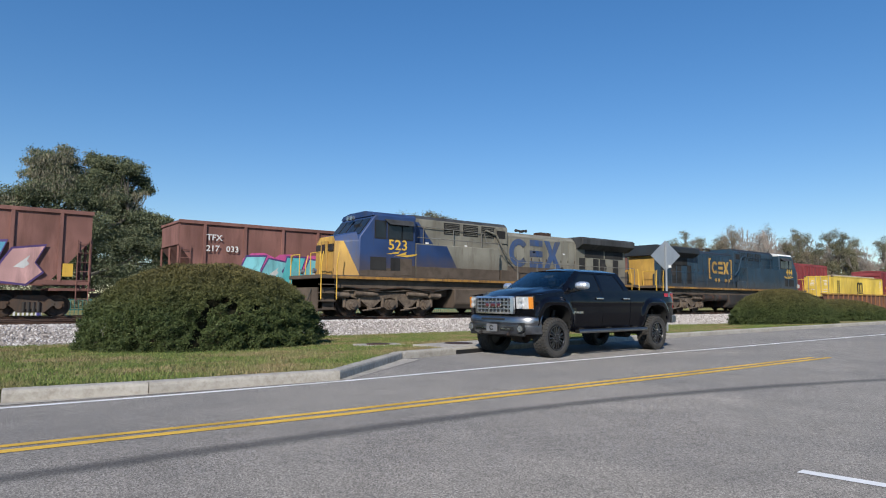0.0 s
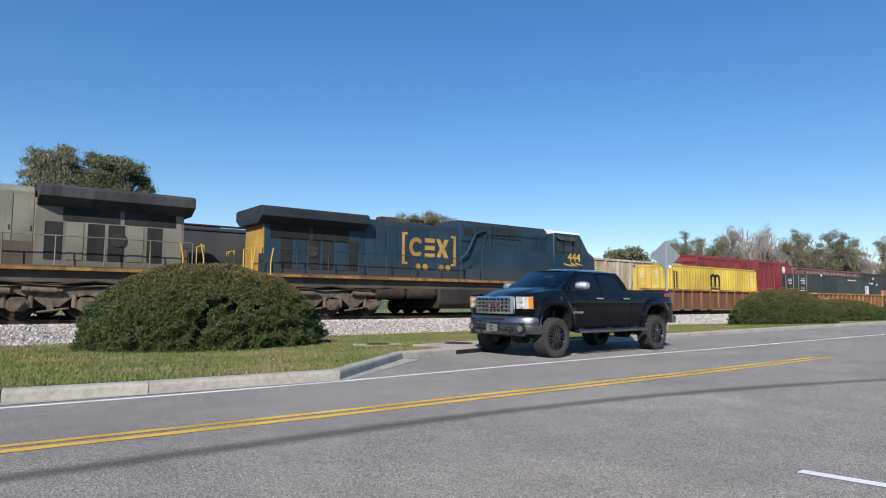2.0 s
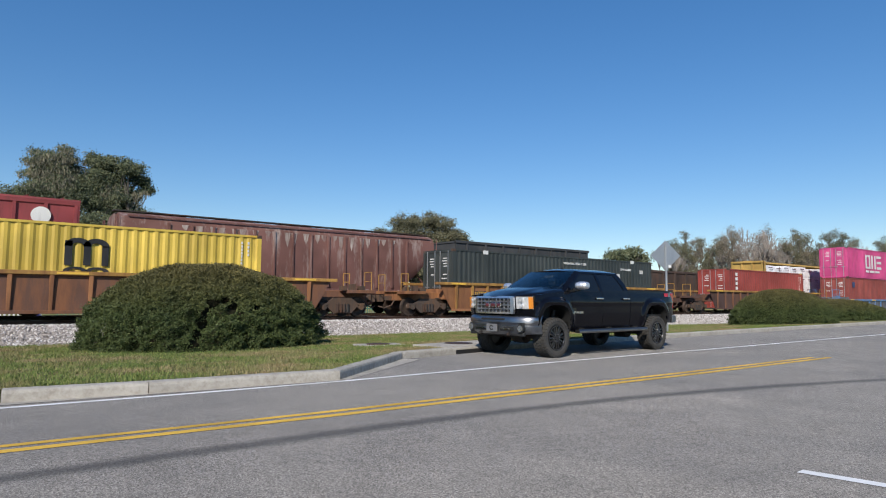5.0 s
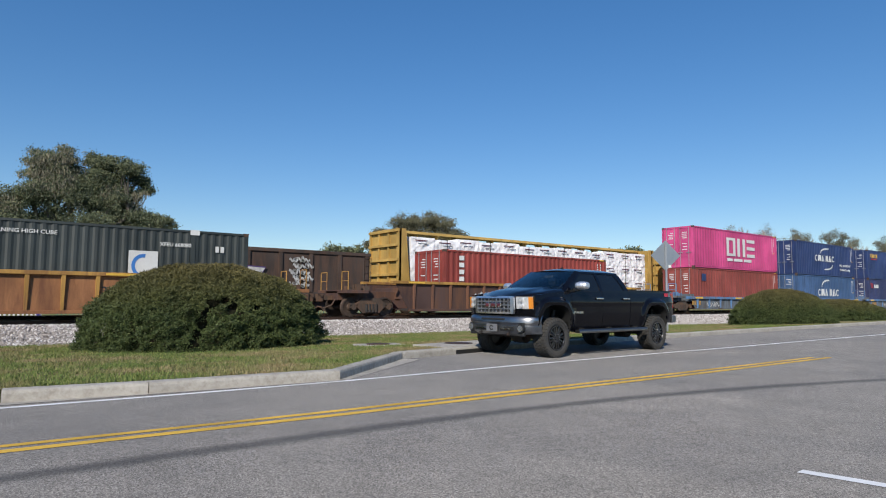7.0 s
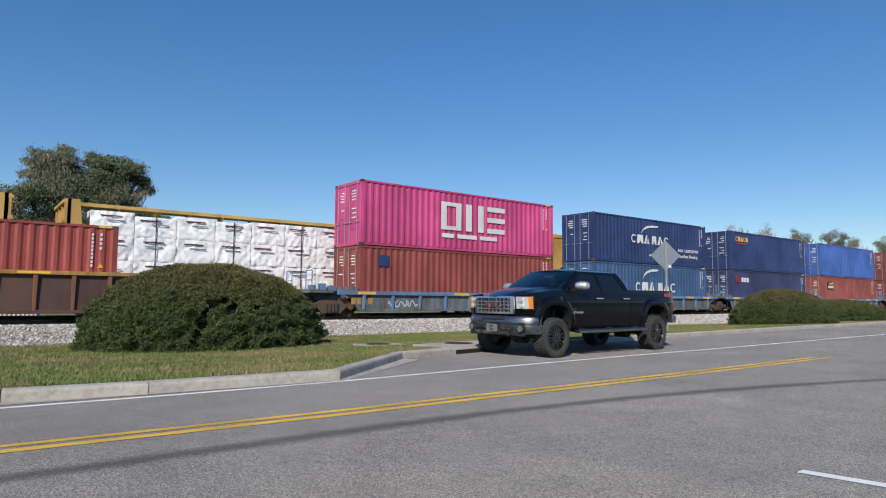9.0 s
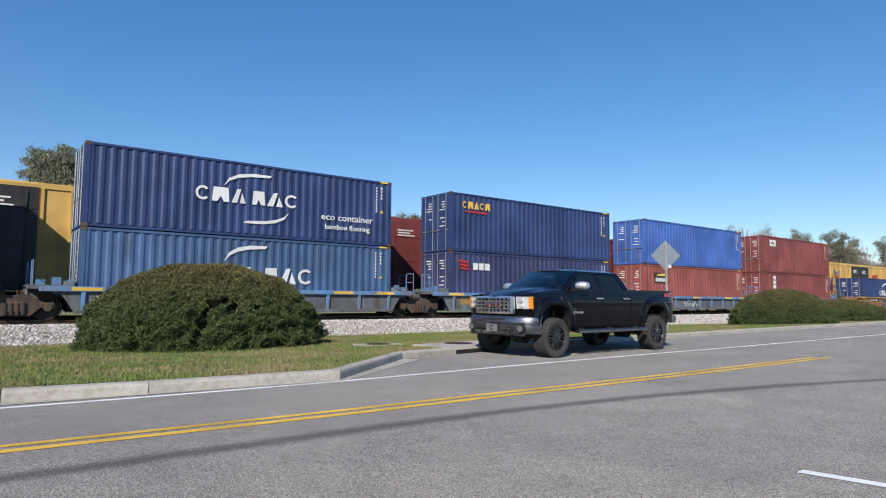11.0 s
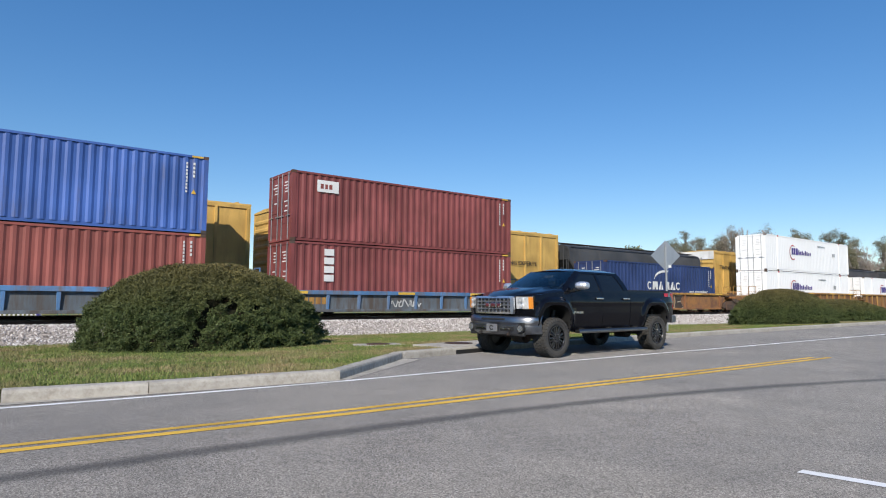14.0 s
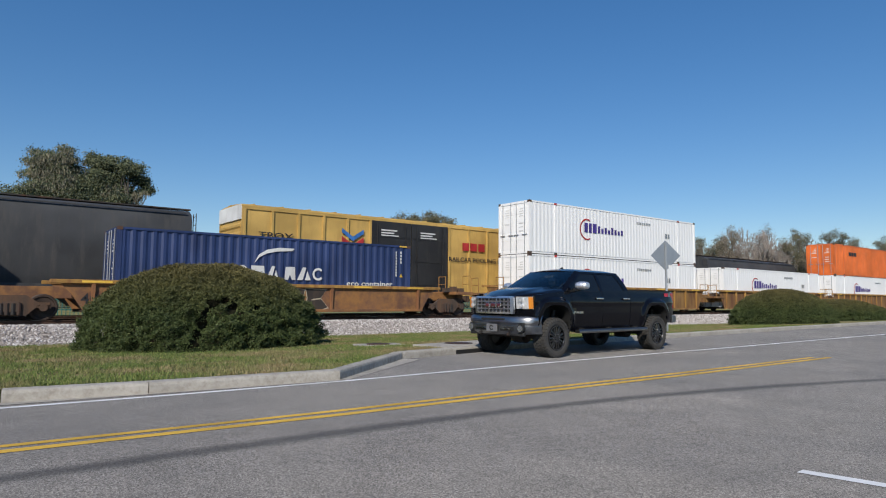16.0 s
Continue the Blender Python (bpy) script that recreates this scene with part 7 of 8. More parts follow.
        if old:
            part("blue_panel", Shape().along_y([(5.14, 2.0), (5.14, 3.3), (6.9, 3.3), (7.7, 2.0)], *sorted((sy * 1.5, sy * 1.506))), M["loco_blue"], c0, "dusty blue slanted panel")
            part("blue_upper_panel", Shape().along_y([(5.14, 3.36), (5.14, 4.4), (5.6, 4.4), (6.5, 3.36)], *sorted((sy * 1.0, sy * 1.008))), M["loco_blue"], c0)
        part("grime_band", Shape().box(5.14, 10.28, *sorted((sy * 1.5, sy * 1.508)), 1.79, 2.28), M["loco_grime"] if old else side, c0)
        for k in range(3):
            p = 7.1 + k * 1.2
            vt = part("louvre_frame", Shape().box(p, p + 0.95, *sorted((sy * 1.0, sy * 1.03)), 3.95, 4.5), M["louvre"], t)
            for i in range(6):
                part("louvre_slat", Shape().box(p + 0.03, p + 0.92, *sorted((sy * 1.03, sy * 1.05)), 3.99 + i * 0.085, 4.006 + i * 0.085) if old else Shape().box(p + 0.06 + i * 0.15, p + 0.1 + i * 0.15, *sorted((sy * 1.03, sy * 1.05)), 3.98, 4.47), side, vt)
        part("filter_box", Shape().box(10.35, 11.25, *sorted((sy * 1.0, sy * 1.06)), 3.7, 4.45), side, t, bevel=0.01)
        part("dark_grille", Shape().box(10.5, 11.1, *sorted((sy * 1.06, sy * 1.068)), 3.95, 4.35), M["louvre"], t)
        part("tool_box", Shape().box(10.4, 11.0, *sorted((sy * 1.05, sy * 1.5)), 1.78, 2.3), M["loco_grime"] if old else side, t, bevel=0.02)
        part("air_duct", Shape().pipe([(9.7, sy * 1.12, 4.3), (10.4, sy * 1.15, 4.1), (11.0, sy * 1.2, 3.1), (11.5, sy * 1.15, 2.7)], 0.05, 8), side, t)
    # engine hood with doors
    ep = [(-0.95, 1.78), (-0.95, 4.15), (-0.7, 4.36), (0.7, 4.36), (0.95, 4.15), (0.95, 1.78)]
    part("engine_hood", Shape().along_x(ep, 11.3, 16.7), side, t, bevel=0.03)
    part("engine_roof", Shape().along_x([(-0.93, 4.17), (-0.68, 4.375), (0.68, 4.375), (0.93, 4.17)], 11.35, 16.65), M["loco_grey"] if old else roofm, t)
    for sy in (-1, 1):
        for k in range(9):
            p = 11.45 + k * 0.585
            d = part("engine_door", Shape().box(p, p + 0.56, *sorted((sy * 0.95, sy * 0.972)), 2.0, 4.05), side, t, bevel=0.008)
            part("latch", Shape().box(p + 0.47, p + 0.51, *sorted((sy * 0.97, sy * 0.99)), 2.9, 3.05), M["steel_dark"], d)
        part("grime_band", Shape().box(11.35, 21.5, *sorted((sy * 0.972, sy * 0.978)), 1.79, 2.55), M["loco_grime"] if old else M["loco_navy"], t)
    # radiator with overhanging cap
    part("radiator_hood", Shape().along_x([(-0.98, 1.78), (-0.98, 4.0), (0.98, 4.0), (0.98, 1.78)], 16.7, 21.3), side, t, bevel=0.03)
    part("radiator_cap", Shape().along_x([(-1.02, 3.75), (-1.5, 4.02), (-1.5, 4.35), (-1.35, 4.44), (1.35, 4.44), (1.5, 4.35), (1.5, 4.02), (1.02, 3.75)], 16.75, 21.6), roofm, t, bevel=0.03)
    for sy in (-1, 1):
        for k in range(2):
            part("radiator_intake", Shape().box(17.5 + k * 1.85, 19.2 + k * 1.85, *sorted((sy * 0.98, sy * 1.0)), 3.3 if old else 3.2, 3.8), M["louvre"], t)
        for k in range(6):
            p = 17.0 + k * 0.62
            part("radiator_door", Shape().box(p, p + 0.5, *sorted((sy * 0.98, sy * 1.0)), 2.0, 3.25), M["louvre"] if k in (0, 2, 3, 5) else side, t, bevel=0.006)
        part("fan_guard", Shape().rod((19.2, sy * 1.0, 2.75), (19.2, sy * 1.03, 2.75), 0.25, 18), M["steel_dark"], t)
    part("rear_wall", Shape().box(21.3, 21.34, -0.97, 0.97, 1.8, 4.0), endc if not old else side, t, "yellow rear end" if not old else "")
    # stack, horn, fans
    part("exhaust_stack", Shape().along_x([(-0.3, 4.35), (-0.26, 4.62), (0.26, 4.62), (0.3, 4.35)], 14.55, 15.4), M["rail"], t)
    hn = part("air_horn", Shape().rod((13.2, 0, 4.36), (13.2, 0, 4.6), 0.03, 6), M["steel_dark"], t)
    for y, d in ((-0.14, 1), (0, -1), (0.14, 1)):
        part("trumpet", Shape().rod((13.2, y, 4.62), (13.2 + 0.34 * d, y, 4.62), 0.035, 10, 0.09), M["steel_dark"], hn)
    for k in range(3):
        part("aerial_dome", Shape().rod((3.3 + k * 0.6, 0.2, 4.71), (3.3 + k * 0.6, 0.2, 4.79), 0.1, 12, 0.05), M["loco_roof"], t)
    # tank and gear below
    tk = Shape().along_x([(-1.25, 0.35), (-1.45, 0.6), (-1.45, 1.3), (1.45, 1.3), (1.45, 0.6), (1.25, 0.35)], 7.45, 15.4 if old else 12.9)
    part("fuel_tank", tk, M["loco_grime"] if old else M["steel_dark"], t, bevel=0.06, smooth=True)
    for sy in (-1, 1):
        if not old:
            for k in (0, 1):
                part("air_reservoir", Shape().rod((13.1 + k * 1.7, sy * 1.2, 1.05), (14.6 + k * 1.7, sy * 1.2, 1.05), 0.24, 16), M["steel_dark"], t, smooth=True)
        part("hose_run", Shape().pipe([(1.5, sy * 1.35, 1.3), (3.0, sy * 1.38, 1.18), (4.5, sy * 1.35, 1.3), (6.2, sy * 1.36, 1.15), (7.3, sy * 1.35, 1.3)], 0.03), M["steel_dark"], t)
        part("hose_run", Shape().pipe([(15.6, sy * 1.35, 1.3), (17.0, sy * 1.38, 1.15), (18.5, sy * 1.35, 1.3), (20.2, sy * 1.36, 1.12), (21.3, sy * 1.35, 1.3)], 0.03), M["steel_dark"], t)
    three_axle(t, 3.95, turn != 0)
    three_axle(t, 18.3, turn != 0)
    # pilots, steps, handrails
    for k, xx in ((-1, 0.35), (1, L - 0.35)):
        part("pilot", Shape().along_y([(xx, 0.25), (xx, 1.62), (xx - 0.1 * k, 1.62), (xx - 0.25 * k, 0.25)], -1.3, 1.3), M["loco_grime"], t, bevel=0.02)
        coupler(t, xx, k)
        for sy in (-1, 1):
            st = part("step_well", Shape().box(*sorted((xx, xx - 0.75 * k)), *sorted((sy * 1.25, sy * 1.3)), 0.3, 1.62), M["loco_grime"], t)
            for i in range(4):
                part("step", Shape().box(*sorted((xx, xx - 0.72 * k)), *sorted((sy * 1.3, sy * 1.52)), 0.33 + i * 0.34, 0.37 + i * 0.34), M["loco_grime"], st)
            for dx in (0.02, 0.74):
                g = Shape().pipe([(xx - dx * k, sy * 1.53, 0.75), (xx - dx * k, sy * 1.53, 2.2), (xx - dx * k - 0.1 * k, sy * 1.5, 2.75)], 0.022, 6)
                part("grab_rail", g, M["letter_yellow"], t, "yellow grab rail")
            part("end_rail", Shape().pipe([(xx, sy * 1.45, 1.78), (xx, sy * 1.45, 2.7), (xx, sy * 0.55, 2.7), (xx, sy * 0.55, 1.78)], 0.022, 6), M["letter_yellow"], t)
        part("hose", Shape().pipe([(xx, -0.7, 1.2), (xx + 0.2 * k, -0.75, 0.7), (xx + 0.25 * k, -0.6, 0.45)], 0.03), M["rubber"], t)
    for sy in (-1, 1):
        rm = M["rail_grey"] if old else M["loco_navy"]
        zt = 2.75
        pts = [(11.1, sy * 1.48, 3.0), (11.6, sy * 1.48, zt), (21.5, sy * 1.48, zt)]
        rail_run(t, pts, [(11.6 + k * 1.42, sy * 1.48, zt) for k in range(8)], 1.78, rm)
        rail_run(t, [(5.3, sy * 1.08, 4.2), (9.6, sy * 1.08, 4.15), (9.8, sy * 1.08, 3.7)], [(5.8, sy * 1.12, 4.18), (7.6, sy * 1.12, 4.17), (9.4, sy * 1.12, 4.15)], 3.35, rm)
        rail_run(t, [(5.2, sy * 1.5, 3.62), (10.3, sy * 1.5, 3.62), (10.9, sy * 1.48, 3.0)], [(6.4, sy * 1.5, 3.62), (8.2, sy * 1.5, 3.62), (10.2, sy * 1.5, 3.62)], 3.35, rm)
    # numbers and logo on both sides
    num = "523" if old else "444"
    for sy in (-1, 1):
        turned = 0 if sy < 0 else 180
        shift = 0.0 if old else -0.55
        nx = ((3.6 if old else 3.25) if sy < 0 else (4.9 if old else 4.55)) + shift
        m = pose(nx, sy * 1.518, 2.98, 90, 0, turned)
        lettering(num, 0.64, m, M["letter_yellow"], cab, "road_number", wide=1.1, bold=0.012)
        zig = [[(0, .5), (.55, .95), (.5, .62), (.12, .5)], [(.3, .2), (.85, .95), (.8, .5), (.42, .3)], [(.5, .3), (.95, .55), (1.3, .75), (1.25, .5), (.9, .25)]]
        s = Shape()
        for poly in zig:
            s.along_y([((3.5 if old else 3.2) + shift + p * 1.3, 2.6 + q * 0.34) for p, q in poly], *sorted((sy * 1.5, sy * 1.508)))
        part("lightning_stripe", s, M["letter_yellow"], cab, "yellow lightning stripe")
        lm = M["logo_blue"] if old else M["loco_yellow"]
        x0, w, h, z0 = (11.5, 3.9, 1.5, 2.55) if old else (12.0, 2.3, 0.92, 2.76)
        polys = arc(0.17, 0.5, 0.28, 0.5, 38, 322, 18)
        polys = [[(0.17 + (p - 0.17) * 0.36, q) for p, q in poly] for poly in polys]
        polys += [rect(.38, .63, 0, .22), rect(.38, .63, .39, .61), rect(.38, .63, .78, 1), [(.67, 0), (.77, 0), (.83, .32), (.89, 0), (1.0, 0), (.89, .5), (1.0, 1), (.89, 1), (.83, .68), (.77, 1), (.67, 1), (.77, .5)]]
        s = Shape()
        for poly in polys:
            pp = [(x0 + (p if sy * (1 if turn == 0 else -1) < 0 or True else 1 - p) * w, z0 + q * h) for p, q in poly]
            if sy > 0:
                pp = [(2 * x0 + w - p, q) for p, q in pp]
            s.along_y(pp, *sorted((sy * 0.973, sy * 0.99)))
        part("logo", s, lm, t, "large faded blue block logo" if old else "yellow block logo")
        if not old:
            bk = Shape()
            for xx in (x0 - 0.45, x0 + w + 0.28):
                bk.box(xx, xx + 0.14, *sorted((sy * 0.973, sy * 0.99)), z0 - 0.35, z0 + h + 0.2)
                for z in (z0 - 0.35, z0 + h + 0.1):
                    bk.box(xx + 0.14 if xx < x0 else xx - 0.16, xx + 0.3 if xx < x0 else xx, *sorted((sy * 0.973, sy * 0.99)), z, z + 0.1)
            part("bracket_stripe", bk, lm, t, "yellow square brackets")
            for xx in (x0 + 0.05, x0 + 0.45, x0 + w - 0.9, x0 + w - 0.5):
                part("dot", Shape().rod((xx, sy * 0.97, z0 - 0.45), (xx, sy * 0.99, z0 - 0.45), 0.15, 16), lm, t)
    for k in range(6):
        part("safety_label", Shape().box(6.0 + k * 2.4, 6.18 + k * 2.4, -1.013 if k < 2 else -0.99, -0.98, 3.4 if k < 2 else 3.35, 3.48 if k < 2 else 3.43), M["letter"], t)
    roll(t, x, NEAR_Y, NEAR_V, turn)
    return t


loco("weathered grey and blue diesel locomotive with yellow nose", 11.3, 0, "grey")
loco("dark navy diesel locomotive with yellow ends", 57.0, 180, "navy")

# ---------- mixed freight train on the far track ----------
M["hop_brown"] = paint("dusty_oxide_hopper_paint", (0.23, 0.105, 0.085), 0.75, 0, (0.14, 0.065, 0.05), 0.35)
M["hop_white"] = paint("stained_cream_hopper_paint", (0.56, 0.5, 0.4), 0.7, 0, (0.3, 0.2, 0.12), 0.4)
M["box_red"] = paint("dark_red_boxcar_paint", (0.24, 0.035, 0.04), 0.65, 0, (0.16, 0.04, 0.04), 0.3)
M["box_maroon"] = paint("maroon_boxcar_paint", (0.17, 0.03, 0.03), 0.65, 0, (0.11, 0.03, 0.028), 0.3)
M["box_yellow"] = paint("ochre_yellow_boxcar_paint", (0.58, 0.37, 0.1), 0.65, 0, (0.42, 0.26, 0.08), 0.28)
M["lime"] = paint("lime_stain", (0.42, 0.36, 0.32), 0.9, 0, (0.2, 0.1, 0.085), 0.5, scale=5)
M["hop_rust"] = paint("rust_streaked_hopper_paint", (0.17, 0.075, 0.06), 0.75, 0, (0.5, 0.42, 0.38), 0.2)
M["hop_black"] = paint("dark_grey_hopper_paint", (0.045, 0.047, 0.05), 0.65, 0, (0.08, 0.075, 0.07), 0.3)
M["gon_brown"] = paint("dark_brown_gondola_paint", (0.055, 0.038, 0.03), 0.8, 0, (0.11, 0.06, 0.04), 0.4)
M["beam_yellow"] = paint("yellow_centrebeam_paint", (0.5, 0.32, 0.085), 0.6, 0, (0.33, 0.2, 0.06), 0.3)
M["wrap"] = paint("white_plastic_wrap", (0.9, 0.9, 0.91), 0.35, 0, (0.78, 0.78, 0.8), 0.15, streak=False, bump=0.3, fine=7, fade=0.03)
M["wrap_text"] = paint("maroon_wrap_print", (0.12, 0.03, 0.05), 0.5)


def car_ends(c, L, mat, bogie_in=2.2, r=0.42):
    part("centre_sill", Shape().box(0.2, L - 0.2, -0.35, 0.35, 0.72, 1.02), M["steel_dark"], c)
    coupler(c, 0.1, -1)
    coupler(c, L - 0.1, 1)
    bogie(c, bogie_in, FAR_V, r)
    bogie(c, L - bogie_in, FAR_V, r)


def far_car(name, label, category="railway car"):
    return thing(name, label, category, group="cars of the mixed freight train")


def open_hopper(label, x, L, top, mat, ribs, slope=1.7):
    """Open-topped hopper with sloped ends, side posts and discharge chutes."""
    c = far_car("hopper_car", label)
    W = 1.55
    lo = 1.35
    s = Shape()
    for sy in (-1, 1):
        s.along_y([(0.35, top), (L - 0.35, top), (L - 0.35, top - 1.0), (L - slope, lo), (slope, lo), (0.35, top - 1.0)], *sorted((sy * (W - 0.09), sy * (W - 0.05))))
    part("body", s, mat, c)
    for k, (p, q) in enumerate(((0.35, slope), (L - 0.35, L - slope))):
        part("slope_sheet", Shape().loft([(p, -W + 0.07, top - 1.0), (p, W - 0.07, top - 1.0), (q, W - 0.07, lo), (q, -W + 0.07, lo)], [(p, -W + 0.07, top - 0.94), (p, W - 0.07, top - 0.94), (q + (0.08 if k == 0 else -0.08), W - 0.07, lo), (q + (0.08 if k == 0 else -0.08), -W + 0.07, lo)]), mat, c)
        part("end_panel", Shape().box(*sorted((p, p + (0.05 if k == 0 else -0.05))), -W + 0.07, W - 0.07, top - 1.0, top), mat, c)
        part("end_cap", Shape().box(*sorted((p - (0.05 if k == 0 else -0.05), p + (0.12 if k == 0 else -0.12))), -W, W, top, top + 0.1), mat, c)
        for yy in (-W + 0.15, 0, W - 0.15):
            part("end_post", Shape().rod((p, yy, 1.05), (p, yy, top - 1.0), 0.05, 6), mat, c)
        part("end_platform", Shape().box(*sorted((p - (0.2 if k == 0 else -0.2), q)), -1.45, 1.45, 1.0, 1.1), mat, c)
        part("brake_wheel", Shape().rod((p - (0.1 if k == 0 else -0.1), 0.5, 1.9), (p - (0.14 if k == 0 else -0.14), 0.5, 1.9), 0.28, 14), M["steel_dark"], c)
        for sy in (-1, 1):
            ladder(c, p + (0.25 if k == 0 else -0.25), sy * (W + 0.02), 0.6, top - 1.0, mat)
    for sy in (-1, 1):
        part("top_chord", Shape().box(0.3, L - 0.3, *sorted((sy * (W - 0.08), sy * (W + 0.03))), top - 0.02, top + 0.13), mat, c, bevel=0.012)
        part("side_sill", Shape().box(0.4, L - 0.4, *sorted((sy * (W - 0.1), sy * (W + 0.01))), lo - 0.12, lo + 0.06), mat, c)
    rb = shared(("post", top, mat.name), lambda: Shape().box(-0.06, 0.06, -0.03, 0.06, lo, top), mat)
    for i in range(ribs):
        for yy in (-W, W - 0.03):
            part("side_post", rb, None, c).location = (slope - 0.3 + (L - 2 * slope + 0.6) * i / (ribs - 1), yy, 0)
    for k in range(3):
        p = L * (0.28 + 0.22 * k)
        part("discharge_chute", Shape().loft([(p - 0.9, -1.2, lo), (p + 0.9, -1.2, lo), (p + 0.9, 1.2, lo), (p - 0.9, 1.2, lo)], [(p - 0.2, -0.9, 0.35), (p + 0.2, -0.9, 0.35), (p + 0.2, 0.9, 0.35), (p - 0.2, 0.9, 0.35)]), mat, c)
    car_ends(c, L, mat)
    roll(c, x, FAR_Y, FAR_V)
    return c


def boxcar(label, x, L, top, mat, door, door_at=0.5, door_w=5.0, ribs=9, plug=True, cap=None):
    """Boxcar with side posts, sliding doors, ribbed ends and a low-pitched roof."""
    c = far_car("boxcar", label)
    W = 1.52
    part("body", Shape().box(0.35, L - 0.35, -W, W, 0.95, top - 0.12), mat, c)
    part("roof", Shape().along_x([(-W - 0.04, top - 0.14), (-W - 0.02, top - 0.06), (0, top + 0.04), (W + 0.02, top - 0.06), (W + 0.04, top - 0.14)], 0.3, L - 0.3), mat, c)
    for i in range(14):
        part("roof_rib", shared(("roof_rib", top, mat.name), lambda: Shape().loft([(-0.04, -W, top - 0.05), (0.04, -W, top - 0.05), (0.04, 0, top + 0.05), (-0.04, 0, top + 0.05)], [(-0.04, -W, top - 0.01), (0.04, -W, top - 0.01), (0.04, 0, top + 0.09), (-0.04, 0, top + 0.09)]), mat), None, c).location = (0.9 + i * (L - 1.8) / 13, 0, 0)
    for sy in (-1, 1):
        part("side_sill", Shape().box(0.35, L - 0.35, *sorted((sy * W, sy * (W + 0.05))), 0.82, 1.08), mat, c)
        part("top_plate", Shape().box(0.35, L - 0.35, *sorted((sy * W, sy * (W + 0.05))), top - 0.28, top - 0.13), mat, c)
    d0, d1 = L * door_at - door_w / 2, L * door_at + door_w / 2
    post = shared(("box_post", top, mat.name), lambda: Shape().along_x([(-W - 0.075, 1.08), (-W - 0.075, top - 0.28), (-W, top - 0.28), (-W, 1.08)], -0.055, 0.055), mat)
    for i in range(ribs):
        for p in (0.45 + (d0 - 0.5) * i / (ribs - 1), d1 + 0.1 + (L - 0.55 - d1) * i / (ribs - 1)):
            part("side_post", post, None, c).location = (p, 0, 0)
    dw = door_w / 2
    for k in range(2):
        d = part("door", Shape().box(d0 + k * dw + 0.02, d0 + (k + 1) * dw - 0.02, -W - 0.06, -W, 1.0, top - 0.25), door, c, bevel=0.012)
        for i in range(3):
            part("door_rib", Shape().box(d0 + k * dw + 0.12, d0 + (k + 1) * dw - 0.12, -W - 0.085, -W - 0.055, 1.55 + i * (top - 2.4) / 2.2, 1.63 + i * (top - 2.4) / 2.2), door, d)
        for q in (0.35, dw - 0.4):
            part("lock_rod", Shape().rod((d0 + k * dw + q, -W - 0.1, 1.1), (d0 + k * dw + q, -W - 0.1, top - 0.4), 0.025, 6), door, d)
        tx = Shape()
        for i in range(3):
            tx.box(d0 + k * dw + 0.6, d0 + k * dw + 0.6 + (1.0, 0.8, 1.1)[i], -W - 0.064, -W - 0.058, top - 0.75 - i * 0.14, top - 0.68 - i * 0.14)
        if mat is not M["box_red"]:
            part("lettering", tx, M["letter"], d, "small illegible white lettering")
    for k, xx in ((-1, 0.35), (1, L - 0.35)):
        nr = 9
        for i in range(nr):
            z = 1.15 + i * (top - 1.5) / nr
            part("end_rib", Shape().along_y([(xx, z), (xx + 0.06 * k, z + 0.08), (xx + 0.06 * k, z + 0.18), (xx, z + 0.26)], -W + 0.12, W - 0.12), mat, c)
        if cap and k < 0:
            part("end_cap", Shape().box(xx - 0.07, xx + 0.02, -W, W, top - 0.75, top - 0.06), cap, c, "white end panel")
        for sy in (-1, 1):
            part("corner_post", Shape().box(*sorted((xx - 0.08 * k, xx + 0.03 * k)), *sorted((sy * (W - 0.08), sy * (W + 0.055))), 0.9, top - 0.13), mat, c)
            ladder(c, xx - 0.35 * k, sy * (W + 0.1), 0.55, 2.3, mat)
    car_ends(c, L, mat, 2.6)
    roll(c, x, FAR_Y, FAR_V)
    return c


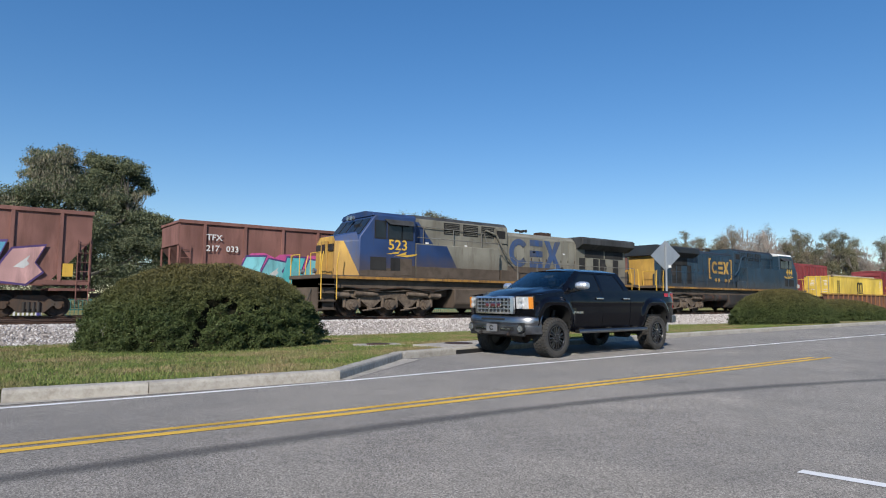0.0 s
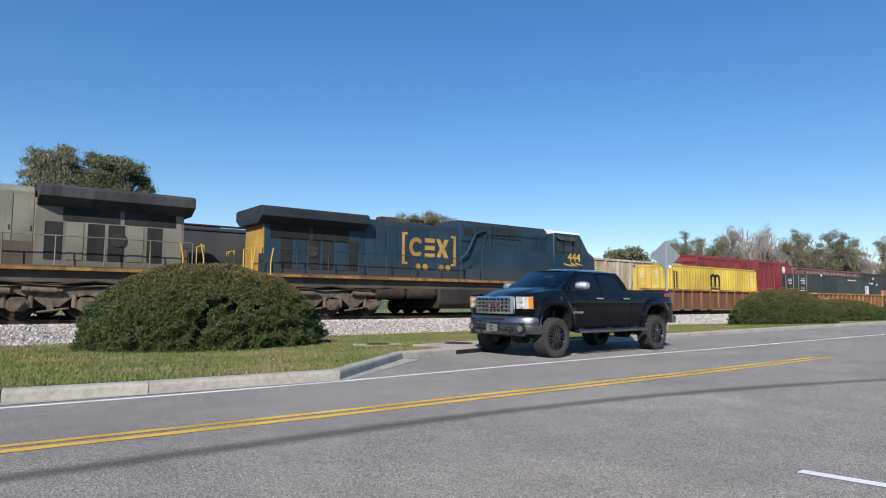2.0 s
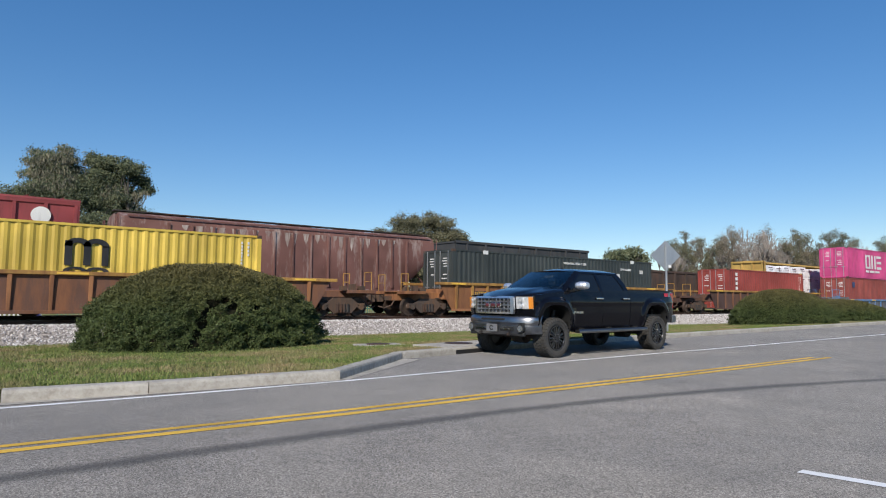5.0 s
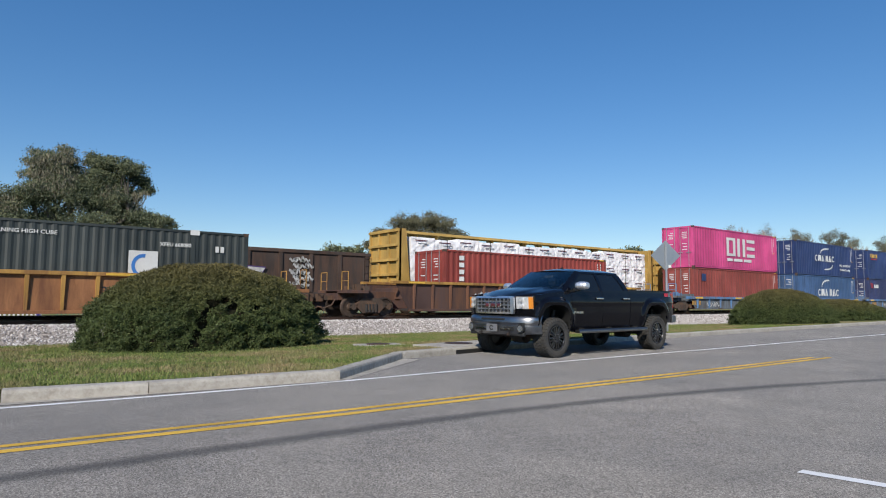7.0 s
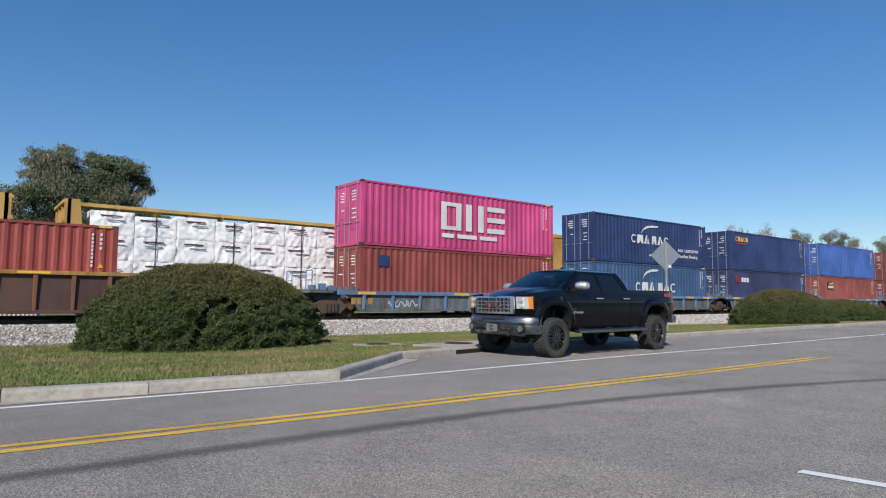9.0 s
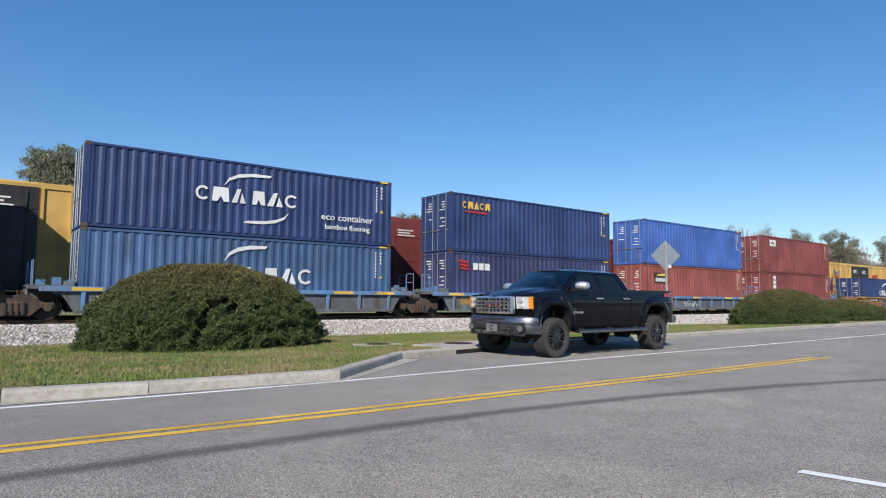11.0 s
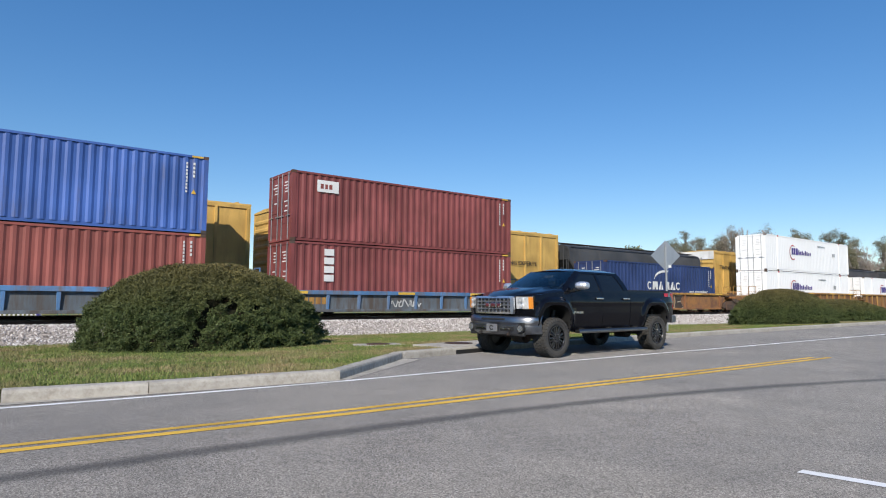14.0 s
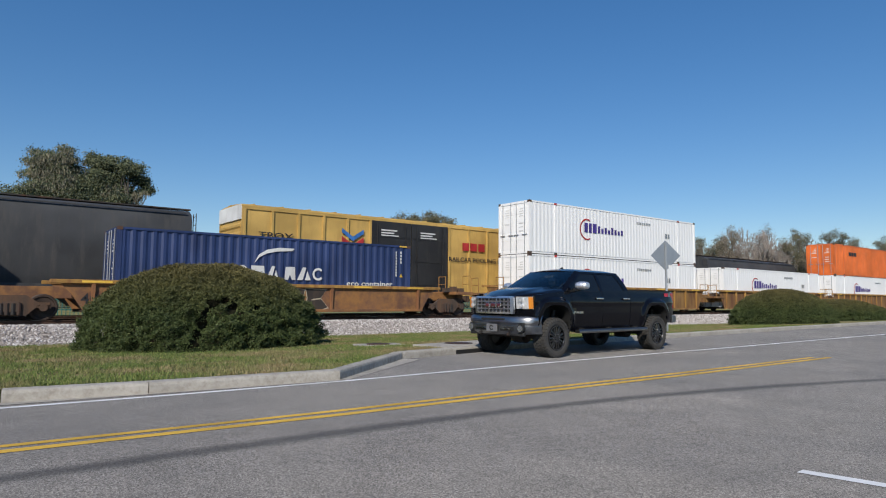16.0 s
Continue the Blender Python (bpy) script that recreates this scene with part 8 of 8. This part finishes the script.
def covered_hopper(label, x, L, top, mat, ribs=0, hatch=True, streak=None):
    """Covered hopper with a rounded body, sloped end sheets and roof hatches."""
    c = far_car("covered_hopper_car", label)
    W = 1.58
    prof = [(-W + 0.1, 1.2), (-W, 1.6), (-W, top - 0.6), (-W + 0.12, top - 0.28), (-W + 0.5, top - 0.08), (0, top), (W - 0.5, top - 0.08), (W - 0.12, top - 0.28), (W, top - 0.6), (W, 1.6), (W - 0.1, 1.2)]
    s = Shape()
    up = [(y, max(z, 2.9)) for y, z in prof]
    s.loft([(0.75, y, max(z, top - 1.1)) for y, z in prof], [(2.9, y, z) for y, z in prof])
    s.along_x(prof, 2.9, L - 2.9)
    s.loft([(L - 2.9, y, z) for y, z in prof], [(L - 0.75, y, max(z, top - 1.1)) for y, z in prof])
    part("body", s, mat, c, smooth=True)
    if ribs:
        rb = shared(("cov_rib", top, mat.name), lambda: Shape().box(-0.045, 0.045, -W - 0.07, -W, 1.35, top - 0.45), mat)
        for i in range(ribs):
            part("side_post", rb, None, c).location = (2.6 + (L - 5.2) * i / (ribs - 1), 0, 0)
    for sy in (-1, 1):
        part("side_sill", Shape().box(0.4, L - 0.4, *sorted((sy * (W - 0.15), sy * (W + 0.02))), 1.05, 1.28), mat, c)
        part("roof_edge", Shape().box(1.0, L - 1.0, *sorted((sy * (W - 0.1), sy * (W - 0.02))), top - 0.25, top - 0.2), mat, c)
    part("running_board", Shape().box(0.6, L - 0.6, -0.75, -0.35, top + 0.02, top + 0.07), M["steel_dark"], c)
    for k in range(5 if hatch else 0):
        part("roof_hatch", Shape().box(2.0 + k * (L - 5) / 4, 3.6 + k * (L - 5) / 4, -0.3, 0.3, top - 0.02, top + 0.1), mat, c, bevel=0.02)
    for k, xx in ((1, 0.3), (-1, L - 0.3)):
        part("end_platform", Shape().box(*sorted((xx, xx + 2.4 * k)), -1.4, 1.4, 1.02, 1.12), mat, c)
        for sy in (-1, 1):
            part("end_post", Shape().rod((xx + 0.5 * k, sy * 1.3, 1.1), (xx + 0.5 * k, sy * 1.3, top - 0.9), 0.045, 6).rod((xx + 0.5 * k, sy * 1.3, 1.1), (xx + 1.9 * k, sy * 1.2, top - 1.6), 0.04, 6), mat, c)
            ladder(c, xx + 0.3 * k, sy * 1.4, 0.6, top - 0.2, mat, axis="y")
        part("brake_wheel", Shape().rod((xx + 0.2 * k, -0.7, 2.2), (xx + 0.15 * k, -0.7, 2.2), 0.28, 14), M["steel_dark"], c)
    for k in range(3):
        p = L * (0.27 + 0.23 * k)
        part("discharge_chute", Shape().loft([(p - 1.3, -1.3, 1.25), (p + 1.3, -1.3, 1.25), (p + 1.3, 1.3, 1.25), (p - 1.3, 1.3, 1.25)], [(p - 0.3, -0.7, 0.4), (p + 0.3, -0.7, 0.4), (p + 0.3, 0.7, 0.4), (p - 0.3, 0.7, 0.4)]), mat, c)
    car_ends(c, L, mat, 2.0)
    roll(c, x, FAR_Y, FAR_V)
    return c


def gondola(label, x, L, top, mat, ribs):
    c = far_car("gondola_car", label)
    W = 1.55
    for sy in (-1, 1):
        part("side_wall", Shape().box(0.3, L - 0.3, *sorted((sy * (W - 0.06), sy * (W - 0.02))), 1.05, top), mat, c)
        part("top_chord", Shape().box(0.25, L - 0.25, *sorted((sy * (W - 0.1), sy * (W + 0.05))), top - 0.05, top + 0.12), mat, c, bevel=0.015)
        part("side_sill", Shape().box(0.3, L - 0.3, *sorted((sy * (W - 0.08), sy * (W + 0.02))), 0.85, 1.1), mat, c)
    for xx in (0.3, L - 0.36):
        e = part("end_wall", Shape().box(xx, xx + 0.06, -W + 0.06, W - 0.06, 1.0, top + 0.1), mat, c)
        for i in range(4):
            part("end_rib", Shape().box(xx - 0.05, xx + 0.11, -W + 0.1, W - 0.1, 1.25 + i * (top - 1.4) / 3.5, 1.37 + i * (top - 1.4) / 3.5), mat, e)
    rb = shared(("gon_post", top, mat.name), lambda: Shape().along_x([(-W - 0.06, 1.1), (-W - 0.06, top - 0.05), (-W + 0.03, top - 0.05), (-W + 0.03, 1.1)], -0.09, 0.09), mat)
    for i in range(ribs):
        part("side_post", rb, None, c).location = (0.5 + (L - 1.0) * i / (ribs - 1), 0, 0)
    part("floor", Shape().box(0.3, L - 0.3, -W + 0.06, W - 0.06, 1.0, 1.08), M["steel_dark"], c)
    for k, xx in ((1, 0.5), (-1, L - 0.5)):
        ladder(c, xx, -W - 0.09, 0.6, top - 0.1, mat)
        part("end_platform", Shape().box(*sorted((xx - 0.3 * k, xx - 0.75 * k)), -1.4, 1.4, 0.95, 1.02), mat, c)
    car_ends(c, L, mat)
    roll(c, x, FAR_Y, FAR_V)
    return c


def centrebeam(label, x, L, packs, seed):
    """Centre-beam flat car with bulkheads and wrapped packs of board."""
    g = np.random.default_rng(seed)
    c = far_car("centrebeam_car", label)
    W, top = 1.5, 4.6
    part("deck", Shape().box(0.3, L - 0.3, -W, W, 1.02, 1.22), M["beam_yellow"], c, bevel=0.015)
    part("side_sill", Shape().along_y([(0.3, 1.02), (L - 0.3, 1.02), (L - 4, 0.62), (4, 0.62)], -W + 0.02, -W + 0.12), M["beam_yellow"], c)
    for k, xx in ((1, 0.35), (-1, L - 0.35)):
        b = part("bulkhead", Shape().box(*sorted((xx, xx + 0.12 * k)), -W, W, 1.2, top), M["beam_yellow"], c)
        for yy in (-W + 0.08, -0.5, 0.5, W - 0.08):
            part("bulkhead_post", Shape().box(*sorted((xx - 0.1 * k, xx + 0.02 * k)), yy - 0.07, yy + 0.07, 1.2, top), M["beam_yellow"], b)
        for z in (1.3, 2.1, 2.9, 3.7, top - 0.12):
            part("bulkhead_rib", Shape().box(*sorted((xx - 0.16 * k, xx)), -W, W, z - 0.06, z + 0.07), M["beam_yellow"], b)
        for sy in (-1, 1):
            part("bulkhead_side", Shape().along_y([(xx, 1.2), (xx + 0.75 * k, 1.2), (xx + 0.42 * k, top), (xx, top)], *sorted((sy * (W - 0.05), sy * W))), M["beam_yellow"], c)
    part("beam_top", Shape().box(0.4, L - 0.4, -0.4, 0.4, top - 0.12, top + 0.03), M["beam_yellow"], c, bevel=0.012)
    n = 15
    for i in range(n + 1):
        px = 0.9 + (L - 1.8) * i / n
        part("beam_post", shared("beam_post", lambda: Shape().box(-0.06, 0.06, -0.12, 0.12, 1.2, 4.5), M["beam_yellow"]), None, c).location = (px, 0, 0)
        part("gusset", shared("gusset", lambda: Shape().along_x([(-0.38, 4.5), (0.38, 4.5), (0.12, 4.1), (-0.12, 4.1)], -0.03, 0.03), M["beam_yellow"]), None, c).location = (px, 0, 0)
    roll(c, x, FAR_Y, FAR_V)
    car_ends(c, L, M["beam_yellow"])
    # wrapped packs in three courses
    p0, p1 = 1.15, L - 1.15
    pw = (p1 - p0) / packs
    lg = thing("wrapped_board_load", "white plastic-wrapped packs of wallboard strapped to the car", "freight load", group="cars of the mixed freight train")
    for row, (z0, z1) in enumerate(((1.24, 2.255), (2.26, 3.255), (3.26, 4.22))):
        for i in range(packs):
            a, b = p0 + i * pw + g.uniform(0, 0.015), p0 + (i + 1) * pw - g.uniform(0, 0.015)
            hh = z1 + (g.uniform(-0.12, 0.05) if row == 2 else 0)
            s, nx, nz = Shape(), 26, 15
            fold = g.uniform(-1, 1)
            for jz in range(nz + 1):
                for ix in range(nx + 1):
                    u, v = ix / nx, jz / nz
                    edge = min(u, 1 - u, v, 1 - v)
                    w = 0.05 * noise.noise((a + u * 3.7, row * 3 + v * 2.3, seed * 1.3)) + 0.03 * noise.noise((a * 3 + u * 9, v * 6, row + seed))
                    crease = noise.noise((a + u * 5 + fold * v * 4, v * 1.5 - fold * u, row * 7 + seed))
                    w += 0.07 * (0.35 - abs(crease)) + 0.03 * (0.3 - abs(noise.noise((a * 2 + u * 8 - fold * v * 7, v * 4, row * 3.1 + seed))))
                    s.v.append((a + (b - a) * u, -1.4 - w + (0.015 if edge == 0 else 0), z0 + (hh - z0) * v))
            for jz in range(nz):
                for ix in range(nx):
                    q = jz * (nx + 1) + ix
                    s.f.append((q, q + 1, q + nx + 2, q + nx + 1))
            s.box(a, b, -1.36, -0.45, z0, hh)
            pk = part("pack", s, M["wrap"], lg, smooth=True)
            tx = Shape()
            for zf in (0.78,):
                t0 = a + (b - a) * g.uniform(0.05, 0.3)
                tx.box(t0, t0 + (b - a) * 0.5, -1.463, -1.455, z0 + (hh - z0) * zf, z0 + (hh - z0) * zf + 0.055)
            part("print_bar", tx, M["wrap_text"], pk)
            t0 = a + (b - a) * g.uniform(0.2, 0.4)
            part("print_bar", Shape().box(t0, t0 + (b - a) * 0.42, -1.463, -1.455, z0 + (hh - z0) * 0.6, z0 + (hh - z0) * 0.6 + 0.05), M["galv"], pk)
            part("strap", Shape().box((a + b) / 2 - 0.02, (a + b) / 2 + 0.02, -1.468, -1.46, z0, hh), M["trim"], pk) if i % 2 else None
    roll(lg, x, FAR_Y, FAR_V)
    return c


def mural(parent, x, z, w, h, cols, seed, y):
    """Broad bubble-letter graffiti: overlapping fat strokes with dark outlines."""
    g = np.random.default_rng(seed)
    n = max(3, int(w / (h * 0.75)))
    for i in range(n):
        cx = x + w * (i + 0.5) / n
        ww = w / n * 0.62
        tilt = g.uniform(-0.25, 0.25) * h
        q = [(cx - ww, z + g.uniform(0, .1) * h), (cx + ww * 0.3, z - g.uniform(0, .08) * h), (cx + ww, z + h * 0.3), (cx + ww * 0.55 + tilt * 0.3, z + h * 0.55), (cx + ww * 0.9 + tilt * 0.5, z + h * g.uniform(.85, 1.1)), (cx - ww * 0.5 + tilt * 0.5, z + h * g.uniform(.9, 1.05)), (cx - ww * 0.8, z + h * 0.5)]
        mid = (sum(p[0] for p in q) / 7, sum(p[1] for p in q) / 7)
        big = [(mid[0] + (a - mid[0]) * 1.12, mid[1] + (b - mid[1]) * 1.12) for a, b in q]
        k = i * 0.0016
        part("graffiti", Shape().along_y(big, y - 0.008 - k, y), M["graf_violet"], parent, "dark graffiti outline")
        part("graffiti", Shape().along_y(q, y - 0.012 - k, y), M[cols[i % len(cols)]], parent, "bright graffiti fill")
        hl = [(mid[0] + (a - mid[0]) * 0.35, mid[1] + (b - mid[1]) * 0.35 + 0.1 * h) for a, b in q[:5]]
        part("graffiti", Shape().along_y(hl, y - 0.014 - k, y), M["graf_white" if i % 2 else cols[(i + 1) % len(cols)]], parent, "graffiti highlight")


h1 = open_hopper("dusty oxide-red open hopper car with graffiti", -11.0, 15.3, 4.0, M["hop_brown"], 9)
mural(h1, 8.6, 1.3, 4.6, 1.35, ["graf_teal", "graf_sky", "graf_sky", "graf_blush"], 5, -1.585)
part("data_panel", Shape().box(14.0, 14.35, -1.6, -1.585, 1.55, 2.05), M["letter_yellow"], h1)
h2 = open_hopper("dusty oxide-red open hopper car with teal graffiti", 6.9, 15.4, 4.0, M["hop_brown"], 8)
lettering("TFX", 0.37, on_side(1.45, -1.6, 3.3), M["letter"], h2, wide=1.05)
lettering("217", 0.37, on_side(1.45, -1.6, 2.82), M["letter"], h2, wide=1.05)
lettering("033", 0.37, on_side(2.32, -1.6, 2.82), M["letter"], h2, wide=1.05)
for k in range(7):
    part("graffiti", Shape().along_y([(3.0 + k * 1.35, 2.0), (4.7 + k * 1.35, 2.0), (4.6 + k * 1.35, 2.66), (4.1 + k * 1.35, 2.86), (3.5 + k * 1.35, 2.82), (3.1 + k * 1.35, 2.55)], -1.588, -1.58), M["graf_pink"], h2, "pink graffiti cloud")
mural(h2, 2.95, 1.32, 10.4, 1.3, ["graf_aqua", "graf_aqua", "graf_teal"], 9, -1.59)
open_hopper("dusty oxide-red open hopper car", 23.3, 15.4, 4.0, M["hop_brown"], 8)
covered_hopper("dark grey round-sided covered hopper car", 40.0, 17.0, 4.0, M["hop_black"])
boxcar("dark red boxcar with sliding doors", 58.2, 14.6, 4.65, M["box_red"], M["box_red"], ribs=8, door_w=3.0)
h5 = open_hopper("stained cream open hopper car with yellow logo", 73.4, 12.4, 3.62, M["hop_white"], 8, 1.5)
for k, polys in enumerate(([[(0.5 + (p - 0.5) * 0.8, q) for p, q in poly] for poly in arc(0.5, 0.5, 0.3, 0.5, 40, 320, 14)], [rect(0.1, 0.9, 0, 0.24), rect(0.1, 0.9, 0.38, 0.62), rect(0.1, 0.9, 0.76, 1)], [[(0, 0), (0.3, 0), (0.5, 0.32), (0.7, 0), (1, 0), (0.68, 0.5), (1, 1), (0.7, 1), (0.5, 0.68), (0.3, 1), (0, 1), (0.32, 0.5)]])):
    s = Shape()
    for poly in polys:
        s.along_y([(7.95 + k * 1.35 + p * 0.62, 2.45 + q * 0.75) for p, q in poly], -1.605, -1.585)
    part("logo", s, M["letter_yellow"], h5, "yellow block logo shape")
mural(h5, 5.5, 1.35, 5.0, 0.8, ["graf_teal", "graf_violet", "graf_pink", "graf_white"], 15, -1.59)
rb = boxcar("dark red boxcar with a white round mark", 87.4, 17.0, 4.6, M["box_red"], M["box_red"], 0.52, 3.2, 7)
part("round_mark", Shape().rod((15.4, -1.6, 3.85), (15.4, -1.585, 3.85), 0.33, 20), M["letter"], rb, "white round mark")
lettering("BA EX", 0.4, on_side(1.5, -1.6, 2.45), M["letter_yellow"], rb, wide=1.0)
mural(rb, 12.6, 1.1, 3.6, 0.8, ["graf_white", "graf_blue"], 19, -1.6)
hp_ = covered_hopper("rust-brown ribbed covered hopper with pale streaks", 104.8, 17.3, 4.35, M["hop_rust"], 14)
lettering("IN TX", 0.5, on_side(2.9, -1.66, 2.42), M["letter"], hp_)
lettering("35 00", 0.5, on_side(2.9, -1.66, 1.95), M["letter"], hp_)
for i in range(22):
    gx, gl = 3.1 + i * 0.5 + (i * 7 % 5) * 0.05, 0.25 + (i * 13 % 7) * 0.09
    part("lime_streak", Shape().along_y([(gx, 3.88), (gx + 0.3, 3.88), (gx + 0.24, 3.88 - gl * 0.6), (gx + 0.16, 3.88 - gl), (gx + 0.05, 3.88 - gl * 0.5)], -1.586, -1.579), M["lime"], hp_, "pale lime streak")
h6 = open_hopper("black open hopper car with graffiti", 122.6, 12.3, 4.05, M["hop_black"], 8, 1.5)
mural(h6, 4.0, 1.3, 6.0, 1.0, ["graf_white", "graf_orange"], 23, -1.59)
gn = gondola("dark brown gondola car with graffiti", 136.6, 21.2, 3.0, M["gon_brown"], 14)
mural(gn, 11.6, 1.25, 3.6, 1.0, ["graf_white", "graf_teal", "graf_orange"], 25, -1.62)
for k in range(5):
    tag_scrawl(gn, 16.5 + (k % 2) * 0.2, 1.3 + k * 0.3, 0.95, 0.3, M["graf_white"], 40 + k, y=-1.62, r=0.04)
centrebeam("yellow centre-beam flat car loaded with white packs", 159.0, 23.6, 13, 3)
centrebeam("yellow centre-beam flat car loaded with white packs", 183.8, 23.6, 13, 4)
boxcar("ochre yellow high boxcar with black doors", 211.0, 19.9, 5.15, M["box_yellow"], M["black"], 0.5, 5.0, 8)
for bx in (231.6, 252.0):
    mb = boxcar("maroon high boxcar with white spray tags", bx, 19.9, 5.2, M["box_maroon"], M["box_maroon"], 0.5, 5.0, 8)
    tag_scrawl(mb, 3.2, 2.8, 0.7, 0.7, M["graf_white"], 71, y=-1.525, r=0.022)
    tag_scrawl(mb, 4.4, 2.9, 0.9, 0.8, M["graf_white"], 72, y=-1.525, r=0.022)
    tag_scrawl(mb, 4.3, 1.9, 1.3, 0.7, M["graf_white"], 73, y=-1.525, r=0.016)
    tag_scrawl(mb, 2.6, 1.3, 1.0, 0.5, M["graf_teal"], 74, y=-1.525, r=0.03)


def pool_car(x, label, text=(1.1, 3.55), mark=5.4, cap=None):
    c = boxcar(label, x, 19.9, 5.12, M["box_yellow"], M["black"], 0.485, 5.05, 6, cap=cap)
    lettering("TBOX", 0.42, on_side(text[0], -1.605, text[1]), M["black"], c, wide=1.5)
    s = Shape()
    for poly in ([(0, .45), (.5, 0), (1, .45), (1, .75), (.5, .3), (0, .75)],):
        s.along_y([(mark + a * 1.25, 3.25 + b * 0.9) for a, b in poly], -1.61, -1.6)
    part("chevron_logo", s, M["redlogo"], c, "red chevron logo")
    s = Shape().along_y([(mark + a * 1.25, 3.7 + b * 0.9) for a, b in ((0.0, .45), (.5, 0), (1, .45), (1, .7), (.5, .25), (0, .7))], -1.61, -1.6)
    part("chevron_logo", s, M["bluelogo"], c, "blue chevron logo")
    for k in range(3):
        part("logo", Shape().box(13.2 + k * 0.6, 13.68 + k * 0.6, -1.612, -1.6, 3.6, 4.05), M["redlogo"], c, "red block logo")
    lettering("RAILCAR POOLING EXPERTS", 0.36, on_side(12.2, -1.605, 2.95), M["black"], c, wide=1.15)
    return c


pool_car(272.4, "ochre yellow high boxcar with black doors")
pd = pool_car(293.0, "ochre yellow high boxcar with black doors and graffiti", (1.3, 2.35), 2.6)
lettering("62 81", 0.45, on_side(1.5, -1.605, 1.75), M["black"], pd, wide=1.4)
mural(pd, 0.5, 2.1, 1.5, 1.3, ["graf_violet", "hop_black"], 51, -1.6)
mural(pd, 0.6, 1.0, 4.2, 0.6, ["graf_violet", "graf_teal", "hop_black"], 52, -1.6)
hk = covered_hopper("dark grey covered hopper car with white markings", 312.9, 17.5, 4.62, M["hop_black"])
lettering("CABX", 0.42, on_side(2.9, -1.6, 2.35), M["letter"], hk)
lettering("70021", 0.42, on_side(2.9, -1.6, 1.8), M["letter"], hk)
pool_car(331.5, "ochre yellow high boxcar with black doors and white end", cap=M["white"])
covered_hopper("dark grey covered hopper car", 352.0, 17.5, 4.62, M["hop_black"])
covered_hopper("dark grey covered hopper car", 370.3, 17.5, 4.62, M["hop_black"])

# ---------- behind the tracks ----------
fence = thing("picket_fence", "white picket fence with blue posts, continued in teal bars", "fence")
M["fence_white"] = paint("white_fence_paint", (0.8, 0.8, 0.8), 0.6, fade=0.08)
M["fence_blue"] = paint("blue_post_paint", (0.08, 0.07, 0.3), 0.6)
M["fence_teal"] = paint("teal_fence_paint", (0.04, 0.17, 0.15), 0.6)
for y in (0.35, 0.95):
    part("rail", Shape().box(-6, 3.8, -0.02, 0.02, y, y + 0.09), M["fence_white"], fence)
    part("rail", Shape().box(4.4, 46, -0.02, 0.02, y, y + 0.07), M["fence_teal"], fence, "teal rail")
pk = Shape().box(-0.055, 0.055, -0.045, -0.022, 0.05, 1.15).mesh("picket")
pk.materials.append(M["fence_white"])
pk2 = Shape().box(-0.02, 0.02, -0.045, -0.022, 0.05, 1.0).mesh("bar")
pk2.materials.append(M["fence_teal"])
for i in range(240):
    x = -6 + i * 0.216
    if x < 3.8:
        part("picket", pk, None, fence).location = (x, 0, 0)
    elif x > 4.4:
        part("bar", pk2, None, fence).location = (x, 0, 0)
for i in range(5):
    part("post", Shape().box(-6.08 + i * 2.4, -5.92 + i * 2.4, -0.1, 0.06, -0.2, 1.35), M["fence_blue"], fence, "blue post")
fence.matrix_basis = pose(0, 44, verge_z(0, 44))


# ---------- what moves ----------
def motions():
    for ob, x, y, z, turn, v in MOVING:
        walk(ob, [(t, pose(x - v * t, y, z, 0, 0, turn)) for t in (0.0, 8.0, 16.0)])
    for ob, r, v in WHEELS:
        spot = ob.location.copy()
        step = 1.0 / FPS
        sign = -1 if not ob.get("reversed") else 1
        walk(ob, [(i * step, Matrix.Translation(spot) @ Euler((0, sign * v / r * i * step, 0)).to_matrix().to_4x4()) for i in range(int(16 * FPS) + 1)])


motions()
